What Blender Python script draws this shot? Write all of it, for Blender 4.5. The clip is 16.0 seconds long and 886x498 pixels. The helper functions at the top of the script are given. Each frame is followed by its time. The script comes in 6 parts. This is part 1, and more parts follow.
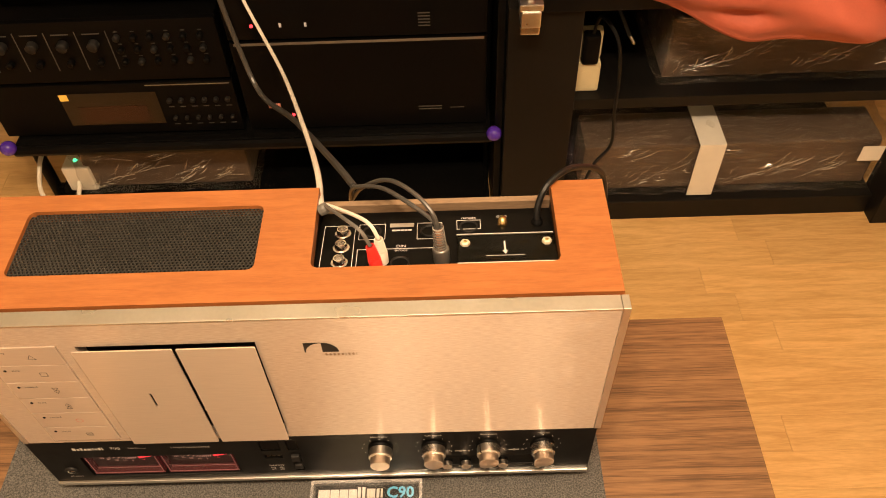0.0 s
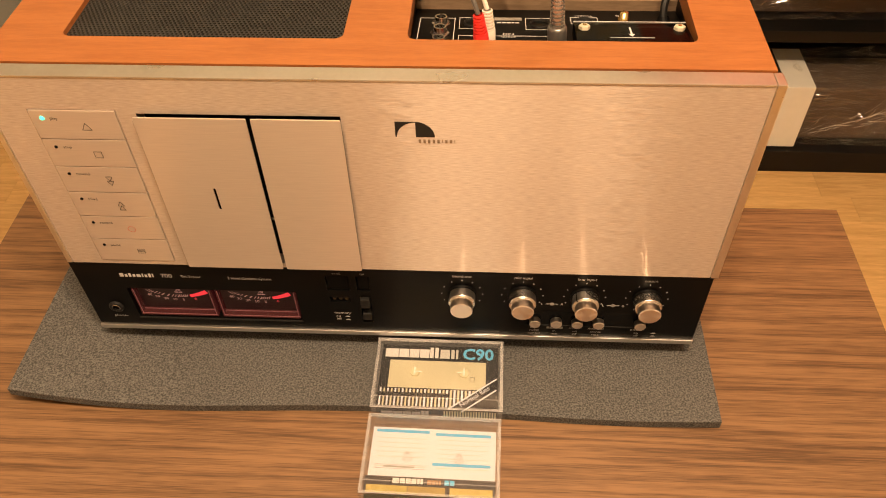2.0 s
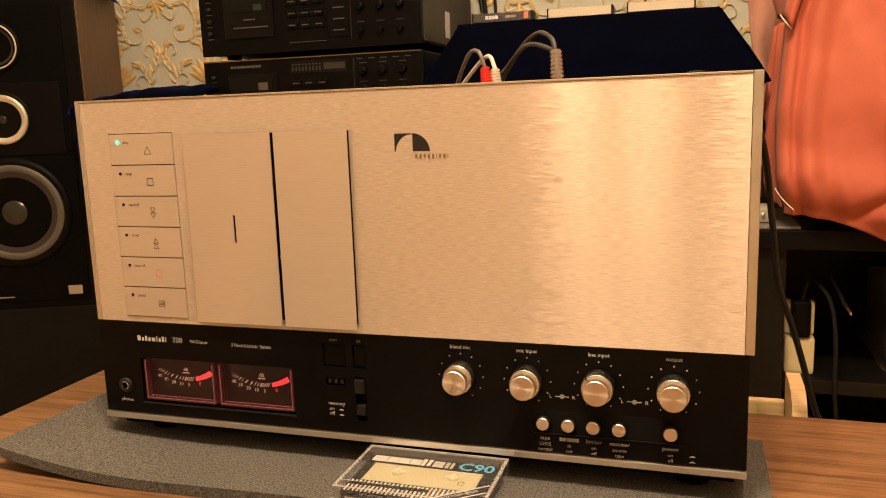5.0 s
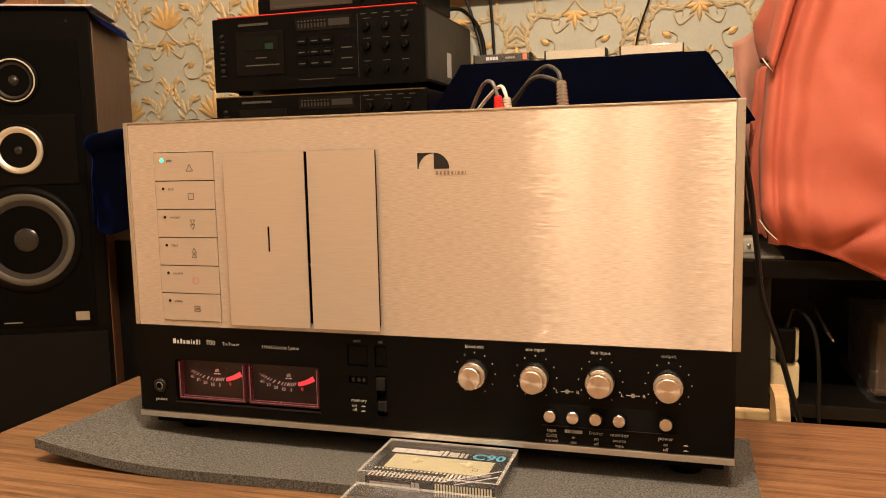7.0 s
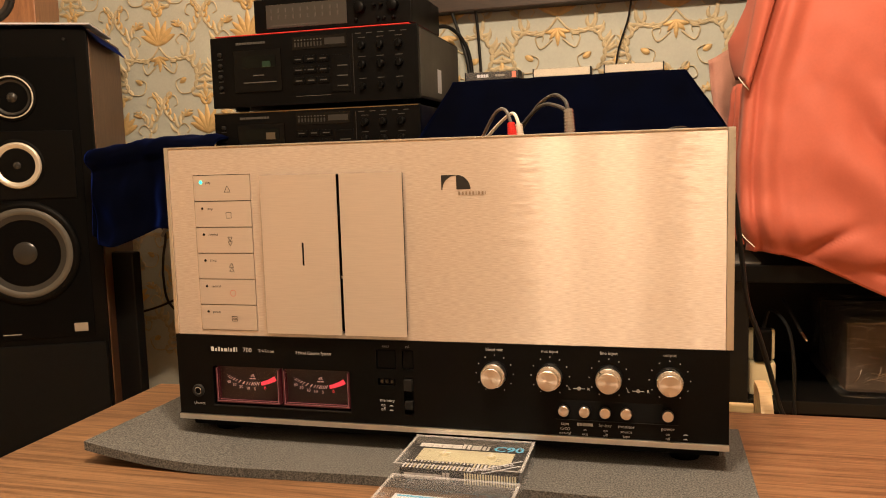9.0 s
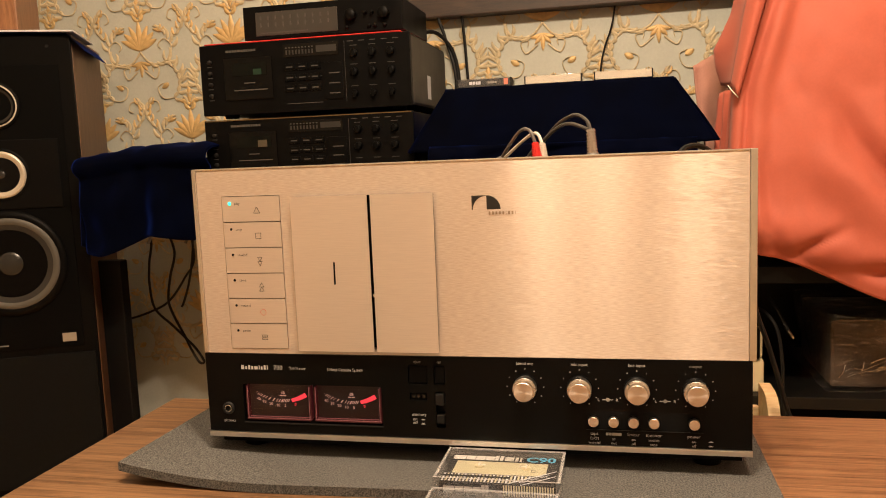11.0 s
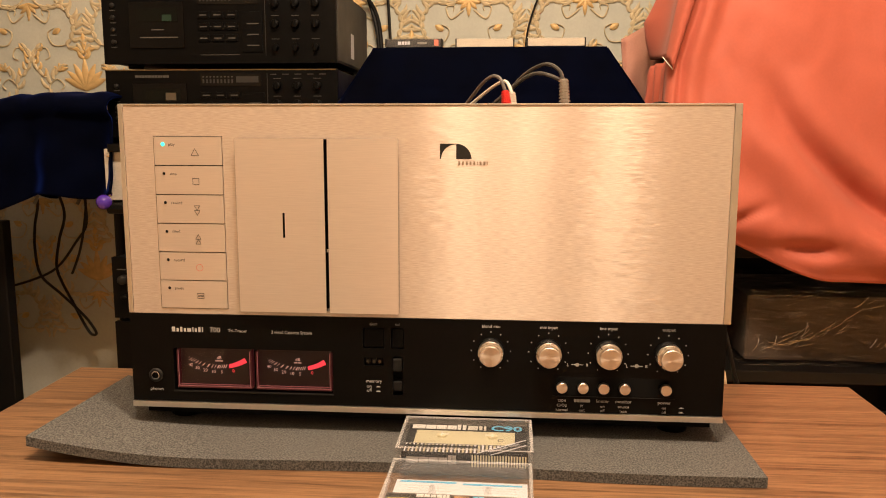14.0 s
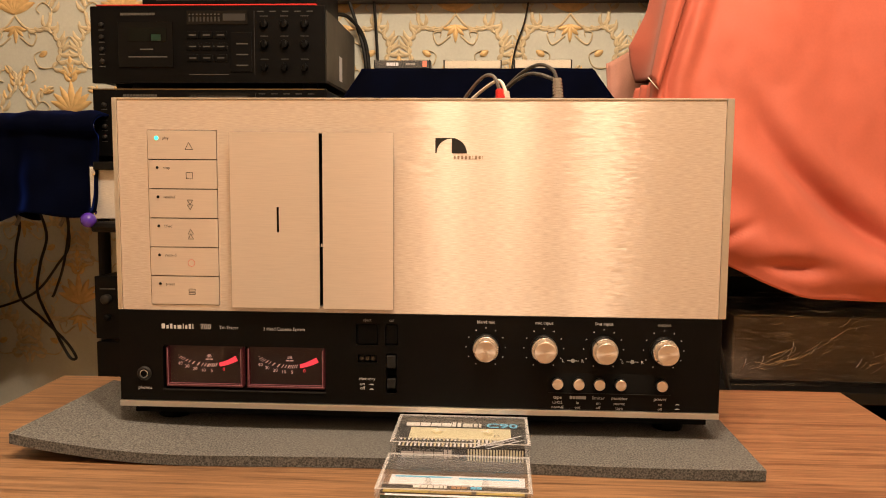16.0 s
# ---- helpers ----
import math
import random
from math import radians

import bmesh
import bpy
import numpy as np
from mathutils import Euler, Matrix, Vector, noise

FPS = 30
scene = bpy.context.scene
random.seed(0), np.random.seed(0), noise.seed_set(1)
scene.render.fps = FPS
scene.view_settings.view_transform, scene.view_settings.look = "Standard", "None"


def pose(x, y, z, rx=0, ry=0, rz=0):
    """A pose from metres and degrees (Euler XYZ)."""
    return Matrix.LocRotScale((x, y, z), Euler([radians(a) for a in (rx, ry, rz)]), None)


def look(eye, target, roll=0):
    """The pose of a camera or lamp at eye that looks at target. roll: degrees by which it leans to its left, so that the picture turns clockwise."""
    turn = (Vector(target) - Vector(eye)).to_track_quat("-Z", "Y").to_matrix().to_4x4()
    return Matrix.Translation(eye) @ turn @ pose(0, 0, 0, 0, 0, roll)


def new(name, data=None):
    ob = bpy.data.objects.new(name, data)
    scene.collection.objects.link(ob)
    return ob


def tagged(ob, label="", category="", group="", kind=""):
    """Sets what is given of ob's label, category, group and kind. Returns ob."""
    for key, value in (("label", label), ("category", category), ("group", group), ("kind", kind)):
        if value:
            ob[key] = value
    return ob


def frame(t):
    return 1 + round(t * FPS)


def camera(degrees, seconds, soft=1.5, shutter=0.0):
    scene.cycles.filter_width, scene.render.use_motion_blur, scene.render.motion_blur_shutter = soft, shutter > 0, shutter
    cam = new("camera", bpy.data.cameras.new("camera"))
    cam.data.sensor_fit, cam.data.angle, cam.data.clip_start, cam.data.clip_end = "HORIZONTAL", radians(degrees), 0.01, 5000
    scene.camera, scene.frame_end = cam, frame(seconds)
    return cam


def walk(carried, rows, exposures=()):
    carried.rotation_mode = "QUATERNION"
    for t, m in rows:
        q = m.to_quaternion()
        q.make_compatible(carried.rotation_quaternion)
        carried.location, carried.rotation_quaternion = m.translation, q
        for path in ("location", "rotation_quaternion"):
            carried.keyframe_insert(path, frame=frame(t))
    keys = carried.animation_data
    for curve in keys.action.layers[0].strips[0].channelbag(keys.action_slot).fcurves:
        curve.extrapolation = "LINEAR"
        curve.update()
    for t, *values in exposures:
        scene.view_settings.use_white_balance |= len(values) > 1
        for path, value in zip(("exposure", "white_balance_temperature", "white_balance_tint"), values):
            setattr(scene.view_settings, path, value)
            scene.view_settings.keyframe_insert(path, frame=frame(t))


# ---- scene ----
cam = camera(58.5, 16.0, 1.0)
PATH = [
    (0, (0.132, -0.336, 1.214), (0.114, 0.959, -0.31), -2.3),
    (0.5, (0.122, -0.341, 1.161), (0.088, 0.96, -0.357), -2.4),
    (1, (0.102, -0.353, 1.091), (0.041, 0.927, -0.444), -2.2),
    (1.5, (0.087, -0.375, 1.059), (0.001, 0.891, -0.487), -2.0),
    (2, (0.077, -0.411, 1.04), (-0.02, 0.936, -0.435), -1.7),
    (2.5, (0.071, -0.476, 0.995), (-0.088, 1.096, -0.231), -1.0),
    (3, (0.134, -0.512, 0.909), (-0.322, 1.205, -0.008), -2.6),
    (3.5, (0.209, -0.527, 0.823), (-0.411, 1.259, 0.171), -2.1),
    (4, (0.219, -0.53, 0.765), (-0.41, 1.306, 0.28), -1.5),
    (4.5, (0.224, -0.528, 0.74), (-0.392, 1.333, 0.345), -2.1),
    (7, (0.222, -0.601, 0.71), (-0.361, 1.298, 0.478), -1.3),
    (7.5, (0.217, -0.617, 0.714), (-0.363, 1.284, 0.49), -1.4),
    (8, (0.209, -0.635, 0.716), (-0.35, 1.272, 0.491), -1.3),
    (8.5, (0.202, -0.652, 0.719), (-0.326, 1.263, 0.491), -1.4),
    (9, (0.199, -0.676, 0.725), (-0.316, 1.244, 0.506), -1.7),
    (9.5, (0.195, -0.7, 0.73), (-0.304, 1.225, 0.518), -1.8),
    (12, (0.113, -0.707, 0.759), (-0.219, 1.249, 0.503), -2.1),
    (12.5, (0.103, -0.694, 0.753), (-0.163, 1.272, 0.495), -1.5),
    (13, (0.086, -0.674, 0.74), (-0.128, 1.295, 0.462), -0.4),
    (13.5, (0.078, -0.661, 0.73), (-0.096, 1.309, 0.433), 0.2),
    (14, (0.073, -0.663, 0.723), (-0.083, 1.309, 0.43), 0.1),
    (14.5, (0.072, -0.662, 0.71), (-0.075, 1.315, 0.441), -0.1),
    (15, (0.065, -0.661, 0.701), (-0.056, 1.32, 0.457), 0.1),
    (15.5, (0.061, -0.666, 0.694), (-0.047, 1.319, 0.476), 0.3),
    (16, (0.062, -0.666, 0.685), (-0.049, 1.322, 0.491), 0.4),
]
EXPOSURES = [(0, -0.12, 7100, 10), (1.6, -0.26, 7150, 11), (2.1, -0.24, 7150, 11), (2.6, -0.08, 7150, 11), (3.2, -0.14, 7100, 11), (4.5, -0.12, 7250, 9), (7, -0.04, 6250, 7.5), (9.5, -0.03, 6200, 7.5), (13, -0.02, 6250, 9), (16, 0.06, 6200, 9.5)]
walk(cam, [(t, look(eye, target, roll)) for t, eye, target, roll in PATH], EXPOSURES)

# ---- world and lights ----
world = bpy.data.worlds.new("world")
scene.world = world
world.use_nodes = True
world.node_tree.nodes["Background"].inputs[0].default_value = (1.0, 0.72, 0.45, 1)
world.node_tree.nodes["Background"].inputs[1].default_value = 0.004


def bulb(x, y, z, watts, size=0.05):
    d = bpy.data.lights.new("chandelier_bulb", "POINT")
    d.energy, d.shadow_soft_size, d.color = watts, size, (1.0, 0.73, 0.49)
    ob = new("chandelier_bulb", d)
    ob.location = (x, y, z)
    return ob


for bx, by, bz, bw in ((-0.035, -0.45, 1.88, 44), (0.125, -0.36, 1.90, 44), (0.335, -0.45, 1.88, 44)):
    bulb(bx, by, bz, bw, 0.030)


# ---- materials ----
MATS = {}


def shader(name):
    m = bpy.data.materials.new(name)
    m.use_nodes = True
    n, l = m.node_tree.nodes, m.node_tree.links
    return m, n, l, n["Principled BSDF"]


def plain(name, colour, rough=0.5, metal=0.0, grain=0.0, scale=60.0, bump=0.0, emit=None, power=0.0, stretch=(1, 1, 1), coat=0.0, sheen=0.0, spec=0.5):
    """A surface with noise at two scales in its colour, gloss and relief."""
    if name in MATS:
        return MATS[name]
    m, n, l, b = shader(name)
    b.inputs["Roughness"].default_value, b.inputs["Metallic"].default_value = rough, metal
    b.inputs["Base Color"].default_value = (*colour, 1)
    b.inputs["Coat Weight"].default_value = coat
    b.inputs["Specular IOR Level"].default_value = spec
    b.inputs["Sheen Weight"].default_value = sheen
    if grain or bump:
        tc, mp = n.new("ShaderNodeTexCoord"), n.new("ShaderNodeMapping")
        mp.inputs["Scale"].default_value = stretch
        l.new(tc.outputs["Object"], mp.inputs[0])
        fine, wide = n.new("ShaderNodeTexNoise"), n.new("ShaderNodeTexNoise")
        fine.inputs["Scale"].default_value, fine.inputs["Detail"].default_value = scale, 4
        wide.inputs["Scale"].default_value, wide.inputs["Detail"].default_value = scale / 9, 2
        for k in (fine, wide):
            l.new(mp.outputs[0], k.inputs["Vector"])
        add = n.new("ShaderNodeMath")
        add.operation = "ADD"
        l.new(fine.outputs["Fac"], add.inputs[0])
        l.new(wide.outputs["Fac"], add.inputs[1])
        ramp = n.new("ShaderNodeMapRange")
        ramp.inputs["From Min"].default_value, ramp.inputs["From Max"].default_value = 0.6, 1.4
        ramp.inputs["To Min"].default_value, ramp.inputs["To Max"].default_value = 1 - grain, 1 + grain
        l.new(add.outputs[0], ramp.inputs[0])
        mul = n.new("ShaderNodeVectorMath")
        mul.operation = "SCALE"
        mul.inputs[0].default_value = colour
        l.new(ramp.outputs[0], mul.inputs["Scale"])
        l.new(mul.outputs[0], b.inputs["Base Color"])
        r2 = n.new("ShaderNodeMapRange")
        r2.inputs["To Min"].default_value, r2.inputs["To Max"].default_value = max(rough - 0.12, 0.04), min(rough + 0.12, 1)
        l.new(wide.outputs["Fac"], r2.inputs[0])
        l.new(r2.outputs[0], b.inputs["Roughness"])
        if bump:
            bp = n.new("ShaderNodeBump")
            bp.inputs["Strength"].default_value, bp.inputs["Distance"].default_value = bump, 0.001
            l.new(fine.outputs["Fac"], bp.inputs["Height"])
            l.new(bp.outputs[0], b.inputs["Normal"])
    if emit:
        b.inputs["Emission Color"].default_value, b.inputs["Emission Strength"].default_value = (*emit, 1), power
    MATS[name] = m
    return m


def brushed(name, colour, rough=0.25, along=(1, 0, 0), lines=(130, 1700, 1700), aniso=0.76, bump=0.13, metal=0.50, streak=0.15, wander=0.06):
    """Metal with fine parallel brushing, whose gloss spreads across the brush lines."""
    if name in MATS:
        return MATS[name]
    m, n, l, b = shader(name)
    tc, mp = n.new("ShaderNodeTexCoord"), n.new("ShaderNodeMapping")
    mp.inputs["Scale"].default_value = lines
    l.new(tc.outputs["Object"], mp.inputs[0])
    no, big = n.new("ShaderNodeTexNoise"), n.new("ShaderNodeTexNoise")
    no.inputs["Scale"].default_value, no.inputs["Detail"].default_value = 1.0, 3
    big.inputs["Scale"].default_value = 9
    l.new(mp.outputs[0], no.inputs["Vector"])
    l.new(tc.outputs["Object"], big.inputs["Vector"])
    cr = n.new("ShaderNodeMapRange")
    cr.inputs["From Min"].default_value, cr.inputs["From Max"].default_value = 0.3, 0.7
    cr.inputs["To Min"].default_value, cr.inputs["To Max"].default_value = 0.94 - streak, 0.94 + streak
    l.new(no.outputs["Fac"], cr.inputs[0])
    sc = n.new("ShaderNodeVectorMath")
    sc.operation = "SCALE"
    sc.inputs[0].default_value = colour
    l.new(cr.outputs[0], sc.inputs["Scale"])
    rr = n.new("ShaderNodeMapRange")
    rr.inputs["To Min"].default_value, rr.inputs["To Max"].default_value = rough - 0.02, rough + 0.02
    l.new(big.outputs["Fac"], rr.inputs[0])
    tg = n.new("ShaderNodeCombineXYZ")
    for i in range(3):
        tg.inputs[i].default_value = along[i]
    # each brush line runs a little off level, which scatters the gloss into short glints
    tw, ws, wm = n.new("ShaderNodeTexNoise"), n.new("ShaderNodeMapping"), n.new("ShaderNodeMapRange")
    ws.inputs["Scale"].default_value = (140, 1350, 1350)
    tw.inputs["Scale"].default_value, tw.inputs["Detail"].default_value = 1.0, 2
    wm.inputs["From Min"].default_value, wm.inputs["From Max"].default_value = 0.25, 0.75
    wm.inputs["To Min"].default_value, wm.inputs["To Max"].default_value = -wander, wander
    l.new(tc.outputs["Object"], ws.inputs[0])
    l.new(ws.outputs[0], tw.inputs["Vector"])
    l.new(tw.outputs["Fac"], wm.inputs[0])
    l.new(wm.outputs[0], tg.inputs[2])
    bp = n.new("ShaderNodeBump")
    bp.inputs["Strength"].default_value, bp.inputs["Distance"].default_value = bump, 0.0004
    l.new(no.outputs["Fac"], bp.inputs["Height"])
    gl, df, mx = n.new("ShaderNodeBsdfAnisotropic"), n.new("ShaderNodeBsdfDiffuse"), n.new("ShaderNodeMixShader")
    gl.distribution = "GGX"
    gl.inputs["Anisotropy"].default_value = aniso
    l.new(rr.outputs[0], gl.inputs["Roughness"])
    l.new(tg.outputs[0], gl.inputs["Tangent"])
    l.new(bp.outputs[0], gl.inputs["Normal"])
    for k in (gl, df):
        l.new(sc.outputs[0], k.inputs["Color"])
    mx.inputs[0].default_value = metal
    l.new(df.outputs[0], mx.inputs[1])
    l.new(gl.outputs[0], mx.inputs[2])
    l.new(mx.outputs[0], n["Material Output"].inputs["Surface"])
    MATS[name] = m
    return m


def timber(name, dark, light, stretch, scale=1.0, rough=0.45, bump=0.15, coat=0.0, bands=0.5, vary=0.0):
    """Veneer or solid wood: long grain, pores and slow colour drift."""
    if name in MATS:
        return MATS[name]
    m, n, l, b = shader(name)
    tc, mp = n.new("ShaderNodeTexCoord"), n.new("ShaderNodeMapping")
    mp.inputs["Scale"].default_value = stretch
    l.new(tc.outputs["Object"], mp.inputs[0])
    info = n.new("ShaderNodeObjectInfo")
    shift = n.new("ShaderNodeVectorMath")
    shift.operation = "ADD"
    k = n.new("ShaderNodeMath")
    k.operation = "MULTIPLY"
    k.inputs[1].default_value = 37.0 if vary else 0.0
    l.new(info.outputs["Random"], k.inputs[0])
    l.new(mp.outputs[0], shift.inputs[0])
    l.new(k.outputs[0], shift.inputs[1])
    fig, pore = n.new("ShaderNodeTexNoise"), n.new("ShaderNodeTexNoise")
    fig.inputs["Scale"].default_value, fig.inputs["Detail"].default_value, fig.inputs["Distortion"].default_value = 9 * scale, 5, 0.8
    pore.inputs["Scale"].default_value, pore.inputs["Detail"].default_value = 60 * scale, 3
    for q in (fig, pore):
        l.new(shift.outputs[0], q.inputs["Vector"])
    mix = n.new("ShaderNodeMath")
    mix.operation = "MULTIPLY_ADD"
    mix.inputs[1].default_value = bands
    l.new(pore.outputs["Fac"], mix.inputs[0])
    l.new(fig.outputs["Fac"], mix.inputs[2])
    ramp = n.new("ShaderNodeValToRGB")
    ramp.color_ramp.elements[0].position, ramp.color_ramp.elements[1].position = 0.38 + bands * 0.38, 0.62 + bands * 0.62
    ramp.color_ramp.elements[0].color, ramp.color_ramp.elements[1].color = (*dark, 1), (*light, 1)
    l.new(mix.outputs[0], ramp.inputs[0])
    v = n.new("ShaderNodeMapRange")
    v.inputs["To Min"].default_value, v.inputs["To Max"].default_value = 1 - vary, 1 + vary
    l.new(info.outputs["Random"], v.inputs[0])
    sc = n.new("ShaderNodeVectorMath")
    sc.operation = "SCALE"
    l.new(ramp.outputs[0], sc.inputs[0])
    l.new(v.outputs[0], sc.inputs["Scale"])
    l.new(sc.outputs[0], b.inputs["Base Color"])
    b.inputs["Roughness"].default_value, b.inputs["Coat Weight"].default_value = rough, coat
    bp = n.new("ShaderNodeBump")
    bp.inputs["Strength"].default_value, bp.inputs["Distance"].default_value = bump, 0.0006
    l.new(mix.outputs[0], bp.inputs["Height"])
    l.new(bp.outputs[0], b.inputs["Normal"])
    MATS[name] = m
    return m


def clear(name, tint=(0.95, 0.95, 0.95), rough=0.05, wrinkle=0.0, scale=40.0, base=0.03, haze=0.0):
    """Clear plastic or glass, thin enough to let light through."""
    if name in MATS:
        return MATS[name]
    m, n, l, b = shader(name)
    gl, tr, mx = n.new("ShaderNodeBsdfGlossy"), n.new("ShaderNodeBsdfTransparent"), n.new("ShaderNodeMixShader")
    gl.inputs["Roughness"].default_value = rough
    tr.inputs["Color"].default_value = (*tint, 1)
    fr = n.new("ShaderNodeLayerWeight")
    fr.inputs["Blend"].default_value = 0.5
    pw, ma = n.new("ShaderNodeMath"), n.new("ShaderNodeMath")
    pw.operation, ma.operation = "POWER", "MULTIPLY_ADD"
    pw.inputs[1].default_value, ma.inputs[1].default_value, ma.inputs[2].default_value = 5.0, 0.5, base
    l.new(fr.outputs["Facing"], pw.inputs[0])
    l.new(pw.outputs[0], ma.inputs[0])
    l.new(ma.outputs[0], mx.inputs[0])
    l.new(tr.outputs[0], mx.inputs[1])
    l.new(gl.outputs[0], mx.inputs[2])
    if wrinkle:
        # long creases in two directions
        tc, add, bp = n.new("ShaderNodeTexCoord"), n.new("ShaderNodeMath"), n.new("ShaderNodeBump")
        add.operation = "ADD"
        for k, (turn, size) in enumerate((((0.2, 0.75, 0.3), (0.5, 1.0, 3.2)), ((0.5, -0.35, 0.9), (0.8, 1.6, 4.6)))):
            mp, no, rd = n.new("ShaderNodeMapping"), n.new("ShaderNodeTexNoise"), n.new("ShaderNodeMapRange")
            mp.inputs["Rotation"].default_value, mp.inputs["Scale"].default_value = turn, size
            no.inputs["Scale"].default_value, no.inputs["Detail"].default_value, no.inputs["Distortion"].default_value = scale, 3, 0.7
            rd.interpolation_type = "SMOOTHERSTEP"
            rd.inputs["From Min"].default_value, rd.inputs["From Max"].default_value = 0.38, 0.62
            l.new(tc.outputs["Object"], mp.inputs[0])
            l.new(mp.outputs[0], no.inputs["Vector"])
            l.new(no.outputs["Fac"], rd.inputs[0])
            l.new(rd.outputs[0], add.inputs[k])
        bp.inputs["Strength"].default_value, bp.inputs["Distance"].default_value = wrinkle, 0.030
        l.new(add.outputs[0], bp.inputs["Height"])
        l.new(bp.outputs[0], gl.inputs["Normal"])
    last = mx
    if haze:
        df, last = n.new("ShaderNodeBsdfDiffuse"), n.new("ShaderNodeMixShader")
        df.inputs["Color"].default_value, last.inputs[0].default_value = (0.75, 0.74, 0.74, 1), haze
        l.new(mx.outputs[0], last.inputs[1])
        l.new(df.outputs[0], last.inputs[2])
    l.new(last.outputs[0], n["Material Output"].inputs["Surface"])
    MATS[name] = m
    return m


ALU = brushed("brushed_aluminium", (0.79, 0.685, 0.60), 0.258, aniso=0.79)
ALU_DOOR = brushed("satin_aluminium", (0.80, 0.70, 0.62), 0.31, aniso=0.68, lines=(60, 2200, 2200), bump=0.04, streak=0.04, metal=0.55, wander=0.02)
ALU_EDGE = plain("aluminium_edge", (0.82, 0.80, 0.77), 0.32, 1.0, 0.05, 300, 0.03)
KNOB_SIDE = plain("turned_aluminium_side", (0.78, 0.76, 0.73), 0.28, 1.0, 0.06, 400, 0.05)
KNOB_FACE, kn, kl, kb = shader("spun_aluminium_face")
kb.inputs["Base Color"].default_value = (0.84, 0.76, 0.69, 1)
kb.inputs["Metallic"].default_value, kb.inputs["Roughness"].default_value, kb.inputs["Anisotropic"].default_value = 1.0, 0.32, 0.9
kt = kn.new("ShaderNodeTangent")
kt.direction_type, kt.axis = "RADIAL", "Y"
kl.new(kt.outputs[0], kb.inputs["Tangent"])
kc, kw, kp = kn.new("ShaderNodeTexCoord"), kn.new("ShaderNodeTexWave"), kn.new("ShaderNodeBump")
kw.wave_type, kw.rings_direction = "RINGS", "Y"
kw.inputs["Scale"].default_value, kw.inputs["Distortion"].default_value = 900, 1.0
kp.inputs["Strength"].default_value, kp.inputs["Distance"].default_value = 0.08, 0.0003
kl.new(kc.outputs["Object"], kw.inputs["Vector"])
kl.new(kw.outputs["Fac"], kp.inputs["Height"])
kl.new(kp.outputs[0], kb.inputs["Normal"])
CHROME = plain("chrome", (0.80, 0.79, 0.77), 0.12, 1.0, 0.02, 80)
BLACK_PANEL = plain("black_anodised_panel", (0.0030, 0.0029, 0.0028), 0.34, 0.0, 0.15, 500, 0.02, spec=0.12)
BLACK = plain("black_plastic", (0.0026, 0.0025, 0.0025), 0.45, 0.0, 0.2, 200, 0.05, spec=0.09)
# near-black that stands in for shade inside gaps; black marks use it too
DARK = plain("black_shade_and_marks", (0.002, 0.002, 0.002), 0.8, spec=0.22)
DARKGREY = plain("charcoal_plastic", (0.013, 0.0125, 0.012), 0.5, 0.0, 0.2, 150, 0.05, spec=0.22)
STEEL_BLACK = plain("black_painted_steel", (0.0030, 0.0029, 0.0028), 0.38, 0.0, 0.25, 120, 0.06, spec=0.12)
STEEL_GREY = plain("grey_painted_steel", (0.035, 0.033, 0.03), 0.5, 0.0, 0.2, 140, 0.06)
CABINET_WOOD = timber("orange_teak_veneer", (0.285, 0.095, 0.027), (0.365, 0.132, 0.040), (1.5, 14, 14), 1.6, 0.42, 0.08, 0.1, 0.6)
TABLE_WOOD = timber("brown_walnut_laminate", (0.092, 0.046, 0.022), (0.265, 0.145, 0.070), (0.55, 22, 22), 1.0, 0.42, 0.08, 0.0, 0.7)
SPEAKER_WOOD = timber("walnut_vinyl", (0.10, 0.046, 0.023), (0.155, 0.078, 0.039), (9, 9, 1.0), 1.3, 0.45, 0.10)
SMALL_WOOD = timber("oak_veneer", (0.20, 0.085, 0.035), (0.30, 0.14, 0.06), (9, 9, 1.0), 1.5, 0.4, 0.1)
FLOOR_WOOD = timber("beech_laminate", (0.56, 0.335, 0.130), (0.72, 0.47, 0.205), (1.0, 10, 10), 0.9, 0.32, 0.05, 0.15, 0.5, 0.07)
PALE_WOOD = timber("pale_pine", (0.55, 0.38, 0.2), (0.7, 0.52, 0.3), (1, 8, 8), 1.4, 0.5, 0.1)
MAT_FOAM, fn, fl, fb = shader("grey_foam_felt")
fb.inputs["Roughness"].default_value, fb.inputs["Specular IOR Level"].default_value = 0.95, 0.2
ft, f1, f2 = fn.new("ShaderNodeTexCoord"), fn.new("ShaderNodeTexNoise"), fn.new("ShaderNodeTexNoise")
f1.inputs["Scale"].default_value, f1.inputs["Detail"].default_value = 680, 3
f2.inputs["Scale"].default_value, f2.inputs["Detail"].default_value = 14, 2
fr_, fm = fn.new("ShaderNodeValToRGB"), fn.new("ShaderNodeMix")
fr_.color_ramp.elements[0].position, fr_.color_ramp.elements[1].position = 0.38, 0.64
fr_.color_ramp.elements[0].color, fr_.color_ramp.elements[1].color = (0.068, 0.068, 0.067, 1), (0.180, 0.178, 0.172, 1)
fm.data_type, fm.blend_type = "RGBA", "MULTIPLY"
fm.inputs["Factor"].default_value = 0.25
fp = fn.new("ShaderNodeBump")
fp.inputs["Strength"].default_value, fp.inputs["Distance"].default_value = 0.7, 0.0012
for k in (f1, f2):
    fl.new(ft.outputs["Object"], k.inputs["Vector"])
fl.new(f1.outputs["Fac"], fr_.inputs[0])
fl.new(fr_.outputs[0], fm.inputs["A"])
fl.new(f2.outputs["Fac"], fm.inputs["B"])
fl.new(fm.outputs["Result"], fb.inputs["Base Color"])
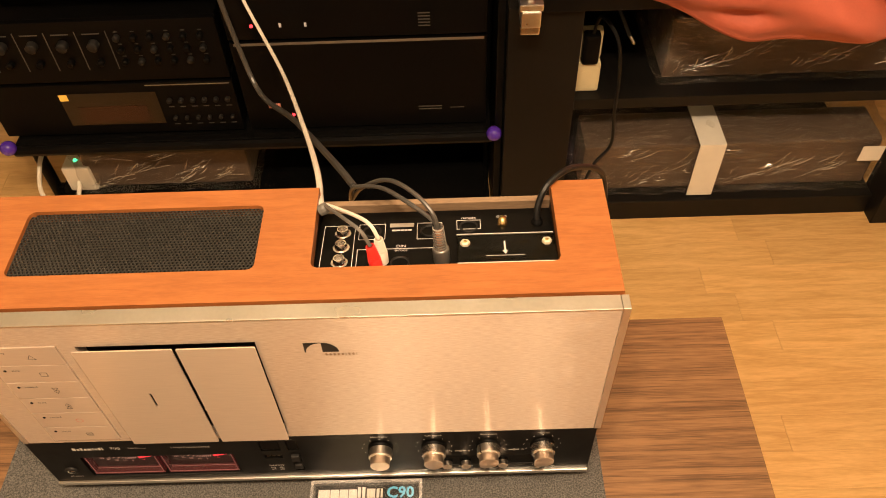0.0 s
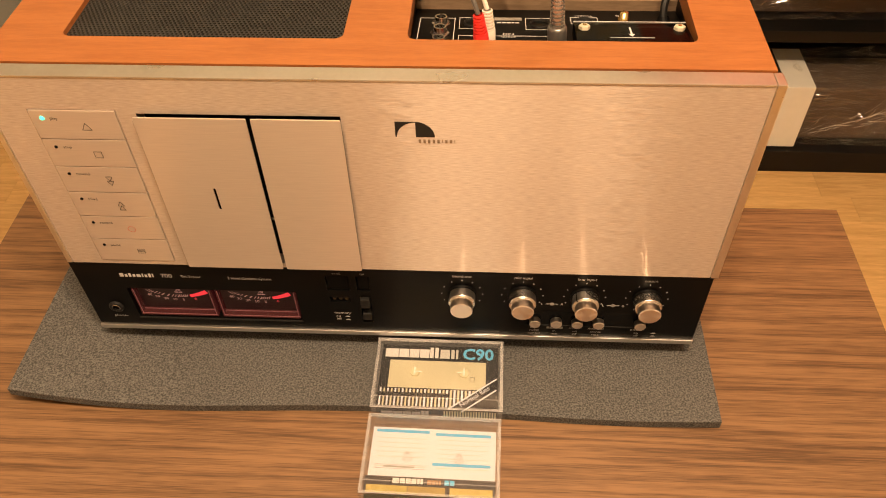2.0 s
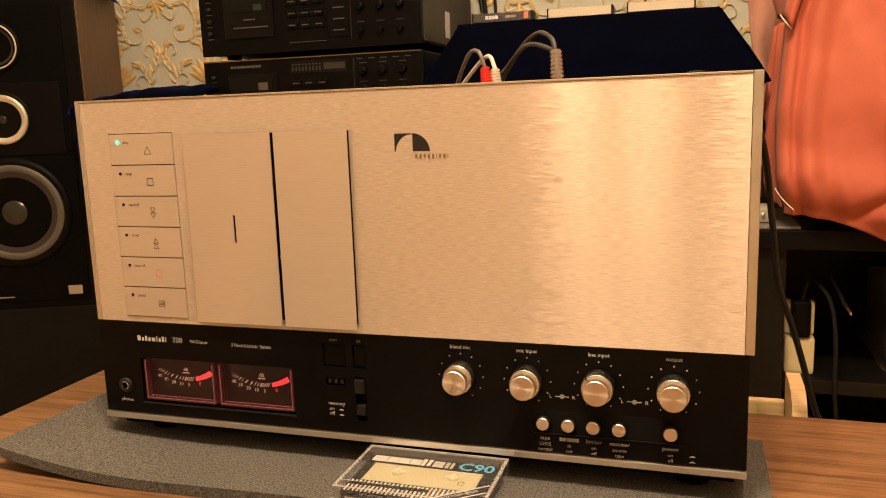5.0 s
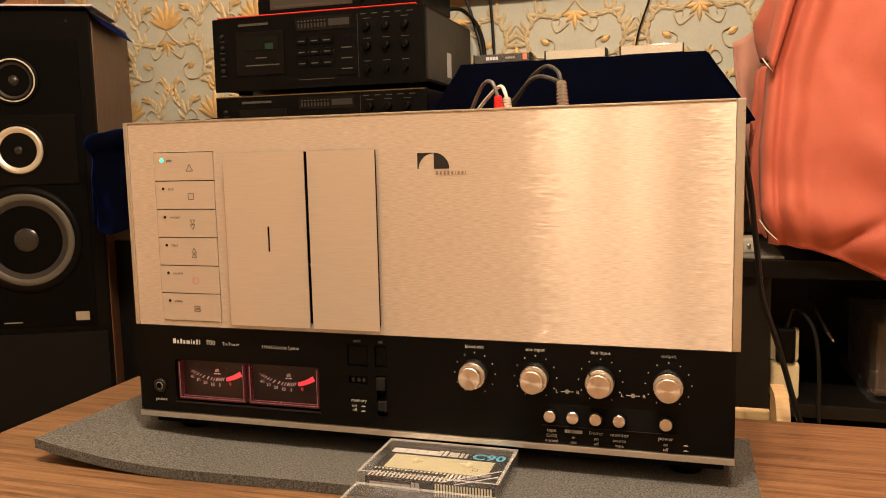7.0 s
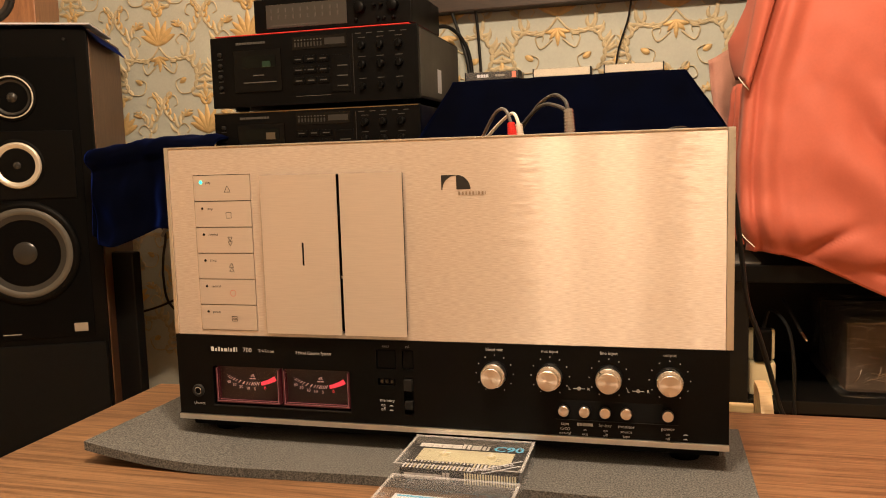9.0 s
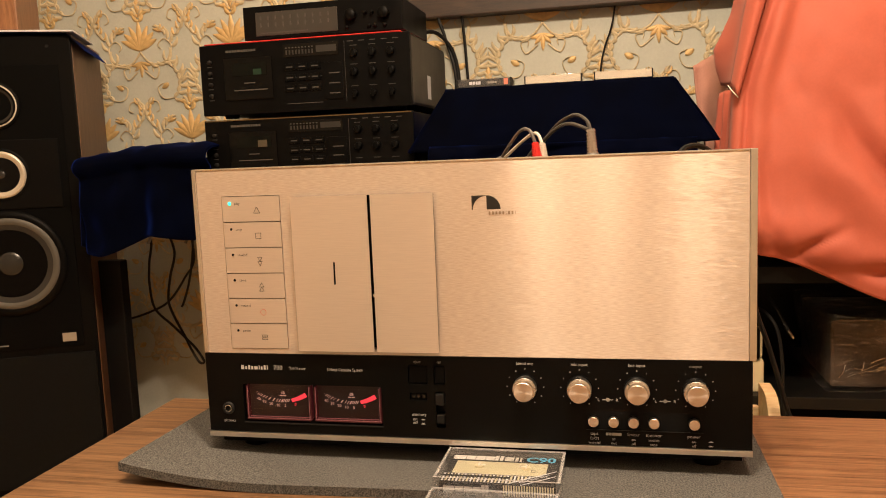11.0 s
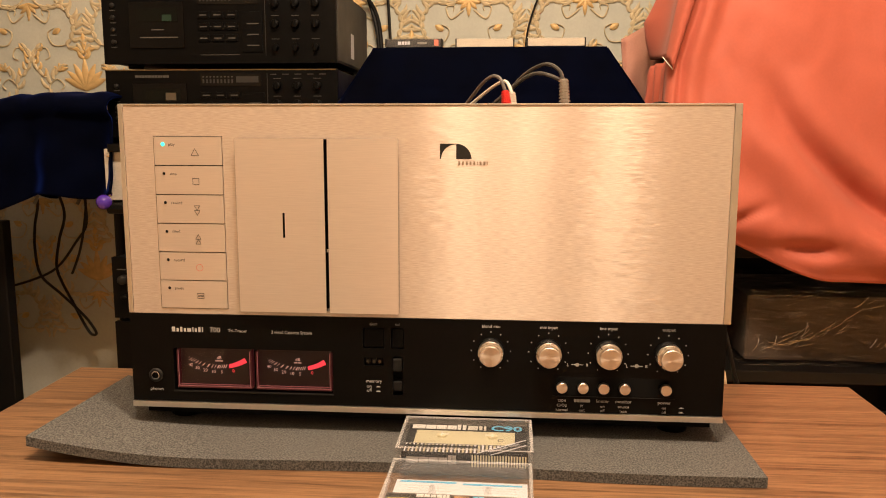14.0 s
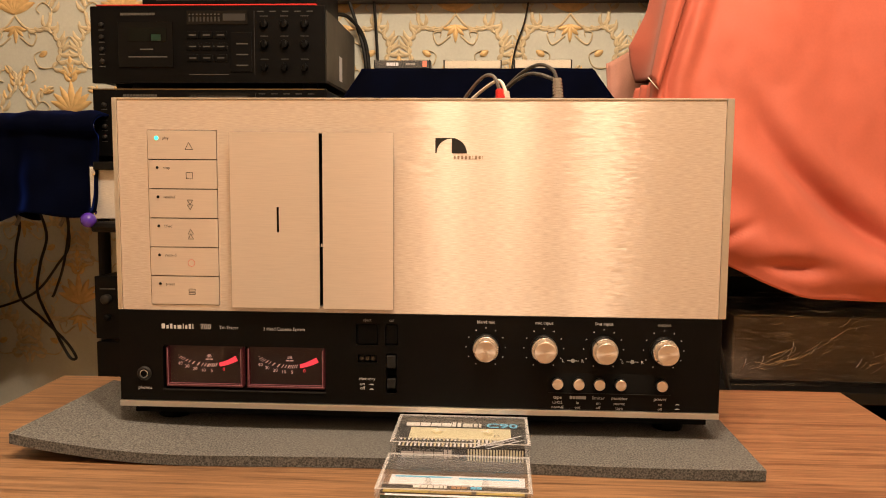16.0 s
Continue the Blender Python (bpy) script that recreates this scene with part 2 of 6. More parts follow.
fl.new(f1.outputs["Fac"], fp.inputs["Height"])
fl.new(fp.outputs[0], fb.inputs["Normal"])
WHITE_INK = plain("white_print", (0.62, 0.61, 0.60), 0.55)
GREY_INK = plain("grey_print", (0.30, 0.29, 0.27), 0.55)
DARK_INK = plain("dark_print", (0.012, 0.011, 0.010), 0.55)
BLUE_INK = plain("blue_print", (0.08, 0.42, 0.72), 0.5)
RED_INK = plain("red_print", (0.75, 0.22, 0.15), 0.55)
CREAM = plain("cream_label", (0.50, 0.47, 0.32), 0.6, 0, 0.06, 60)
PAPER = plain("white_card", (0.61, 0.63, 0.70), 0.6, 0, 0.04, 40)
WHITE_PLASTIC = plain("white_plastic", (0.78, 0.74, 0.64), 0.4, 0, 0.08, 40, 0.02)
CLEAR = clear("clear_polystyrene", (0.985, 0.985, 0.985), 0.06, base=0.04, haze=0.025)
CREASE = clear("film_crease", (0.97, 0.97, 0.96), 0.14, base=0.42)
CLEAR_EDGE = clear("thick_clear_edge", (0.97, 0.97, 0.97), 0.12, base=0.06, haze=0.22)
FILM = clear("crumpled_cling_film", (0.95, 0.94, 0.92), 0.07, 1.0, 16.0, 0.10, 0.004)
VELVET = plain("royal_blue_velvet", (0.0003, 0.0009, 0.0058), 0.8, 0.0, 0.6, 22, 0.3, spec=0.03, sheen=0.26)
VELVET.node_tree.nodes["Principled BSDF"].inputs["Sheen Tint"].default_value = (0.03, 0.10, 0.85, 1)
VELVET.node_tree.nodes["Principled BSDF"].inputs["Sheen Roughness"].default_value = 0.35
ORANGE = plain("orange_satin_cloth", (0.50, 0.122, 0.078), 0.62, 0.0, 0.05, 260, 0.10, sheen=0.1, spec=0.3)
WALL = plain("pale_wallpaper", (0.51, 0.53, 0.475), 0.75, 0.0, 0.07, 160, 0.25)
GOLD = plain("gold_wallpaper_relief", (0.62, 0.43, 0.19), 0.45, 0.15, 0.30, 70, 0.3)
SCROLL = plain("tan_wallpaper_relief", (0.56, 0.47, 0.30), 0.6, 0.0, 0.30, 70, 0.3)
PLASTER = plain("warm_plaster", (0.55, 0.50, 0.43), 0.85, 0.0, 0.06, 30, 0.2)
BROWN_BOARD = plain("packed_brown_carton", (0.105, 0.074, 0.053), 0.7, 0.0, 0.3, 14, 0.1)
MASK_TAPE = plain("white_tape", (0.75, 0.73, 0.66), 0.6, 0.0, 0.06, 40, 0.1)
RED_CLOTH = plain("red_cloth", (0.65, 0.03, 0.025), 0.8, 0, 0.2, 300, 0.3)
RED_RUBBER = plain("red_rubber", (0.70, 0.035, 0.03), 0.45)
WHITE_RUBBER = plain("white_rubber", (0.72, 0.68, 0.60), 0.5)
GREY_CABLE = plain("grey_cable", (0.12, 0.116, 0.108), 0.45)
BLACK_CABLE = plain("black_cable", (0.006, 0.006, 0.006), 0.45, spec=0.3)
BRASS = plain("brass", (0.75, 0.58, 0.28), 0.25, 1.0, 0.05, 200)
PURPLE = plain("purple_gloss_plastic", (0.07, 0.025, 0.38), 0.15, coat=0.5)
CONE = plain("speaker_cone", (0.018, 0.017, 0.015), 0.6, 0, 0.2, 120, 0.1)
CONE_RIM = plain("cream_speaker_ring", (0.62, 0.58, 0.50), 0.4, 0, 0.1, 90)

# ---- building helpers ----
BASE = {}


def thing(name, base=(0, 0, 0), label="", category="", group="", kind="", m=None):
    """An Empty that carries the parts of one thing. With m the parts are given in the thing's own frame."""
    ob = new(name)
    ob.empty_display_size = 0.02
    ob.matrix_basis = m if m is not None else Matrix.Translation(base)
    BASE[ob] = Vector((0, 0, 0)) if m is not None else Vector(base)
    return tagged(ob, label, category, group, kind)


def part(name, bm, material, parent=None, label="", smooth=False, kind=""):
    """One mesh under a thing or under a part of it."""
    me = bpy.data.meshes.new(name)
    if parent is not None:
        b = BASE[parent]
        if b.length:
            bmesh.ops.translate(bm, verts=bm.verts, vec=-b)
    bm.normal_update()
    bm.to_mesh(me)
    bm.free()
    for mt in (material if isinstance(material, (list, tuple)) else [material]):
        me.materials.append(mt)
    if smooth:
        for p in me.polygons:
            p.use_smooth = True
    ob = new(name, me)
    if parent is not None:
        ob.parent = parent
        BASE[ob] = BASE[parent]
    return tagged(ob, label, "", "", kind)


def solo(name, bm, material, label, category, group="", kind="", smooth=False):
    ob = part(name, bm, material, None, "", smooth)
    return tagged(ob, label, category, group, kind)


def box(x0, x1, y0, y1, z0, z1, bevel=0.0, bm=None, seg=2):
    own = bmesh.new()
    bmesh.ops.create_cube(own, size=1)
    for v in own.verts:
        v.co = Vector(((x0 + x1) / 2 + v.co.x * (x1 - x0), (y0 + y1) / 2 + v.co.y * (y1 - y0), (z0 + z1) / 2 + v.co.z * (z1 - z0)))
    if bevel:
        bmesh.ops.bevel(own, geom=list(own.edges), offset=bevel, segments=seg, affect="EDGES", profile=0.6)
    return merge(bm, own)


def merge(bm, own):
    if bm is None:
        return own
    me = bpy.data.meshes.new("tmp")
    own.to_mesh(me)
    own.free()
    bm.from_mesh(me)
    bpy.data.meshes.remove(me)
    return bm


def lathe(profile, origin, axis=(0, -1, 0), seg=32, bm=None):
    """Turns (radius, distance) pairs round an axis through origin."""
    own = bmesh.new()
    q = Vector((0, 0, 1)).rotation_difference(Vector(axis).normalized())
    rings = []
    for r, d in profile:
        if r < 1e-6:
            rings.append([own.verts.new(Vector(origin) + q @ Vector((0, 0, d)))])
        else:
            rings.append([own.verts.new(Vector(origin) + q @ Vector((r * math.cos(6.283185 * k / seg), r * math.sin(6.283185 * k / seg), d))) for k in range(seg)])
    for a, b in zip(rings, rings[1:]):
        if len(a) == 1 and len(b) == 1:
            continue
        for k in range(seg):
            j = (k + 1) % seg
            if len(a) == 1:
                own.faces.new((a[0], b[k], b[j]))
            elif len(b) == 1:
                own.faces.new((a[k], b[0], a[j]))
            else:
                own.faces.new((a[k], a[j], b[j], b[k]))
    bmesh.ops.recalc_face_normals(own, faces=own.faces)
    return merge(bm, own)


def glide(points, steps=8):
    """A smooth run of places through the points given."""
    p = [Vector(points[0])] + [Vector(q) for q in points] + [Vector(points[-1])]
    out = []
    for i in range(1, len(p) - 2):
        for s in range(steps):
            t = s / steps
            out.append(0.5 * (2 * p[i] + (p[i + 1] - p[i - 1]) * t + (2 * p[i - 1] - 5 * p[i] + 4 * p[i + 1] - p[i + 2]) * t * t + (3 * p[i] - p[i - 1] - 3 * p[i + 1] + p[i + 2]) * t ** 3))
    return out + [p[-2]]


def tube(points, radius, seg=8, steps=8, bm=None):
    own = bmesh.new()
    run = glide(points, steps)
    rings, side = [], None
    for i, c in enumerate(run):
        d = (run[min(i + 1, len(run) - 1)] - run[max(i - 1, 0)]).normalized()
        if side is None:
            side = d.orthogonal().normalized()
        side = (side - d * side.dot(d)).normalized()
        up = d.cross(side)
        rings.append([own.verts.new(c + radius * (math.cos(6.283185 * k / seg) * side + math.sin(6.283185 * k / seg) * up)) for k in range(seg)])
    for a, b in zip(rings, rings[1:]):
        for k in range(seg):
            own.faces.new((a[k], a[(k + 1) % seg], b[(k + 1) % seg], b[k]))
    own.faces.new(rings[0][::-1])
    own.faces.new(rings[-1])
    return merge(bm, own)


def rounded(x0, x1, y0, y1, r, n=5):
    out = []
    for cx, cy, a in ((x1 - r, y1 - r, 0), (x0 + r, y1 - r, 90), (x0 + r, y0 + r, 180), (x1 - r, y0 + r, 270)):
        for k in range(n + 1):
            w = radians(a + 90 * k / n)
            out.append((cx + r * math.cos(w), cy + r * math.sin(w)))
    return out


def plate(outline, holes, lift, d0, d1):
    """A flat board with openings: 2D loops, placed by lift(u, v, d), from depth d0 to d1."""
    bm = bmesh.new()
    loops = []
    for loop in [outline, *holes]:
        vs = [bm.verts.new((u, v, 0)) for u, v in loop]
        loops.append(vs)
        for i in range(len(vs)):
            bm.edges.new((vs[i], vs[(i + 1) % len(vs)]))
    got = bmesh.ops.triangle_fill(bm, use_beauty=True, use_dissolve=False, edges=list(bm.edges))
    faces = [g for g in got["geom"] if isinstance(g, bmesh.types.BMFace)]
    ext = bmesh.ops.extrude_face_region(bm, geom=faces)
    top = {g for g in ext["geom"] if isinstance(g, bmesh.types.BMVert)}
    for v in bm.verts:
        v.co = Vector(lift(v.co.x, v.co.y, d1 if v in top else d0))
    bmesh.ops.recalc_face_normals(bm, faces=bm.faces)
    return bm


def flat(u, v, d):
    return (u, v, d)


def facing(u, v, d):
    return (u, -d, v)


def writing(text, size, place, material, parent, align="CENTER", tilt=None, name="lettering", depth=0.0, bold=0.0, squeeze=1.0):
    """Lettering with the built-in font. place is the middle of its foot line; it stands upright unless tilt is given."""
    c = bpy.data.curves.new("lettering", "FONT")
    c.body, c.size, c.align_x, c.extrude, c.offset = text, size, align, depth, bold
    c.resolution_u = 2
    tmp = new("lettering_tmp", c)
    bpy.context.view_layer.update()
    me = bpy.data.meshes.new_from_object(tmp)
    bpy.data.objects.remove(tmp)
    bpy.data.curves.remove(c)
    m = Matrix.Translation(Vector(place) - BASE[parent]) @ (tilt if tilt is not None else pose(0, 0, 0, 90)) @ Matrix.Diagonal((squeeze, 1, 1, 1))
    me.transform(m)
    me.name = name
    me.materials.append(material)
    ob = new(name, me)
    ob.parent = parent
    BASE[ob] = BASE[parent]
    return ob


def bars(widths, height, place, material, parent, gap=0.18, tilt=None, name="printed_word", thick=0.0002, low=()):
    """A word that is left unlettered: a run of plain blocks, those numbered in low less tall."""
    bm = bmesh.new()
    total = sum(widths) + gap * height * (len(widths) - 1)
    x = -total / 2
    for k, w in enumerate(widths):
        box(x, x + w, 0, height * (0.72 if k in low else 1), 0, thick, 0, bm)
        x += w + gap * height
    m = Matrix.Translation(Vector(place)) @ (tilt if tilt is not None else pose(0, 0, 0, 90))
    bm.transform(m)
    return part(name, bm, material, parent, "", False, "stuff")


def recentre(ob, c):
    """Moves a part's origin to the world place c."""
    d = Vector(c) - BASE[ob]
    ob.data.transform(Matrix.Translation(-d))
    ob.location = d
    return ob


def drape(name, surface, nu, nv, material, parent=None, thick=0.003, label="", category=""):
    """A cloth over a grid of places surface(u, v), both from 0 to 1."""
    bm = bmesh.new()
    g = [[bm.verts.new(surface(i / nu, j / nv)) for j in range(nv + 1)] for i in range(nu + 1)]
    for i in range(nu):
        for j in range(nv):
            bm.faces.new((g[i][j], g[i + 1][j], g[i + 1][j + 1], g[i][j + 1]))
    bm.normal_update()
    bmesh.ops.solidify(bm, geom=list(bm.faces), thickness=thick)
    ob = part(name, bm, material, parent, label, True)
    if category:
        tagged(ob, label, category)
    return ob

# ---- the room ----
WALL_Y = 1.22
tagged(part("wall_back", box(-2.2, 2.2, WALL_Y, WALL_Y + 0.12, 0, 2.6), WALL, None), "pale grey-green wallpapered wall with gold scrolls", "wall", "", "structure")
# unseen walls and ceiling, added to close the room and bounce warm light
tagged(part("unseen_wall_left", box(-2.32, -2.2, -2.6, WALL_Y, 0, 2.6), PLASTER, None), "plain warm wall, unseen, added to bounce light", "wall", "", "structure")
tagged(part("unseen_wall_right", box(2.2, 2.32, -2.6, WALL_Y, 0, 2.6), PLASTER, None), "plain warm wall, unseen, added to bounce light", "wall", "", "structure")
tagged(part("unseen_wall_front", box(-2.2, 2.2, -2.72, -2.6, 0, 2.6), PLASTER, None), "plain warm wall, unseen, added to bounce light", "wall", "", "structure")
tagged(part("ceiling", box(-2.32, 2.32, -2.72, WALL_Y + 0.12, 2.6, 2.7), plain("white_ceiling", (0.72, 0.68, 0.60), 0.9, 0, 0.04, 20, 0.1), None), "plain white ceiling, unseen, added to bounce light", "ceiling", "", "structure")
floor = tagged(part("floor", box(-2.2, 2.2, -2.6, WALL_Y, -0.1, -0.008), FLOOR_WOOD, None), "light beech laminate floor boards", "floor", "", "structure")

# ---- low table ----
table = thing("coffee_table", (0, 0, 0), "brown walnut laminate low table under the deck", "table")
part("tabletop", box(-0.42, 0.447, -0.40, 0.197, 0.425, 0.45, 0.0015), TABLE_WOOD, table)
for lx in (-0.37, 0.397):
    for ly in (-0.35, 0.147):
        part("leg", box(lx - 0.025, lx + 0.025, ly - 0.025, ly + 0.025, 0, 0.425, 0.002), TABLE_WOOD, table)
part("apron", box(-0.34, 0.367, 0.135, 0.155, 0.355, 0.425, 0.001), TABLE_WOOD, table)


def mat_top(x, y):
    k = max(0.0, (-0.16 - x) / 0.16)
    return 0.459 + 0.013 * k ** 2 * (0.7 + 0.3 * max(0.0, (0.10 - y) / 0.166))


bm = bmesh.new()
nx, ny = 60, 16
sheets = []
for drop in (0.0, 0.0086):
    sheets.append([[bm.verts.new((-0.322 + 0.600 * i / nx, -0.065 - 0.003 * math.sin(9 * i / nx) + 0.180 * j / ny, mat_top(-0.322 + 0.6 * i / nx, -0.066 + 0.18 * j / ny) - drop)) for j in range(ny + 1)] for i in range(nx + 1)])
up, low = sheets
for i in range(nx):
    for j in range(ny):
        bm.faces.new((up[i][j], up[i + 1][j], up[i + 1][j + 1], up[i][j + 1]))
        bm.faces.new((low[i][j + 1], low[i + 1][j + 1], low[i + 1][j], low[i][j]))
    bm.faces.new((low[i][0], low[i + 1][0], up[i + 1][0], up[i][0]))
    bm.faces.new((up[i][ny], up[i + 1][ny], low[i + 1][ny], low[i][ny]))
for j in range(ny):
    bm.faces.new((up[0][j], up[0][j + 1], low[0][j + 1], low[0][j]))
    bm.faces.new((low[nx][j], low[nx][j + 1], up[nx][j + 1], up[nx][j]))
foam_mat = solo("foam_mat", bm, MAT_FOAM, "grey speckled foam mat with one edge curling up", "mat")

# ---- cassette deck ----
deck = thing("cassette_deck", (0, 0.07, 0.459), "vintage cassette deck with brushed aluminium front and teak cabinet", "cassette deck")
ZT = 0.745
cab_out = [(-0.2595, 0.0168), (0.2605, 0.0168), (0.2605, 0.134), (0.217, 0.134), (0.217, 0.053), (0.2155, 0.049), (0.2115, 0.0475), (0.0295, 0.0475), (0.0255, 0.049), (0.024, 0.053), (0.024, 0.134), (-0.2595, 0.134)]
cabinet = part("cabinet", plate(cab_out, [rounded(-0.2135, -0.0195, 0.0475, 0.1155, 0.006)], flat, 0.733, ZT), CABINET_WOOD, deck, "orange teak veneer cabinet")
for x0, x1 in ((-0.2595, -0.2475), (0.2485, 0.2605)):
    part("side_panel", box(x0, x1, 0.0168, 0.134, 0.474, 0.7325, 0.0006), CABINET_WOOD, deck)
part("back_panel", box(-0.247, 0.248, 0.127, 0.133, 0.474, 0.7290, 0.0005), timber("raw_board", (0.19, 0.125, 0.075), (0.27, 0.185, 0.115), (2, 12, 12), 1.4, 0.7, 0.1), deck, "bare tan back board")
part("recess_side", box(0.014, 0.0235, 0.05, 0.1265, 0.66, 0.7325), BLACK, deck)
part("recess_side", box(0.2175, 0.227, 0.05, 0.1265, 0.66, 0.7325), BLACK, deck)
part("recess_front", box(0.024, 0.217, 0.041, 0.0470, 0.66, 0.7325), BLACK, deck)
# black strip put in as the shade between cabinet and front panel
part("shadow_gap", box(-0.258, 0.259, 0.0129, 0.0165, 0.484, 0.7340), DARK, deck)

# deck front
front = part("front_panel", plate([(-0.2545, 0.5638), (0.2562, 0.5638), (0.2562, 0.7445), (-0.2545, 0.7445)],
                                  [[(-0.2290, 0.5686), (-0.1683, 0.5686), (-0.1683, 0.7192), (-0.2290, 0.7192)], [(-0.1550, 0.5686), (-0.0178, 0.5686), (-0.0178, 0.7166), (-0.1550, 0.7166)]],
                                  facing, -0.0125, 0.0), ALU, deck, "brushed aluminium front panel")
part("top_trim", box(-0.2545, 0.2562, -0.0006, 0.0128, 0.7447, 0.7462, 0.0004), ALU_EDGE, deck)
part("side_trim", box(-0.2590, -0.2548, -0.0006, 0.0128, 0.5638, 0.7462, 0.0006), ALU_EDGE, deck)
part("side_trim", box(0.2565, 0.2625, -0.0006, 0.0128, 0.5638, 0.7462, 0.0006), ALU_EDGE, deck)
part("inner_shell", box(-0.2465, 0.2475, 0.0156, 0.040, 0.484, 0.7325), DARK, deck)
# black sheets behind keys and doors paint the shade in their gaps
part("key_gap_shade", box(-0.2295, -0.1678, 0.0062, 0.0100, 0.5680, 0.7198), DARK, deck)
part("transport_back", box(-0.160, -0.013, 0.0105, 0.0122, 0.566, 0.721), DARK, deck)
doors = (("cassette_door", -0.1558, -0.0798), ("head_cover", -0.0768, -0.0170))
for nm, x0, x1 in doors:
    hole = [[(-0.1163, 0.6330), (-0.1143, 0.6330), (-0.1143, 0.6545), (-0.1163, 0.6545)]] if nm == "cassette_door" else []
    part(nm, plate(rounded(x0, x1, 0.5680, 0.7172, 0.0008, 2), hole, facing, 0.0045, 0.0056), ALU_DOOR, deck, "satin aluminium door")
# black strip painted in as the shade between the two doors
part("door_gap_shade", box(-0.0796, -0.0770, 0.007, 0.010, 0.568, 0.718), DARK, deck)
part("latch_pin", box(-0.0792, -0.0774, -0.003, 0.009, 0.6205, 0.6235, 0.0003), CHROME, deck)
for i, (kind_of, dx) in enumerate((("play", 0), ("stop", 0), ("rewind", 0), ("f.fwd", 0), ("record", 0), ("pause", 0))):
    z1 = 0.7187 - i * 0.02505
    z0 = z1 - 0.02455
    btn = part("key", box(-0.2283, -0.1690, -0.0008, 0.006, z0 + 0.0002, z1 - 0.0002, 0.0002), ALU_DOOR, deck)
    zc, xc, y = (z0 + z1) / 2 - 0.001, -0.1925, -0.0009
    sym = bmesh.new()

    def line(a, b, w=0.00045):
        d = Vector((b[0] - a[0], 0, b[1] - a[1]))
        q = Vector((-d.z, 0, d.x)).normalized() * w / 2
        vs = [sym.verts.new(Vector((xc + p[0], y - 0.00005, zc + p[1])) + s * q) for p, s in ((a, 1), (b, 1), (b, -1), (a, -1))]
        sym.faces.new(vs)

    def loop(ps):
        for a, b in zip(ps, ps[1:] + ps[:1]):
            line(a, b)

    if kind_of == "play":
        loop([(-0.0033, -0.003), (0.0033, -0.003), (0, 0.003)])
    elif kind_of == "stop":
        loop([(-0.0027, -0.0027), (0.0027, -0.0027), (0.0027, 0.0027), (-0.0027, 0.0027)])
    elif kind_of == "rewind":
        loop([(-0.0024, 0.0042), (0.0024, 0.0042), (0, 0.0002)])
        loop([(-0.0024, 0.0), (0.0024, 0.0), (0, -0.0042)])
    elif kind_of == "f.fwd":
        loop([(-0.0024, -0.0042), (0.0024, -0.0042), (0, -0.0002)])
        loop([(-0.0024, 0.0), (0.0024, 0.0), (0, 0.0042)])
    elif kind_of == "record":
        loop([(0.003 * math.cos(k * 0.5236), 0.003 * math.sin(k * 0.5236)) for k in range(12)])
    else:
        for h in (0.0014, -0.0014):
            loop([(-0.0028, h + 0.0009), (0.0028, h + 0.0009), (0.0028, h - 0.0009), (-0.0028, h - 0.0009)])
    part("key_symbol", sym, RED_INK if kind_of == "record" else DARK_INK, btn)
    writing(kind_of, 0.0036, (-0.2155, -0.00092, z1 - 0.0078), DARK_INK, btn, "LEFT")
    lens = plain("green_led", (0.05, 0.6, 0.35), 0.3, emit=(0.06, 0.95, 0.55), power=2.2) if i == 0 else DARK
    part("indicator", lathe([(0.0, 0.0006), (0.0011 if i else 0.0015, 0.0005), (0.0013 if i else 0.0018, 0.0)], (-0.2205, -0.0008, z1 - 0.0066), seg=12), lens, btn)

# emblem beside the doors, as plain shapes
emb = bmesh.new()
for a0, a1, cx, r0 in ((0, 90, 0.0315, 0.0),):
    c = [(cx, 0.7005)] + [(cx + 0.0128 * math.cos(radians(k * 9)), 0.7005 + 0.0128 * math.sin(radians(k * 9))) for k in range(11)]
    emb.faces.new([emb.verts.new((u, -0.0002, v)) for u, v in c])
c = [(0.0178, 0.7005), (0.0178, 0.7133), (0.0313, 0.7133)] + [(0.0313 - 0.0125 * math.sin(radians(k * 9)), 0.7005 + 0.0122 * math.cos(radians(k * 9))) for k in range(11)]
emb.faces.new([emb.verts.new((u, -0.0002, v)) for u, v in c[::-1]])
bmesh.ops.recalc_face_normals(emb, faces=emb.faces)
part("emblem", emb, DARK_INK, deck, "black quarter-circle emblem")
bars([0.0016] * 5 + [0.0005] + [0.0016] * 2 + [0.0005], 0.0028, (0.0455, -0.0002, 0.6958), plain("brown_print", (0.20, 0.14, 0.09), 0.6), deck, 0.55)

# black lower panel
part("lower_panel", plate([(-0.2590, 0.4832), (0.2595, 0.4832), (0.2595, 0.5632), (-0.2590, 0.5632)],
                          [rounded(-0.2205, -0.0765, 0.4935, 0.5325, 0.002), rounded(-0.0485, -0.0315, 0.5205, 0.5275, 0.0005, 2), rounded(-0.0495, -0.0305, 0.5360, 0.5545, 0.001, 2), rounded(-0.0245, -0.0135, 0.5360, 0.5545, 0.001, 2), rounded(-0.0235, -0.0145, 0.4940, 0.5290, 0.001, 2)],
                          facing, -0.0125, 0.0), BLACK_PANEL, deck, "black lower control panel")
part("foot_trim", box(-0.2592, 0.2597, -0.0022, 0.0125, 0.4778, 0.4830, 0.0006), ALU_EDGE, deck, "bright metal foot strip")
part("base", box(-0.252, 0.253, 0.012, 0.128, 0.4685, 0.4775, 0.001), BLACK, deck)
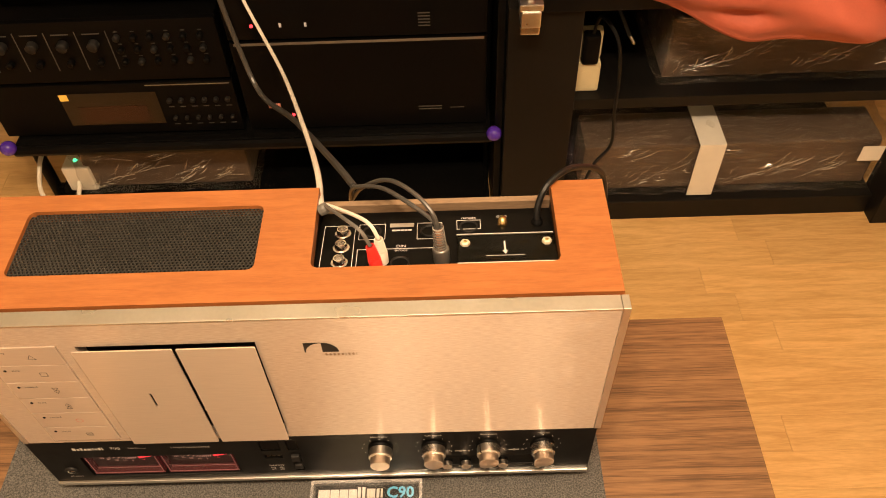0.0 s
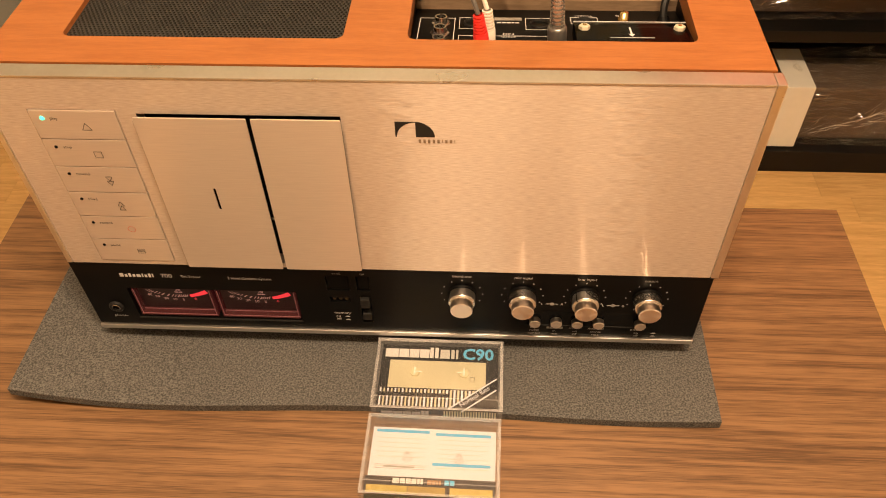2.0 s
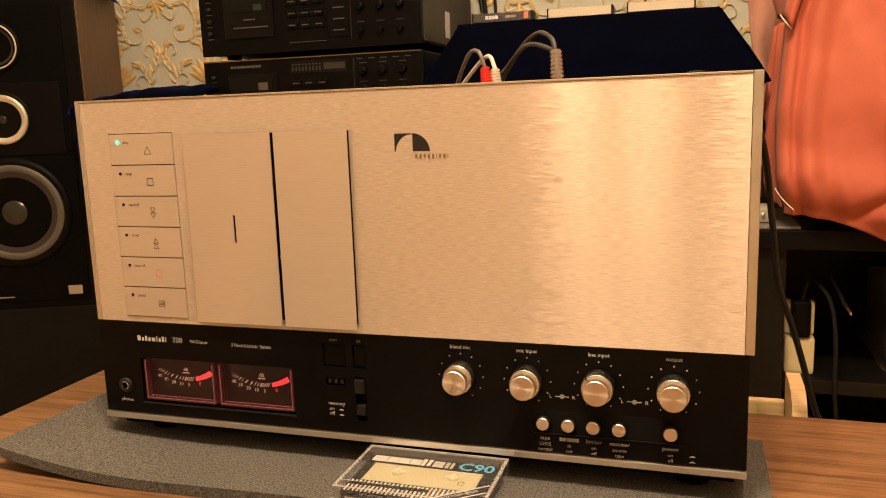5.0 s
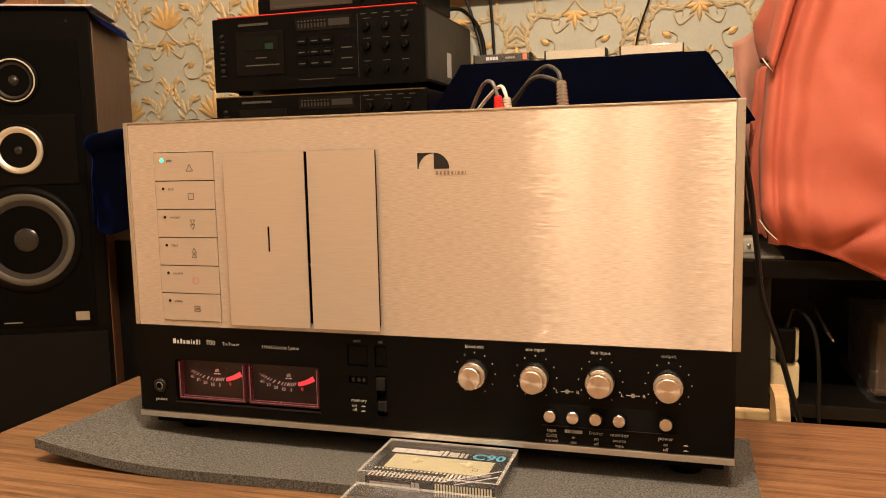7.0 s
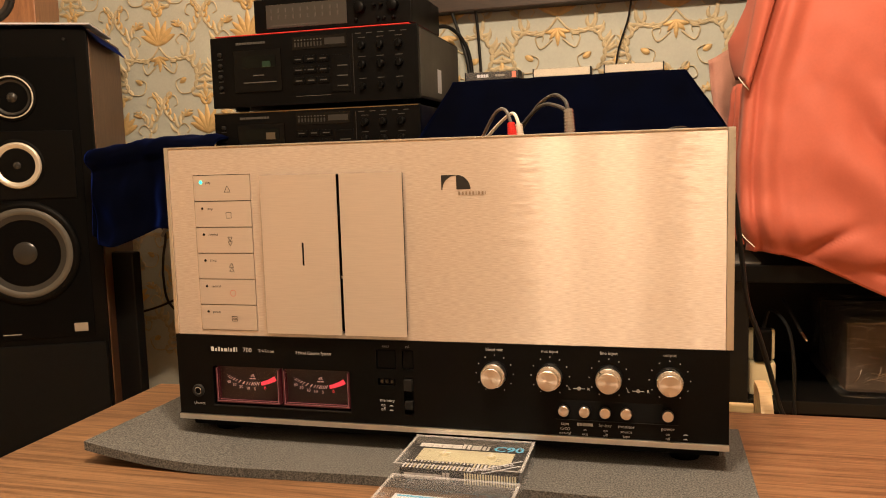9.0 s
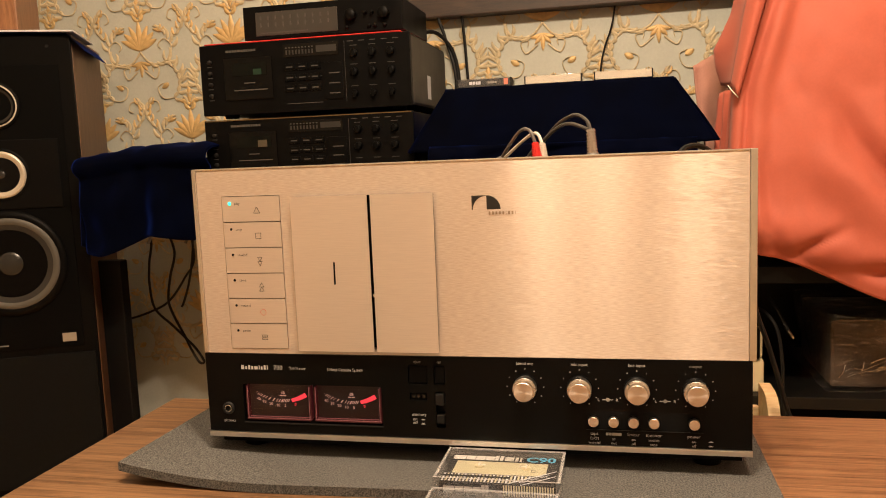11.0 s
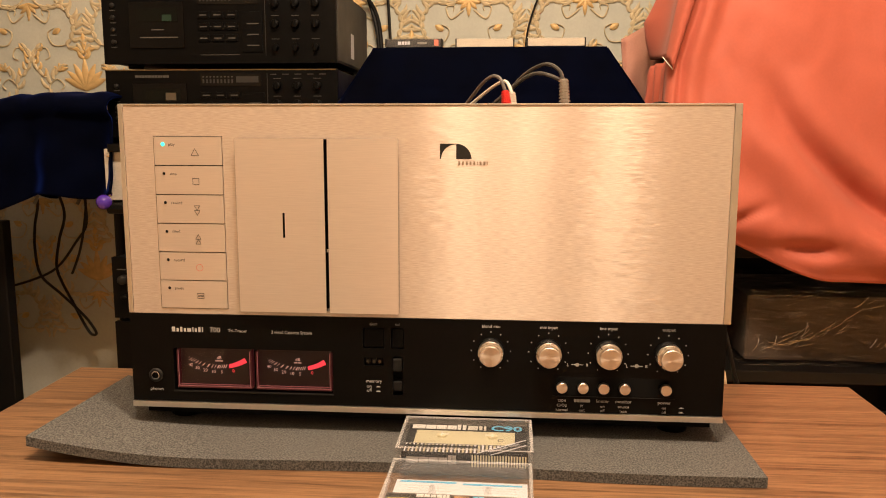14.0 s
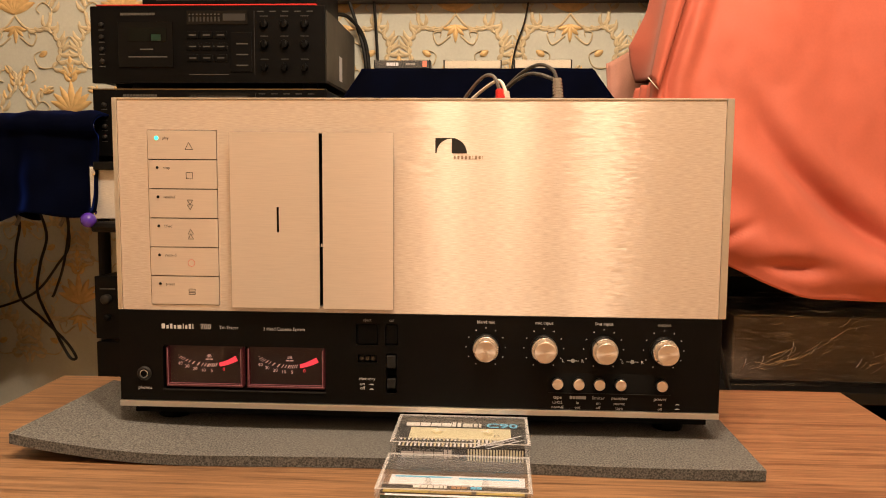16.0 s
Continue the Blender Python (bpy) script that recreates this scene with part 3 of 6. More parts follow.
for fx in (-0.225, 0.225):
    for fy in (0.035, 0.11):
        part("foot", lathe([(0.0, 0.0), (0.013, 0.0), (0.014, 0.003), (0.014, 0.0100), (0, 0.0100)], (fx, fy, 0.4590), (0, 0, 1), 24), BLACK, deck)

# level meters
METER_FACE = plain("meter_face", (0.006, 0.003, 0.003), 0.35, emit=(1.0, 0.16, 0.13), power=0.010)
METER_RED = plain("meter_red_scale", (0.6, 0.03, 0.04), 0.5, emit=(1.0, 0.05, 0.07), power=1.0)
METER_WHITE = plain("meter_white_scale", (0.6, 0.45, 0.4), 0.5, emit=(1.0, 0.52, 0.45), power=0.4)
# the meter lamp's light on rim and edges is put in as emission
METER_RIM = plain("meter_lit_pink_plastic", (0.05, 0.016, 0.016), 0.2, emit=(1.0, 0.14, 0.14), power=0.025)
METER_GLOW = plain("meter_lit_edge", (0.12, 0.05, 0.05), 0.2, emit=(1.0, 0.28, 0.26), power=0.16)
for mx in (-0.1838, -0.1118):
    meter = part("level_meter", box(mx - 0.0338, mx + 0.0338, 0.0080, 0.0100, 0.4965, 0.5310), METER_FACE, deck, "dark red-lit level meter")
    rim = bmesh.new()
    for sx in (-1, 1):
        box(mx + sx * 0.0335 - 0.0005, mx + sx * 0.0335 + 0.0005, 0.0005, 0.0082, 0.4975, 0.5305, 0.0004, rim)
    box(mx - 0.0340, mx + 0.0340, 0.0002, 0.0082, 0.4958, 0.4974, 0.0006, rim)
    part("cover_rim", rim, METER_RIM, meter)
    for ly in (0.0006, 0.0058):
        part("lit_edge", box(mx - 0.0338, mx + 0.0338, ly, ly + 0.0006, 0.4970, 0.4977, 0.0001), METER_GLOW, meter)
    for sx in (-1, 1):
        part("lit_edge", box(mx + sx * 0.0325 - 0.0002, mx + sx * 0.0325 + 0.0002, 0.0004, 0.0009, 0.4978, 0.5300), METER_GLOW, meter)
    glass = part("cover_glass", box(mx - 0.0330, mx + 0.0330, 0.0012, 0.0018, 0.4975, 0.5310), clear("meter_glass", (0.97, 0.97, 0.97), 0.08, base=0.008), meter)
    glass.visible_shadow = False
    cx, cz, R = mx + 0.002, 0.5645, 0.0525

    def on_arc(deg, r):
        return (cx + r * math.sin(radians(deg)), cz - r * math.cos(radians(deg)) * 0.985)

    ticks = bmesh.new()
    for k, dg in enumerate((-29, -27, -25, -22, -19, -15, -10, -6, -3, 0, 2, 4, 6, 8)):
        w = 0.00035 if k not in (3, 5, 6, 9) else 0.0006
        (ax, az), (ex, ez) = on_arc(dg - 2, R + 0.0008), on_arc(dg, R - 0.0024)
        ticks.faces.new([ticks.verts.new(p) for p in ((ax - w, 0.0078, az), (ax + w, 0.0078, az), (ex + w, 0.0078, ez), (ex - w, 0.0078, ez))])
    part("scale_ticks", ticks, METER_WHITE, meter, "", False, "stuff")
    red = bmesh.new()
    prev = None
    for k in range(13):
        dg = 10 + k * 1.55
        a, e = on_arc(dg, R + 0.0012), on_arc(dg, R - 0.0022 - 0.0014 * k / 12)
        cur = [red.verts.new((a[0], 0.0078, a[1])), red.verts.new((e[0], 0.0078, e[1]))]
        if prev:
            red.faces.new((prev[0], cur[0], cur[1], prev[1]))
        prev = cur
    part("red_zone", red, METER_RED, meter)
    for txt, dg, mt in (("40", -27, METER_WHITE), ("30", -20.5, METER_WHITE), ("20", -13, METER_WHITE), ("10", -5.5, METER_WHITE), ("5", 2, METER_WHITE), ("0", 13, METER_RED)):
        px, pz = on_arc(dg, R + 0.0052)
        writing(txt, 0.0042, (px, 0.0077, pz - 0.0004), mt, meter)
    writing("dB", 0.0042, (mx + 0.002, 0.0077, 0.5205), METER_WHITE, meter)
    bars([0.003, 0.003], 0.0009, (mx + 0.002, 0.0077, 0.5185), METER_WHITE, meter, 0.6)
    nd = bmesh.new()
    (ax, az), (ex, ez) = on_arc(-33, R - 0.001), (cx - 0.0265, 0.5225)
    nd.faces.new([nd.verts.new(p) for p in ((ax - 0.0002, 0.0070, az), (ax + 0.0002, 0.0070, az), (ex + 0.0002, 0.0070, ez), (ex - 0.0002, 0.0070, ez))])
    part("needle", nd, METER_WHITE, meter)
part("meter_recess", box(-0.2225, -0.0745, 0.0101, 0.0122, 0.492, 0.534), DARK, deck)
lip = bmesh.new()
box(-0.2210, -0.0760, -0.0008, 0.0004, 0.4922, 0.4936, 0.0003, lip)
part("meter_lip", lip, DARKGREY, deck)

# phones socket, keys, counter and slides
part("phones_socket", lathe([(0.0062, 0.0), (0.0062, 0.0018), (0.0048, 0.0026), (0.0042, 0.0026), (0.0034, 0.0006), (0.0034, -0.004), (0, -0.004)], (-0.237, 0, 0.5072), seg=28), DARKGREY, deck, "black headphone socket", True)
part("socket_ring", lathe([(0.0036, 0.0022), (0.0030, 0.0024), (0.0028, 0.001), (0.0034, 0.0)], (-0.237, 0, 0.5072), seg=24), CHROME, deck)
part("eject_key", box(-0.0490, -0.0310, 0.0008, 0.010, 0.5366, 0.5540, 0.0012), BLACK, deck)
part("calibrate_key", box(-0.0240, -0.0140, 0.0008, 0.010, 0.5366, 0.5540, 0.0012), BLACK, deck)
ctr = part("tape_counter", box(-0.0482, -0.0318, 0.004, 0.011, 0.5208, 0.5272), DARK, deck)
for k in range(3):
    part("counter_wheel", lathe([(0, -0.0018), (0.0034, -0.0018), (0.0034, 0.0018), (0, 0.0018)], (-0.0450 + 0.005 * k, 0.0046, 0.5240), (1, 0, 0), 20), DARKGREY, ctr)
    writing("0", 0.0042, (-0.0450 + 0.005 * k, 0.00105, 0.5226), plain("dim_amber_digits", (0.10, 0.07, 0.035), 0.5), ctr)
part("counter_reset", box(-0.0230, -0.0150, -0.0030, 0.008, 0.5165, 0.5275, 0.0010), DARKGREY, deck)
part("memory_switch", box(-0.0228, -0.0152, -0.0015, 0.008, 0.4985, 0.5070, 0.0010), DARKGREY, deck)
part("switch_slot", box(-0.0236, -0.0144, 0.009, 0.012, 0.4935, 0.5295), DARK, deck)

INK_Y = -0.0002
bars([0.0030, 0.0020, 0.0020, 0.0020, 0.0034, 0.0008, 0.0019, 0.0020, 0.0008], 0.0043, (-0.2065, INK_Y, 0.5474), WHITE_INK, deck, 0.30, low=(1, 3, 4, 6))
writing("700", 0.0064, (-0.1815, INK_Y, 0.5474), WHITE_INK, deck)
writing("Tri-Tracer", 0.0040, (-0.1612, INK_Y, 0.5478), WHITE_INK, deck)
writing("3 Head Cassette System", 0.0042, (-0.1125, INK_Y, 0.5472), WHITE_INK, deck, squeeze=0.88)
writing("phones", 0.0042, (-0.237, INK_Y, 0.4930), WHITE_INK, deck)
writing("eject", 0.0036, (-0.040, INK_Y, 0.5568), GREY_INK, deck)
writing("cal", 0.0036, (-0.0190, INK_Y, 0.5568), GREY_INK, deck)
writing("memory", 0.0042, (-0.0400, INK_Y, 0.5052), WHITE_INK, deck)
for txt, tz in (("on", 0.5006), ("off", 0.4968)):
    writing(txt, 0.0042, (-0.0442, INK_Y, tz), WHITE_INK, deck)
pip = bmesh.new()
for px, pz in ((-0.0362, 0.5010), (-0.0362, 0.4968), (0.2250, 0.4892), (0.2250, 0.4852)):
    box(px - 0.0020, px + 0.0020, -0.0002, 0.0, pz, pz + 0.0004, 0, pip)
    box(px - 0.0011, px + 0.0011, -0.0002, 0.0, pz + 0.0004, pz + 0.0010, 0, pip)
part("switch_marks", pip, WHITE_INK, deck, "", False, "stuff")

KNOBS = ((0.0620, "blend mic", 200), (0.1113, "mic input", 235), (0.1618, "line input", 135), (0.2120, "output", 225))
for kx, word, turn in KNOBS:
    kz = 0.5362
    writing(word, 0.0040, (kx, INK_Y, kz + 0.0205), GREY_INK if word == "output" else WHITE_INK, deck)
    dots = bmesh.new()
    for k in range(11):
        a = radians(-60 + 30 * k)
        box(kx + 0.0168 * math.cos(a) - 0.00042, kx + 0.0168 * math.cos(a) + 0.00042, -0.0002, 0.0, kz + 0.0168 * math.sin(a) - 0.00042, kz + 0.0168 * math.sin(a) + 0.00042, 0, dots)
    part("scale_dots", dots, WHITE_INK, deck, "", False, "stuff")
    knob = part("knob", lathe([(0.0118, 0.0), (0.0118, 0.0022), (0.0108, 0.0026)], (kx, 0, kz), seg=36), BLACK, deck, "twin turned aluminium knob", True)
    part("rear_ring", lathe([(0.0104, 0.0022), (0.0109, 0.0028), (0.0109, 0.0102), (0.0105, 0.0108), (0.0086, 0.0108)], (kx, 0, kz), seg=40), KNOB_SIDE, knob)
    recentre(part("front_cap", lathe([(0.0088, 0.0104), (0.0090, 0.0110), (0.0090, 0.0182), (0.0085, 0.0188), (0.0, 0.0188)], (kx, 0, kz), seg=40), KNOB_FACE, knob), (kx, 0, kz))
    a = radians(turn)
    mk = bmesh.new()
    box(-0.0004, 0.0004, -0.0111, -0.0027, 0.0085, 0.0112, 0, mk)
    mk.transform(Matrix.Translation((kx, 0, kz)) @ Matrix.Rotation(-(a - math.pi / 2), 4, "Y"))
    part("index_mark", mk, DARK, knob)
for px in (0.1362, 0.1862):
    writing("L", 0.0038, (px - 0.0082, INK_Y, 0.5245), WHITE_INK, deck)
    writing("R", 0.0038, (px + 0.0082, INK_Y, 0.5245), WHITE_INK, deck)
    g = box(px - 0.0050, px + 0.0050, -0.0002, 0, 0.5256, 0.5260)
    part("balance_line", g, WHITE_INK, deck)
    part("balance_dot", lathe([(0, 0.0003), (0.0017, 0.0003), (0.0017, 0)], (px, 0, 0.5258), seg=16), GREY_INK, deck)
# flush black plate, the recess's shade painted without any depth
part("button_recess_shade", plate(rounded(0.1150, 0.2235, 0.4985, 0.5150, 0.0072, 8), [], facing, -0.0002, 0.0001), DARK, deck)
part("button_rail", box(0.1160, 0.2190, -0.0010, 0.0, 0.4974, 0.4979, 0.0002), DARKGREY, deck)
for bx in (0.1232, 0.1410, 0.1585, 0.1762, 0.2105):
    push = part("push_button", lathe([(0.0054, 0.0), (0.0054, 0.0024), (0.0048, 0.0026)], (bx, 0, 0.5068), seg=24), BLACK, deck)
    recentre(part("cap", lathe([(0.0047, 0.0022), (0.0047, 0.0070), (0.0043, 0.0075), (0.0, 0.0075)], (bx, 0, 0.5068), seg=28), KNOB_FACE, push, "round aluminium cap"), (bx, 0, 0.5068))
for wx, lines_of in ((0.1238, ("tape", "CrO2", "normal")), (0.1410, ("", "in", "out")), (0.1585, ("limiter", "on", "off")), (0.1762, ("monitor", "source", "tape")), (0.2105, ("power", "on", "off"))):
    for k, txt in enumerate(lines_of):
        if txt:
            writing(txt, 0.0042 if k == 0 else 0.0036, (wx, INK_Y, 0.4926 - 0.0040 * k - (0.0004 if k else 0)), GREY_INK if txt == "limiter" else WHITE_INK, deck)
bars([0.0022, 0.0022, 0.0085], 0.0026, (0.1410, INK_Y, 0.4926), GREY_INK, deck, 0.15)

# deck top: grille and rear socket bay
def perforated(x0, x1, y0, y1, z, pitch, r, deep):
    """A sheet of round holes in staggered rows, one cell a hole."""
    bm = bmesh.new()
    rows = int((y1 - y0) / (pitch * 0.866))
    dy = (y1 - y0) / rows
    for j in range(rows):
        cy = y0 + dy * (j + 0.5)
        cells = int((x1 - x0) / pitch)
        dx = (x1 - x0) / cells
        cuts = [x0 + dx * k for k in range(cells + 1)] if j % 2 else [x0] + [x0 + dx * (k + 0.5) for k in range(cells)] + [x1]
        for a, b in zip(cuts, cuts[1:]):
            cx, hw, hh = (a + b) / 2, (b - a) / 2, dy / 2
            hole = min(r, hw * 0.8)
            ring = ((1, 0), (1, 1), (0, 1), (-1, 1), (-1, 0), (-1, -1), (0, -1), (1, -1))
            out = [bm.verts.new((cx + u * hw, cy + v * hh, z)) for u, v in ring]
            rim = [bm.verts.new((cx + hole * math.cos(k * 0.785398), cy + hole * math.sin(k * 0.785398), z)) for k in range(8)]
            foot = [bm.verts.new((v.co.x, v.co.y, z - deep)) for v in rim]
            for k in range(8):
                n = (k + 1) % 8
                bm.faces.new((out[k], out[n], rim[n], rim[k]))
                bm.faces.new((rim[k], rim[n], foot[n], foot[k]))
    return bm


GRILLE = plain("perforated_black_steel", (0.030, 0.029, 0.027), 0.40, 0.0, 0.3, 90, 0.03, spec=0.35)
part("vent_grille", perforated(-0.2135, -0.0195, 0.0475, 0.1155, 0.7412, 0.0031, 0.00112, 0.0012), GRILLE, deck, "black perforated vent grille")
# black box added under the holes as the shade inside the cabinet
part("vent_shade_box", box(-0.2155, -0.0175, 0.0455, 0.1175, 0.7270, 0.7320), DARK, deck)

# sloping socket plate, lower at the back
SL = math.atan2(0.012, 0.075)


def bay(u, v, h=0.0):
    """A place on the socket plate: u along the deck, v from front to back, h above it."""
    return Vector((u, 0.0485 + v * math.cos(SL) + h * math.sin(SL), 0.7335 - v * math.sin(SL) + h * math.cos(SL)))


BAY_UP = (0, math.sin(SL), math.cos(SL))
BAY_TILT = Matrix.Rotation(-SL, 4, "X")
pb = bmesh.new()
box(0.0238, 0.2172, 0, 0.078, -0.003, 0, 0, pb)
pb.transform(Matrix.Translation(bay(0, 0)) @ BAY_TILT)
socket_plate = part("socket_plate", pb, BLACK_PANEL, deck, "black rear socket plate")
for v in (0.014, 0.032, 0.050):
    part("phono_socket", lathe([(0.0068, 0.0), (0.0068, 0.0012), (0.0052, 0.0014), (0.0045, 0.006), (0.0036, 0.006), (0.0034, 0.001), (0, 0.001)], bay(0.044, v), BAY_UP, 20), CHROME, socket_plate)


def frame_on_bay(u0, u1, v0, v1, w=0.0005):
    b = bmesh.new()
    for a0, a1, c0, c1 in ((u0, u1, v0, v0 + w), (u0, u1, v1 - w, v1), (u0, u0 + w, v0, v1), (u1 - w, u1, v0, v1)):
        box(a0, a1, c0, c1, 0.0001, 0.0003, 0, b)
    b.transform(Matrix.Translation(bay(0, 0)) @ BAY_TILT)
    return part("printed_frame", b, WHITE_INK, socket_plate)


frame_on_bay(0.028, 0.054, -0.001, 0.061)
frame_on_bay(0.057, 0.079, 0.042, 0.062)
frame_on_bay(0.057, 0.128, -0.002, 0.030)
frame_on_bay(0.105, 0.126, 0.041, 0.062)
frame_on_bay(0.138, 0.158, 0.052, 0.064)
for u, v in ((0.068, 0.052), (0.092, 0.012), (0.1155, 0.051), (0.148, 0.055)):
    part("din_socket", lathe([(0.0078, 0.0), (0.0078, 0.001), (0.0066, 0.0016), (0.0062, -0.0015), (0, -0.0015)], bay(u, v), BAY_UP, 24), DARKGREY, socket_plate, "", True)
writing("DIN", 0.0046, bay(0.0925, 0.031, 0.0004), WHITE_INK, socket_plate, tilt=BAY_TILT)
writing("in/out", 0.0042, bay(0.0925, 0.0262, 0.0004), WHITE_INK, socket_plate, tilt=BAY_TILT)
writing("remote", 0.0042, bay(0.148, 0.0655, 0.0004), WHITE_INK, socket_plate, tilt=BAY_TILT)
writing("GND", 0.0040, bay(0.176, 0.066, 0.0004), WHITE_INK, socket_plate, tilt=BAY_TILT)
bars([0.020], 0.005, bay(0.0925, 0.057, 0.0003), plain("silver_label", (0.55, 0.53, 0.5), 0.4, 0.6), socket_plate, tilt=BAY_TILT, name="number_label")
bars([0.003, 0.003, 0.003, 0.002, 0.003], 0.0018, bay(0.0925, 0.052, 0.0003), WHITE_INK, socket_plate, 0.3, tilt=BAY_TILT)
part("earth_terminal", lathe([(0.0042, 0.0), (0.0042, 0.003), (0.0036, 0.0035), (0.003, 0.0075), (0, 0.0078)], bay(0.176, 0.057), BAY_UP, 18), BRASS, socket_plate, "", True)
cv = bmesh.new()
box(0.1375, 0.2150, -0.001, 0.034, 0.0075, 0.0095, 0.0004, cv)
box(0.1375, 0.2150, -0.001, 0.0, 0.0, 0.0075, 0, cv)
box(0.1375, 0.1385, 0.0, 0.034, 0.0, 0.0075, 0, cv)
cv.transform(Matrix.Translation(bay(0, 0)) @ BAY_TILT)
cover = part("terminal_cover", cv, clear("smoked_acrylic", (0.30, 0.29, 0.27), 0.05), socket_plate, "smoked clear cover plate")
# near-white strips paint the bright gleam along the smoked cover's edges
edge = bmesh.new()
box(0.1375, 0.2150, -0.0012, -0.0002, 0.0085, 0.0097, 0, edge)
box(0.1375, 0.2150, 0.0338, 0.0344, 0.0085, 0.0097, 0, edge)
edge.transform(Matrix.Translation(bay(0, 0)) @ BAY_TILT)
part("cover_edge", edge, plain("acrylic_edge_gleam", (0.72, 0.72, 0.70), 0.15), cover)
for u in (0.1440, 0.2085):
    part("screw", lathe([(0.0040, 0.0), (0.0040, 0.0022), (0.0028, 0.003), (0.0012, 0.0028), (0.0010, 0.0018), (0, 0.0018)], bay(u, 0.022, 0.0095), BAY_UP, 6), plain("cream_nylon_screw", (0.55, 0.50, 0.38), 0.4), cover)
    part("screw_core", lathe([(0.0016, 0.0018), (0.0014, 0.0032), (0, 0.0032)], bay(u, 0.022, 0.0095), BAY_UP, 12), BRASS, cover)
ar = bmesh.new()
box(0.1745, 0.1757, 0.012, 0.024, 0.0096, 0.0098, 0, ar)
vs = [ar.verts.new(p) for p in ((0.1728, 0.013, 0.0098), (0.1751, 0.0085, 0.0098), (0.1774, 0.013, 0.0098))]
ar.faces.new(vs)
box(0.160, 0.190, 0.0070, 0.0074, 0.0096, 0.0098, 0, ar)
ar.transform(Matrix.Translation(bay(0, 0)) @ BAY_TILT)
part("arrow_mark", ar, WHITE_INK, cover)

# ---- on the table ----
def case_shell(name, m, label, lid_open=False):
    """A clear cassette case in its own frame: 109 by 69 by 17 mm, on z = 0."""
    t = thing(name, label=label, category="cassette case", group="cassette cases on the table", m=m)
    W, D, H, w = 0.109, 0.0695, 0.0172, 0.0012
    shell = bmesh.new()
    box(-W / 2, W / 2, 0, D, 0, w, 0, shell)
    box(-W / 2, -W / 2 + w, 0, D, w, H - w, 0, shell)
    box(W / 2 - w, W / 2, 0, D, w, H - w, 0, shell)
    box(-W / 2 + w, W / 2 - w, 0, w, w, H - w, 0, shell)
    box(-W / 2 + w, W / 2 - w, D - w, D, w, H - w, 0, shell)
    s = part("case_tray", shell, CLEAR, t)
    l = part("case_lid", box(-W / 2, W / 2, 0, D, H - w, H, 0.0003), CLEAR, t)
    for k in (s, l):
        k.visible_shadow = False
    rim = bmesh.new()
    for x0, x1, y0, y1 in ((-W / 2, W / 2, 0, 0.0022), (-W / 2, W / 2, D - 0.0030, D), (-W / 2, -W / 2 + 0.0026, 0.0022, D - 0.0030), (W / 2 - 0.0026, W / 2, 0.0022, D - 0.0030)):
        box(x0, x1, y0, y1, H, H + 0.0003, 0, rim)
    box(-W / 2, W / 2, 0.0105, 0.0112, H, H + 0.0002, 0, rim)
    part("case_rim", rim, CLEAR_EDGE, t).visible_shadow = False
    for y0 in (0.0, D - 0.0004):
        part("case_arris", box(-W / 2, W / 2, y0, y0 + 0.0004, H + 0.0003, H + 0.0005), plain("frosted_plastic_edge", (0.42, 0.41, 0.41), 0.3), t)
    return t


FLATWAY = Matrix.Identity(4)
case = case_shell("cassette_case", pose(0.0430, -0.0735, 0.4592, 0, 0, -0.4), "clear case with a black and cream blank tape, on the mat")
cas = part("cassette", box(-0.0505, 0.0505, 0.0035, 0.0665, 0.0025, 0.0128, 0.0012), plain("black_cassette_shell", (0.008, 0.008, 0.009), 0.4, 0, 0.1, 100, spec=0.2), case, "black cassette")
ZL = 0.0130
part("cream_label", box(-0.0425, 0.0400, 0.0225, 0.0500, 0.0128, ZL), CREAM, cas)
part("label_band", box(-0.0495, 0.0495, 0.0510, 0.0650, 0.0128, ZL - 0.0001), plain("black_label", (0.006, 0.006, 0.006), 0.5, spec=0.15), cas)
bars([0.0112, 0.0084, 0.0084, 0.0082], 0.0086, (-0.0283, 0.0530, ZL + 0.0001), WHITE_INK, cas, 0.07, FLATWAY)
bars([0.0030, 0.0030], 0.0108, (-0.0050, 0.0530, ZL + 0.0001), WHITE_INK, cas, 0.12, FLATWAY)
bars([0.0082, 0.0028, 0.0020], 0.0092, (0.0080, 0.0528, ZL + 0.0001), plain("grey_white_print", (0.5, 0.49, 0.46), 0.5), cas, 0.14, FLATWAY)
writing("C90", 0.0158, (0.0330, 0.0528, ZL + 0.0002), BLUE_INK, cas, tilt=FLATWAY, bold=0.0004)
for k in range(31):
    part("stripe", box(-0.0485 + 0.0031 * k, -0.0485 + 0.0031 * k + 0.0013 + 0.0006 * (k / 31), 0.0050, 0.0215, 0.0128, ZL), CREAM if k % 2 else PAPER, cas)
part("stripe_shade", box(-0.0490, 0.010, 0.0140, 0.0178, ZL, ZL + 0.0002), plain("black_label", (0.014, 0.013, 0.013), 0.4), cas)
cor = bmesh.new()
cor.faces.new([cor.verts.new(p) for p in ((0.010, 0.0040, ZL + 0.0003), (0.0500, 0.0040, ZL + 0.0003), (0.0500, 0.0350, ZL + 0.0003))])
part("corner_flash", cor, plain("black_label", (0.014, 0.013, 0.013), 0.4), cas)
flash_tilt = Matrix.Rotation(radians(38), 4, "Z")
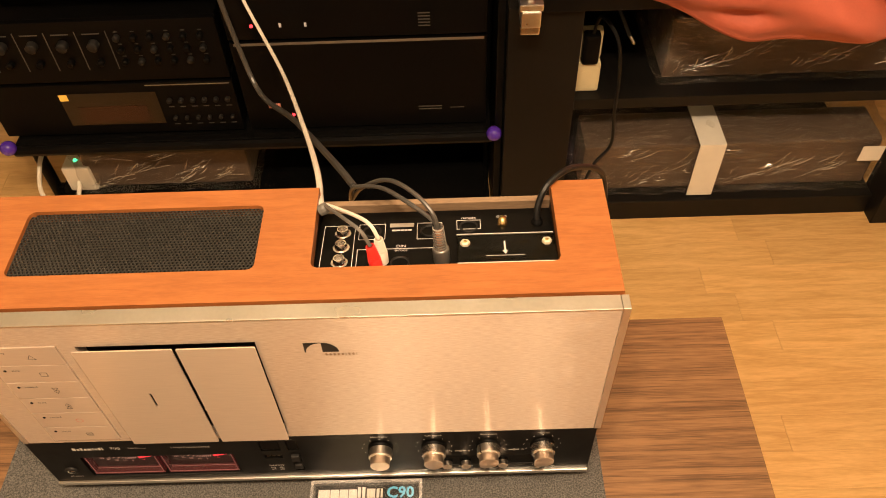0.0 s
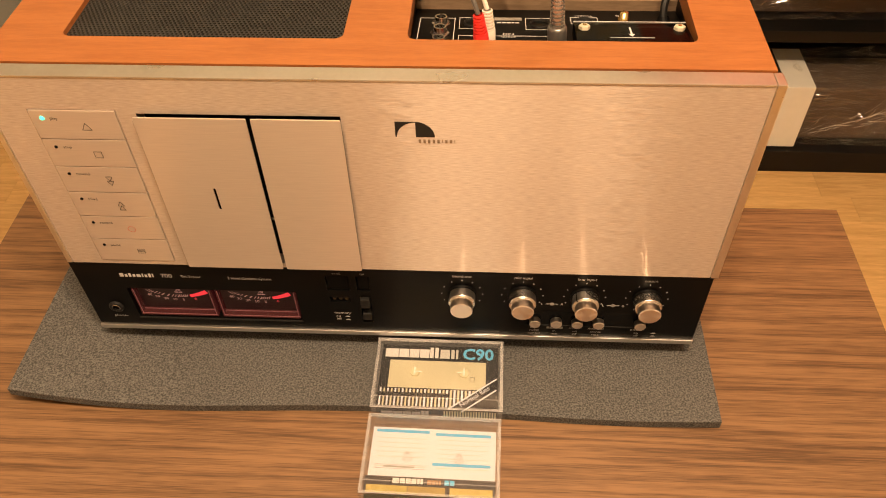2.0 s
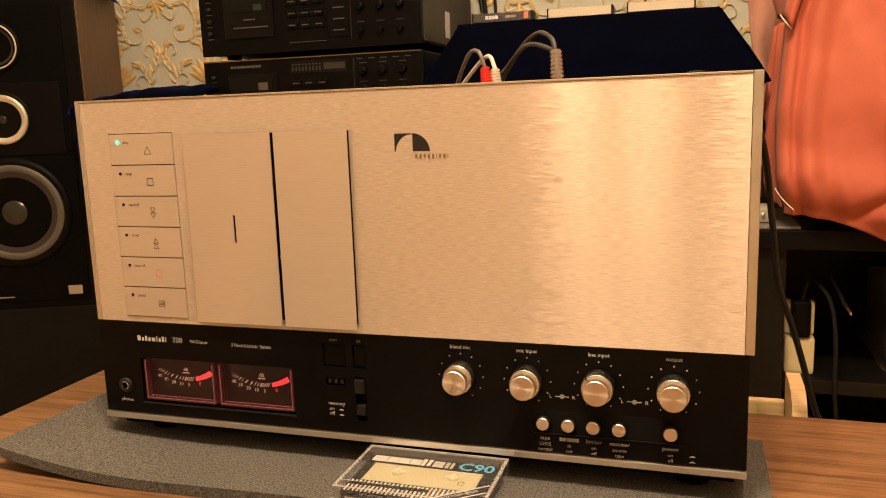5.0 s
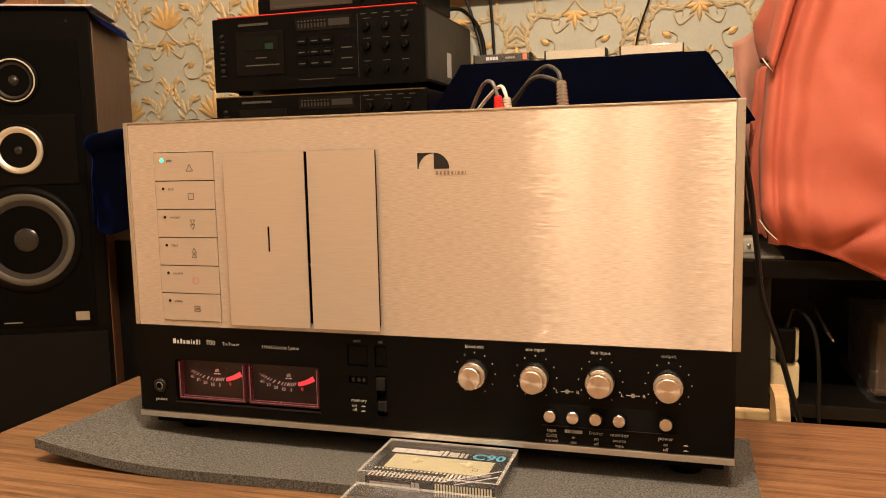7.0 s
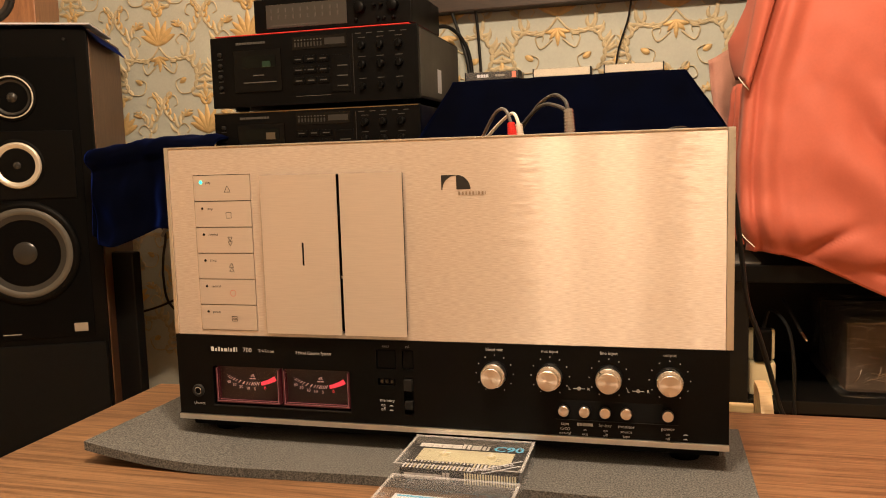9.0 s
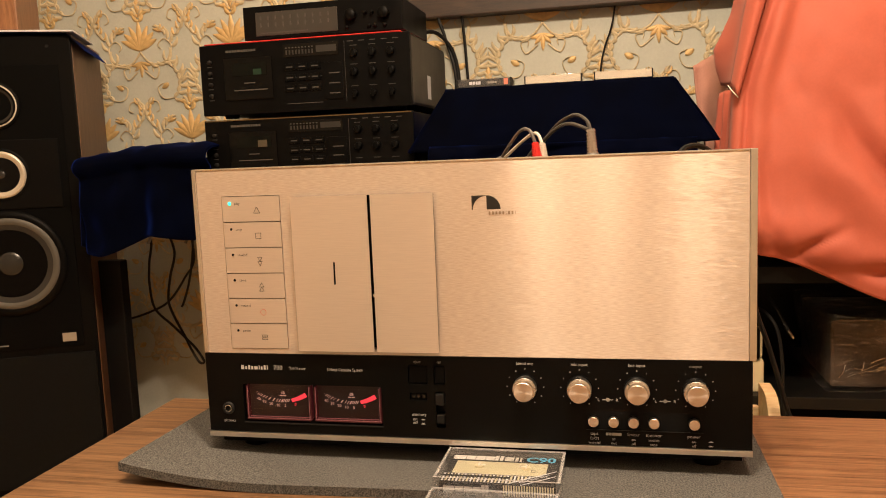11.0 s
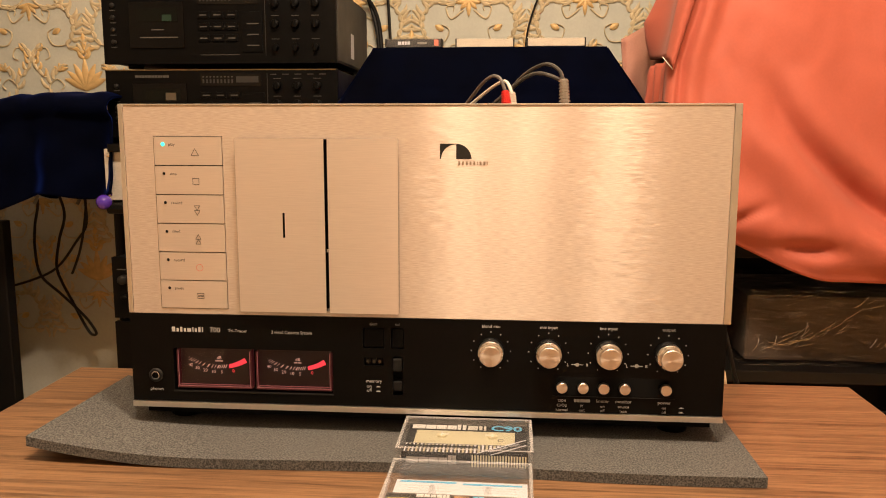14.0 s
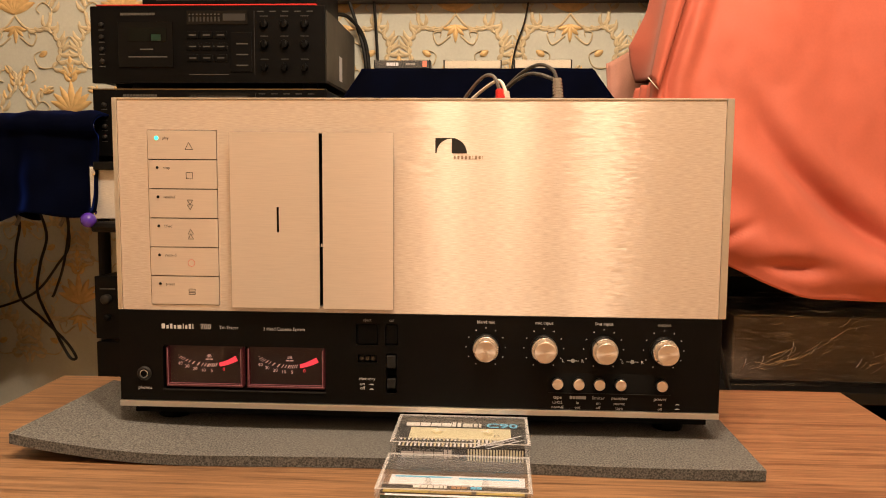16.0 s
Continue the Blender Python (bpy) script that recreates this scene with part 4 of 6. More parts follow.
for o0, o1 in ((0.0, 0.0012), (0.0085, 0.0097)):
    st = box(-0.0255, 0.0255, o0, o1, 0, 0.0001)
    st.transform(Matrix.Translation((0.0300 + 0.0052 * 0, 0.0192 - 0.0012, ZL + 0.0004)) @ flash_tilt @ Matrix.Translation((0, -0.0085, 0)) @ Matrix.Diagonal((0.97 if o0 else 0.7, 1, 1, 1)))
    part("flash_line", st, PAPER, cas)
writing("Normal Bias", 0.0060, (0.0322, 0.0142, ZL + 0.0005), PAPER, cas, tilt=flash_tilt)
for cx in (-0.0205, 0.0215):
    hub = lathe([(0.0042, 0.0), (0.0038, 0.0028), (0, 0.0028)], (cx, 0.0375, 0.0118), (0, 0, 1), 18)
    part("hub", hub, plain("dull_hub_plastic", (0.62, 0.56, 0.36), 0.4), cas)
    # clear pegs in an opaque pale colour, which paints their highlight
    peg = bmesh.new()
    box(cx - 0.0007, cx + 0.0007, 0.035, 0.042, 0.0146, 0.0153, 0, peg)
    box(cx - (0.0 if cx < 0 else 0.006), cx + (0.006 if cx < 0 else 0.0), 0.0372, 0.0379, 0.0146, 0.0153, 0, peg)
    part("case_peg", peg, plain("clear_peg_highlight", (0.8, 0.78, 0.72), 0.2), case)
wm = bmesh.new()
for x0, x1, y0, y1 in ((0.0265, 0.0305, 0.0300, 0.0304), (0.0265, 0.0305, 0.0344, 0.0348), (0.0265, 0.0269, 0.0300, 0.0348), (0.0301, 0.0305, 0.0300, 0.0348)):
    box(x0, x1, y0, y1, ZL, ZL + 0.0001, 0, wm)
part("printed_box", wm, DARK_INK, cas)
spine = bmesh.new()
for k in range(20):
    box(0.006 + 0.0022 * k, 0.0072 + 0.0022 * k, 0.0015, 0.0017, 0.0030, 0.0125, 0, spine)
part("spine_stripes", spine, CREAM, case)
bars([0.0095, 0.0072, 0.0072, 0.0070, 0.0028, 0.0028], 0.0072, (-0.0260, 0.0015, 0.0045), plain("spine_grey", (0.30, 0.28, 0.27), 0.5), case, 0.08, low=(0, 1, 2, 3))

case2 = case_shell("cassette_case", pose(0.0408, -0.1440, 0.4502, 0, 0, -0.9), "clear empty case with a white printed inlay card, on the table")
card = part("inlay_card", box(-0.0510, 0.0510, 0.0165, 0.0660, 0.0014, 0.0020), PAPER, case2, "white inlay card with blue rules")
for x0, x1, y in ((-0.0480, -0.004, 0.0615), (0.0010, 0.0470, 0.0600), (0.0, 0.0470, 0.0330)):
    part("blue_rule", box(x0, x1, y, y + 0.0026, 0.0020, 0.0022), BLUE_INK, card)
for k in range(7):
    yy = 0.0560 - 0.0042 * k
    for x0, x1 in ((-0.0460, -0.006), (0.0030, 0.0450)):
        if k != 5:
            part("text_line", box(x0 + 0.001 * (k % 3), x1 - 0.004 * (k % 2), yy, yy + 0.0006, 0.0020, 0.00215), plain("pale_print", (0.55, 0.53, 0.50), 0.6), card)
tb = bmesh.new()
for x0, x1, y0, y1 in ((-0.0460, -0.006, 0.0290, 0.0293), (-0.0460, -0.006, 0.0322, 0.0325), (-0.0460, -0.0457, 0.0290, 0.0325), (-0.0063, -0.006, 0.0290, 0.0325)):
    box(x0, x1, y0, y1, 0.0020, 0.0022, 0, tb)
box(-0.0390, -0.0140, 0.0301, 0.0315, 0.0020, 0.0022, 0, tb)
part("printed_table", tb, GREY_INK, card)
# green strip painted in for a reflection on the case's front face
part("green_reflection", box(-0.0505, 0.0505, 0.0013, 0.0016, 0.0025, 0.0125), plain("green_reflection_tint", (0.02, 0.075, 0.050), 0.5), case2, "dark green strip painted as a reflection")
sp = part("card_spine", box(-0.0510, 0.0510, 0.0015, 0.0160, 0.0140, 0.0147), plain("dark_brown_print", (0.022, 0.013, 0.010), 0.45), case2, "dark spine with gold panels")
for x0, x1, rgb in ((-0.0490, -0.0170, (0.45, 0.36, 0.10)), (-0.0165, 0.0125, (0.36, 0.26, 0.08)), (0.0160, 0.0490, (0.50, 0.40, 0.12))):
    part("gold_panel", box(x0, x1, 0.0020, 0.0085, 0.0147, 0.0149), plain("gold_print_%d" % round(1000 * rgb[0]), rgb, 0.35, 0.3, 0.15, 300, 0, stretch=(6, 0.3, 1)), sp)
bars([0.0052, 0.0040, 0.0038, 0.0038, 0.0020, 0.0020], 0.0042, (-0.0170, 0.0105, 0.0149), WHITE_INK, sp, 0.14, FLATWAY)
bars([0.0034, 0.0026, 0.0016, 0.0016], 0.0036, (0.0035, 0.0105, 0.0149), plain("bronze_print", (0.35, 0.18, 0.07), 0.5), sp, 0.14, FLATWAY)
bars([0.0036, 0.0036], 0.0040, (0.0155, 0.0105, 0.0149), BLUE_INK, sp, 0.14, FLATWAY)
for cx in (-0.0205, 0.0215):
    part("hub_post", lathe([(0.0044, 0.002), (0.0030, 0.003), (0.0024, 0.008), (0.0018, 0.0105), (0, 0.0107)], (cx, 0.0390, 0.0), (0, 0, 1), 12), clear("clear_post", (0.94, 0.94, 0.93), 0.1, base=0.08), case2)

tray = thing("tray_stand", (0.287, 0.25, 0.0), "small pale wooden tray stand with a green lining, behind the table", "tray")
end = plate([(0.214, 0.395), (0.286, 0.395), (0.286, 0.461), (0.252, 0.461), (0.238, 0.458), (0.226, 0.450), (0.218, 0.438), (0.214, 0.424)], [], lambda u, v, d: (d, u, v), 0.312, 0.325)
part("tray_end", end, PALE_WOOD, tray)
part("tray_end", box(0.160, 0.172, 0.214, 0.286, 0.395, 0.425, 0.002), PALE_WOOD, tray)
part("back_rail", box(0.1725, 0.3115, 0.276, 0.286, 0.395, 0.434, 0.002), PALE_WOOD, tray)
part("tray_floor", box(0.1725, 0.3115, 0.214, 0.2755, 0.395, 0.402, 0.001), PALE_WOOD, tray)
part("lining", box(0.174, 0.310, 0.216, 0.274, 0.402, 0.412, 0.001), plain("green_felt", (0.14, 0.25, 0.18), 0.9, 0, 0.2, 300, 0.3), tray)
for lx in (0.172, 0.302):
    for ly in (0.224, 0.266):
        part("leg", box(lx - 0.009, lx + 0.009, ly - 0.009, ly + 0.009, 0.0, 0.3948, 0.002), PALE_WOOD, tray)

pad = thing("green_tray", (-0.17, -0.22, 0.45), "shallow dark green tray with a pale wooden end, on the table", "tray")
part("tray_body", box(-0.262, -0.085, -0.300, -0.1515, 0.4502, 0.4535, 0.001), plain("dark_green_card", (0.022, 0.060, 0.040), 0.6, 0, 0.15, 90, 0.05), pad)
part("wooden_end", box(-0.300, -0.2625, -0.300, -0.1525, 0.4502, 0.4530, 0.001), PALE_WOOD, pad)

# ---- cables at the deck ----
def plug(name, u, v, mat_, lean, label):
    p = bay(u, v)
    axis = Vector((lean, 0.05, 1)).normalized()
    t = thing(name, p, label, "plug")
    part("collar", lathe([(0.0050, 0.001), (0.0052, 0.012), (0.0046, 0.013)], p, axis, 18), mat_, t, "", True)
    body = [(0.0050, 0.0125)]
    for k in range(7):
        d = 0.0125 + 0.0021 * k
        body += [(0.0049 - 0.00022 * k, d), (0.0049 - 0.00022 * k, d + 0.0013), (0.0040 - 0.00022 * k, d + 0.0014), (0.0040 - 0.00022 * k, d + 0.0020)]
    part("ribbed_sleeve", lathe(body, p, axis, 16), mat_, t)
    return p + axis * 0.027


e1 = plug("red_phono_plug", 0.0745, 0.006, RED_RUBBER, -0.12, "red rubber phono plug pushed into the deck")
e2 = plug("white_phono_plug", 0.0785, 0.014, WHITE_RUBBER, -0.05, "white rubber phono plug pushed into the deck")
p = bay(0.1255, 0.014)
din = thing("din_plug", p, "grey metal plug with a coiled spring sleeve", "plug")
part("plug_body", lathe([(0.0066, 0.0), (0.0066, 0.0135), (0.0058, 0.0155), (0.005, 0.0155)], p, (-0.06, 0.05, 1), 20), plain("grey_plug_metal", (0.20, 0.195, 0.185), 0.32, 0.7), din, "", True)
ax = Vector((-0.06, 0.05, 1)).normalized()
coil = [(0.0046, 0.0150)]
for k in range(8):
    coil += [(0.0052 - 0.0001 * k, 0.0155 + 0.0029 * k), (0.0052 - 0.0001 * k, 0.0171 + 0.0029 * k), (0.0038, 0.0173 + 0.0029 * k), (0.0038, 0.0183 + 0.0029 * k)]
part("spring_sleeve", lathe(coil, p, ax, 16), plain("grey_spring", (0.50, 0.48, 0.45), 0.25, 0.8), din)
e3 = p + ax * 0.036
knot = Vector((0.029, 0.112, 0.742))
phono = thing("phono_cable", knot, "pale grey twin phono cable running down from the rack", "cable")
part("cable", tube([e1, e1 + Vector((-0.006, 0.004, 0.012)), e1 + Vector((-0.018, 0.018, 0.010)), knot + Vector((0.002, 0, 0.004))], 0.0016), GREY_CABLE, phono)
part("cable", tube([e2, e2 + Vector((-0.006, 0.006, 0.010)), e2 + Vector((-0.02, 0.022, 0.004)), knot + Vector((0.002, 0.004, 0.001))], 0.0016), WHITE_RUBBER, phono)
part("tie", lathe([(0.0, -0.004), (0.0045, -0.004), (0.0052, 0.0), (0.0045, 0.004), (0, 0.004)], knot, (1, 0.3, 0.4), 12), GREY_CABLE, phono)
part("cable", tube([knot, knot + Vector((-0.004, 0.012, -0.004)), (0.010, 0.20, 0.70), (-0.031, 0.36, 0.612), (-0.102, 0.60, 0.515), (-0.172, 0.755, 0.520), (-0.205, 0.785, 0.60)], 0.0028), WHITE_RUBBER, phono)
dc = thing("din_cable", e3, "dark grey twin lead curving back to the rack", "cable")
for dx, dz in ((0.0, 0.0), (-0.007, -0.008)):
    part("lead", tube([e3 + Vector((0, 0, -0.002)), e3 + Vector((-0.004, 0.006, 0.011 + dz)), e3 + Vector((-0.018 + dx, 0.022, 0.017 + dz)), e3 + Vector((-0.04 + dx, 0.05, 0.004 + dz)), (0.058 + dx, 0.142, 0.735), (0.037, 0.20, 0.66), (0.03, 0.27, 0.61)], 0.0018), plain("dark_grey_cable", (0.06, 0.058, 0.054), 0.35), dc)
part("lead", tube([(0.03, 0.27, 0.61), (0.0, 0.34, 0.58), (-0.09, 0.56, 0.46), (-0.17, 0.70, 0.40), (-0.20, 0.742, 0.47), (-0.215, 0.745, 0.60)], 0.0042), plain("dark_grey_cable", (0.06, 0.058, 0.054), 0.35), dc)
mains = thing("mains_cable", (0.205, 0.12, 0.73), "black mains cable leaving the deck over its edge", "cable")
part("cable", tube([(0.205, 0.105, 0.722), (0.206, 0.115, 0.736), (0.216, 0.128, 0.749), (0.240, 0.150, 0.744), (0.274, 0.185, 0.700), (0.287, 0.20, 0.626), (0.294, 0.20, 0.570), (0.308, 0.20, 0.527), (0.327, 0.205, 0.460), (0.343, 0.225, 0.395), (0.37, 0.4, 0.12), (0.38, 0.60, 0.06), (0.395, 0.70, 0.03), (0.40, 0.752, 0.056)], 0.0028), BLACK_CABLE, mains)
part("grommet", lathe([(0.006, 0.0), (0.005, 0.006), (0.0035, 0.009)], (0.205, 0.105, 0.7195), (0, 0.3, 1), 16), BLACK, mains)

# ---- wallpaper relief ----
rel, scroll = bmesh.new(), bmesh.new()
YW = WALL_Y - 0.0015


def leaf(x, z, ang, length, width, curl=0.0, rel=rel):
    """One flat raised leaf, rooted at (x, z)."""
    n = 7
    left, right = [], []
    for k in range(n + 1):
        t = k / n
        a = radians(ang) + curl * t
        cx, cz = x + length * t * math.cos(a), z + length * t * math.sin(a)
        w = 1.10 * width * (math.sin(math.pi * min(t * 0.86 + 0.1, 1)) ** 0.8) / 2
        nx_, nz_ = -math.sin(a), math.cos(a)
        left.append((cx + nx_ * w, cz + nz_ * w))
        right.append((cx - nx_ * w, cz - nz_ * w))
    c = [rel.verts.new((x + length * k / n * math.cos(radians(ang) + curl * k / n), YW - 0.0045, z + length * k / n * math.sin(radians(ang) + curl * k / n))) for k in range(n + 1)]
    a = [rel.verts.new((p[0], YW, p[1])) for p in left]
    b = [rel.verts.new((p[0], YW, p[1])) for p in right]
    for k in range(n):
        rel.faces.new((a[k], a[k + 1], c[k + 1], c[k]))
        rel.faces.new((c[k], c[k + 1], b[k + 1], b[k]))


def stem(points, w):
    run = [Vector((p[0], 0, p[1])) for p in points]
    run = glide(run, 6)
    prev = None
    for i, q in enumerate(run):
        d = (run[min(i + 1, len(run) - 1)] - run[max(i - 1, 0)]).normalized()
        s = Vector((-d.z, 0, d.x)) * w / 2 * (1 - 0.6 * i / len(run))
        cur = [scroll.verts.new((q.x + s.x, YW, q.z + s.z)), scroll.verts.new((q.x, YW - 0.0042, q.z)), scroll.verts.new((q.x - s.x, YW, q.z - s.z))]
        if prev:
            scroll.faces.new((prev[0], cur[0], cur[1], prev[1]))
            scroll.faces.new((prev[1], cur[1], cur[2], prev[2]))
        prev = cur


def motif(x, z):
    for k, a in enumerate((90, 70, 110, 52, 128, 36, 144)):
        leaf(x, z, a, 0.075 - 0.006 * (k + 1) // 2 * 1.0 if k == 0 else 0.072 - 0.005 * ((k + 1) // 2), 0.016, (90 - a) / 90 * 0.25 * -1)
    leaf(x, z + 0.095, 90, 0.04, 0.014)
    for s in (-1, 1):
        leaf(x, z + 0.085, 90 + s * 38, 0.034, 0.012, s * 0.5)
        leaf(x, z + 0.075, 90 + s * 72, 0.030, 0.011, -s * 0.8)
        stem([(x, z - 0.005), (x + s * 0.03, z - 0.035), (x + s * 0.075, z - 0.03), (x + s * 0.092, z + 0.006), (x + s * 0.072, z + 0.026), (x + s * 0.054, z + 0.012), (x + s * 0.062, z)], 0.0055)
        stem([(x + s * 0.07, z - 0.03), (x + s * 0.11, z - 0.07), (x + s * 0.10, z - 0.12), (x + s * 0.06, z - 0.128), (x + s * 0.045, z - 0.10), (x + s * 0.062, z - 0.088)], 0.005)
        for k in range(7):
            t = k / 6
            px, pz = x + s * (0.075 + 0.035 * math.sin(t * 2.6)), z - 0.03 - 0.10 * t
            leaf(px, pz, (20 if s > 0 else 160) - s * 70 * t, 0.034 - 0.012 * t, 0.011, s * 0.9, scroll)
            leaf(px, pz, (150 if s > 0 else 30) - s * 30 * t, 0.026 - 0.008 * t, 0.009, -s * 0.9, scroll)
        for k in range(4):
            leaf(x + s * (0.03 + 0.018 * k), z - 0.032, (-70 + 12 * k) if s > 0 else (250 - 12 * k), 0.026, 0.010, s * 0.8, scroll)
        leaf(x + s * 0.058, z - 0.10, 90 - s * 60, 0.022, 0.013, 0)
    for s in (-1, 1):
        for k in range(5):
            leaf(x + s * (0.092 - 0.006 * k), z + 0.005 + 0.010 * k, 90 - s * (80 - 25 * k), 0.030, 0.010, s * 0.7, scroll)
            leaf(x + s * 0.115, z - 0.125 + 0.012 * k, 90 - s * (120 - 30 * k), 0.028, 0.009, -s * 0.6, scroll)
    for s in (-1, 1):
        # S-scrolls that sweep from the palmette's foot to the next one, with leaves along them
        sweep = [(x + s * 0.012, z - 0.055), (x + s * 0.040, z - 0.075), (x + s * 0.052, z - 0.050), (x + s * 0.034, z - 0.046), (x + s * 0.036, z - 0.058)]
        stem(sweep, 0.0050)
        stem([(x + s * 0.100, z + 0.030), (x + s * 0.128, z + 0.060), (x + s * 0.120, z + 0.095), (x + s * 0.095, z + 0.100), (x + s * 0.086, z + 0.080), (x + s * 0.098, z + 0.072)], 0.0050)
        for k in range(5):
            t = k / 4
            leaf(x + s * (0.104 + 0.024 * math.sin(2.6 * t)), z + 0.034 + 0.06 * t, 90 - s * (70 - 50 * t), 0.026 - 0.006 * t, 0.009, s * 0.8, scroll)
            leaf(x + s * (0.104 + 0.022 * math.sin(2.6 * t)), z + 0.034 + 0.06 * t, 90 + s * (60 + 20 * t), 0.020, 0.008, -s * 0.8)
        for a in (20, 60, 100, 140):
            leaf(x + s * 0.060, z + 0.045, a if s > 0 else 180 - a, 0.020, 0.008, s * 0.3)
    for a in (270, 240, 300, 215, 325):
        leaf(x, z - 0.03, a, 0.030 if a != 270 else 0.040, 0.010, (a - 270) / 90 * 0.5)


PX, PZ = 0.265, 0.300
for iz in range(-1, 6):
    for ix in range(-8, 9):
        mx = -0.945 + PX * ix + (PX / 2 if iz % 2 else 0)
        mz = 0.822 + PZ / 1.0 * (iz - 2) * 0.78
        if 0.12 < mz < 1.7:
            motif(mx, mz)
tagged(part("wallpaper_relief", rel, GOLD, None, "", True), "gold acanthus leaves embossed on the wallpaper", "wallpaper", "", "stuff")
tagged(part("wallpaper_scrolls", scroll, SCROLL, None, "", True), "grey-tan scrolls embossed on the wallpaper", "wallpaper", "", "stuff")

# ---- equipment rack ----
rack = thing("equipment_rack", (-0.23, 0.95, 0), "black steel rack with three shelves and purple ball ends", "rack")
RX0, RX1, RY0, RY1 = -0.675, 0.215, 0.775, 1.14
for z in (0.055, 0.235, 0.588, 0.700):
    part("shelf", box(RX0, RX1, RY0 + 0.005, RY1, z - 0.016, z, 0.002), plain("black_gloss_shelf", (0.004, 0.004, 0.004), 0.18, 0, 0.15, 40, spec=0.2), rack)
    if z in (0.235, 0.588):
        part("shelf_tube", tube([(RX0, RY0, z - 0.01), (-0.23, RY0, z - 0.01), (RX1, RY0, z - 0.01)], 0.010), STEEL_BLACK, rack)
        for bx in (RX0 - 0.006, RX1 + 0.004):
            part("ball_end", lathe([(0, -0.0145)] + [(0.0145 * math.cos(radians(a)), 0.0145 * math.sin(radians(a))) for a in range(-75, 90, 15)] + [(0, 0.0145)], (bx, RY0 - 0.006, z + 0.003), (0, -1, 0), 20), PURPLE, rack, "purple plastic ball end", True)
for px, pr in ((RX0 - 0.030, 0.012), (RX1 - 0.0028, 0.0058)):
    for py in (RY0 + 0.10, RY1 - 0.02):
        part("post", lathe([(pr, 0.0), (pr, 0.70), (0, 0.70)], (px, py, 0.0), (0, 0, 1), 16), STEEL_BLACK, rack)
        for z in (0.047, 0.227, 0.580, 0.692):
            part("post_bracket", box(min(px, RX0), max(px, RX0 + 0.02), py - 0.006, py + 0.006, z - 0.012, z - 0.0085), STEEL_BLACK, rack) if px < 0 else None


part("side_shelf", box(-0.965, RX0 - 0.001, 0.86, 1.13, 0.604, 0.6195, 0.002), STEEL_BLACK, rack)
# board added so that the gap to the side table stays black
part("gap_board", box(RX1 + 0.006, RX1 + 0.020, RY0 + 0.01, RY1, 0.0, 0.690, 0.002), STEEL_BLACK, rack)


def component(name, x0, x1, y0, y1, z0, z1, label, mat_=None, category="hi-fi unit", feet=0.008):
    t = thing(name, ((x0 + x1) / 2, (y0 + y1) / 2, z0), label, category, "stacked hi-fi units")
    part("casing", box(x0 + 0.003, x1 - 0.003, y0 + 0.012, y1, z0 + feet, z1, 0.0015), STEEL_BLACK if mat_ is None else mat_, t)
    part("faceplate", box(x0, x1, y0, y0 + 0.012, z0 + feet - 0.003, z1 + 0.001, 0.0015), BLACK if mat_ is None else mat_, t)
    for fx in (x0 + 0.04, x1 - 0.04):
        for fy in (y0 + 0.05, y1 - 0.04):
            part("foot", lathe([(0, 0), (0.014, 0.0), (0.016, feet), (0, feet)], (fx, fy, z0), (0, 0, 1), 16), BLACK, t)
    return t


def small_knob(t, x, z, y, r, mat_=None, d=0.012):
    part("control_knob", lathe([(r, 0.0), (r, d - 0.001), (r * 0.9, d), (0, d)], (x, y, z), seg=16), mat_ or DARKGREY, t, "", True)


def mark(t, x0, x1, z0, z1, y, mat_, name="printed_mark"):
    part(name, box(x0, x1, y - 0.0004, y, z0, z1), mat_, t)


DIM = plain("dim_print", (0.065, 0.062, 0.057), 0.6)
GRILL_GREY = plain("grey_panel_print", (0.018, 0.017, 0.016), 0.5)
random.seed(7)


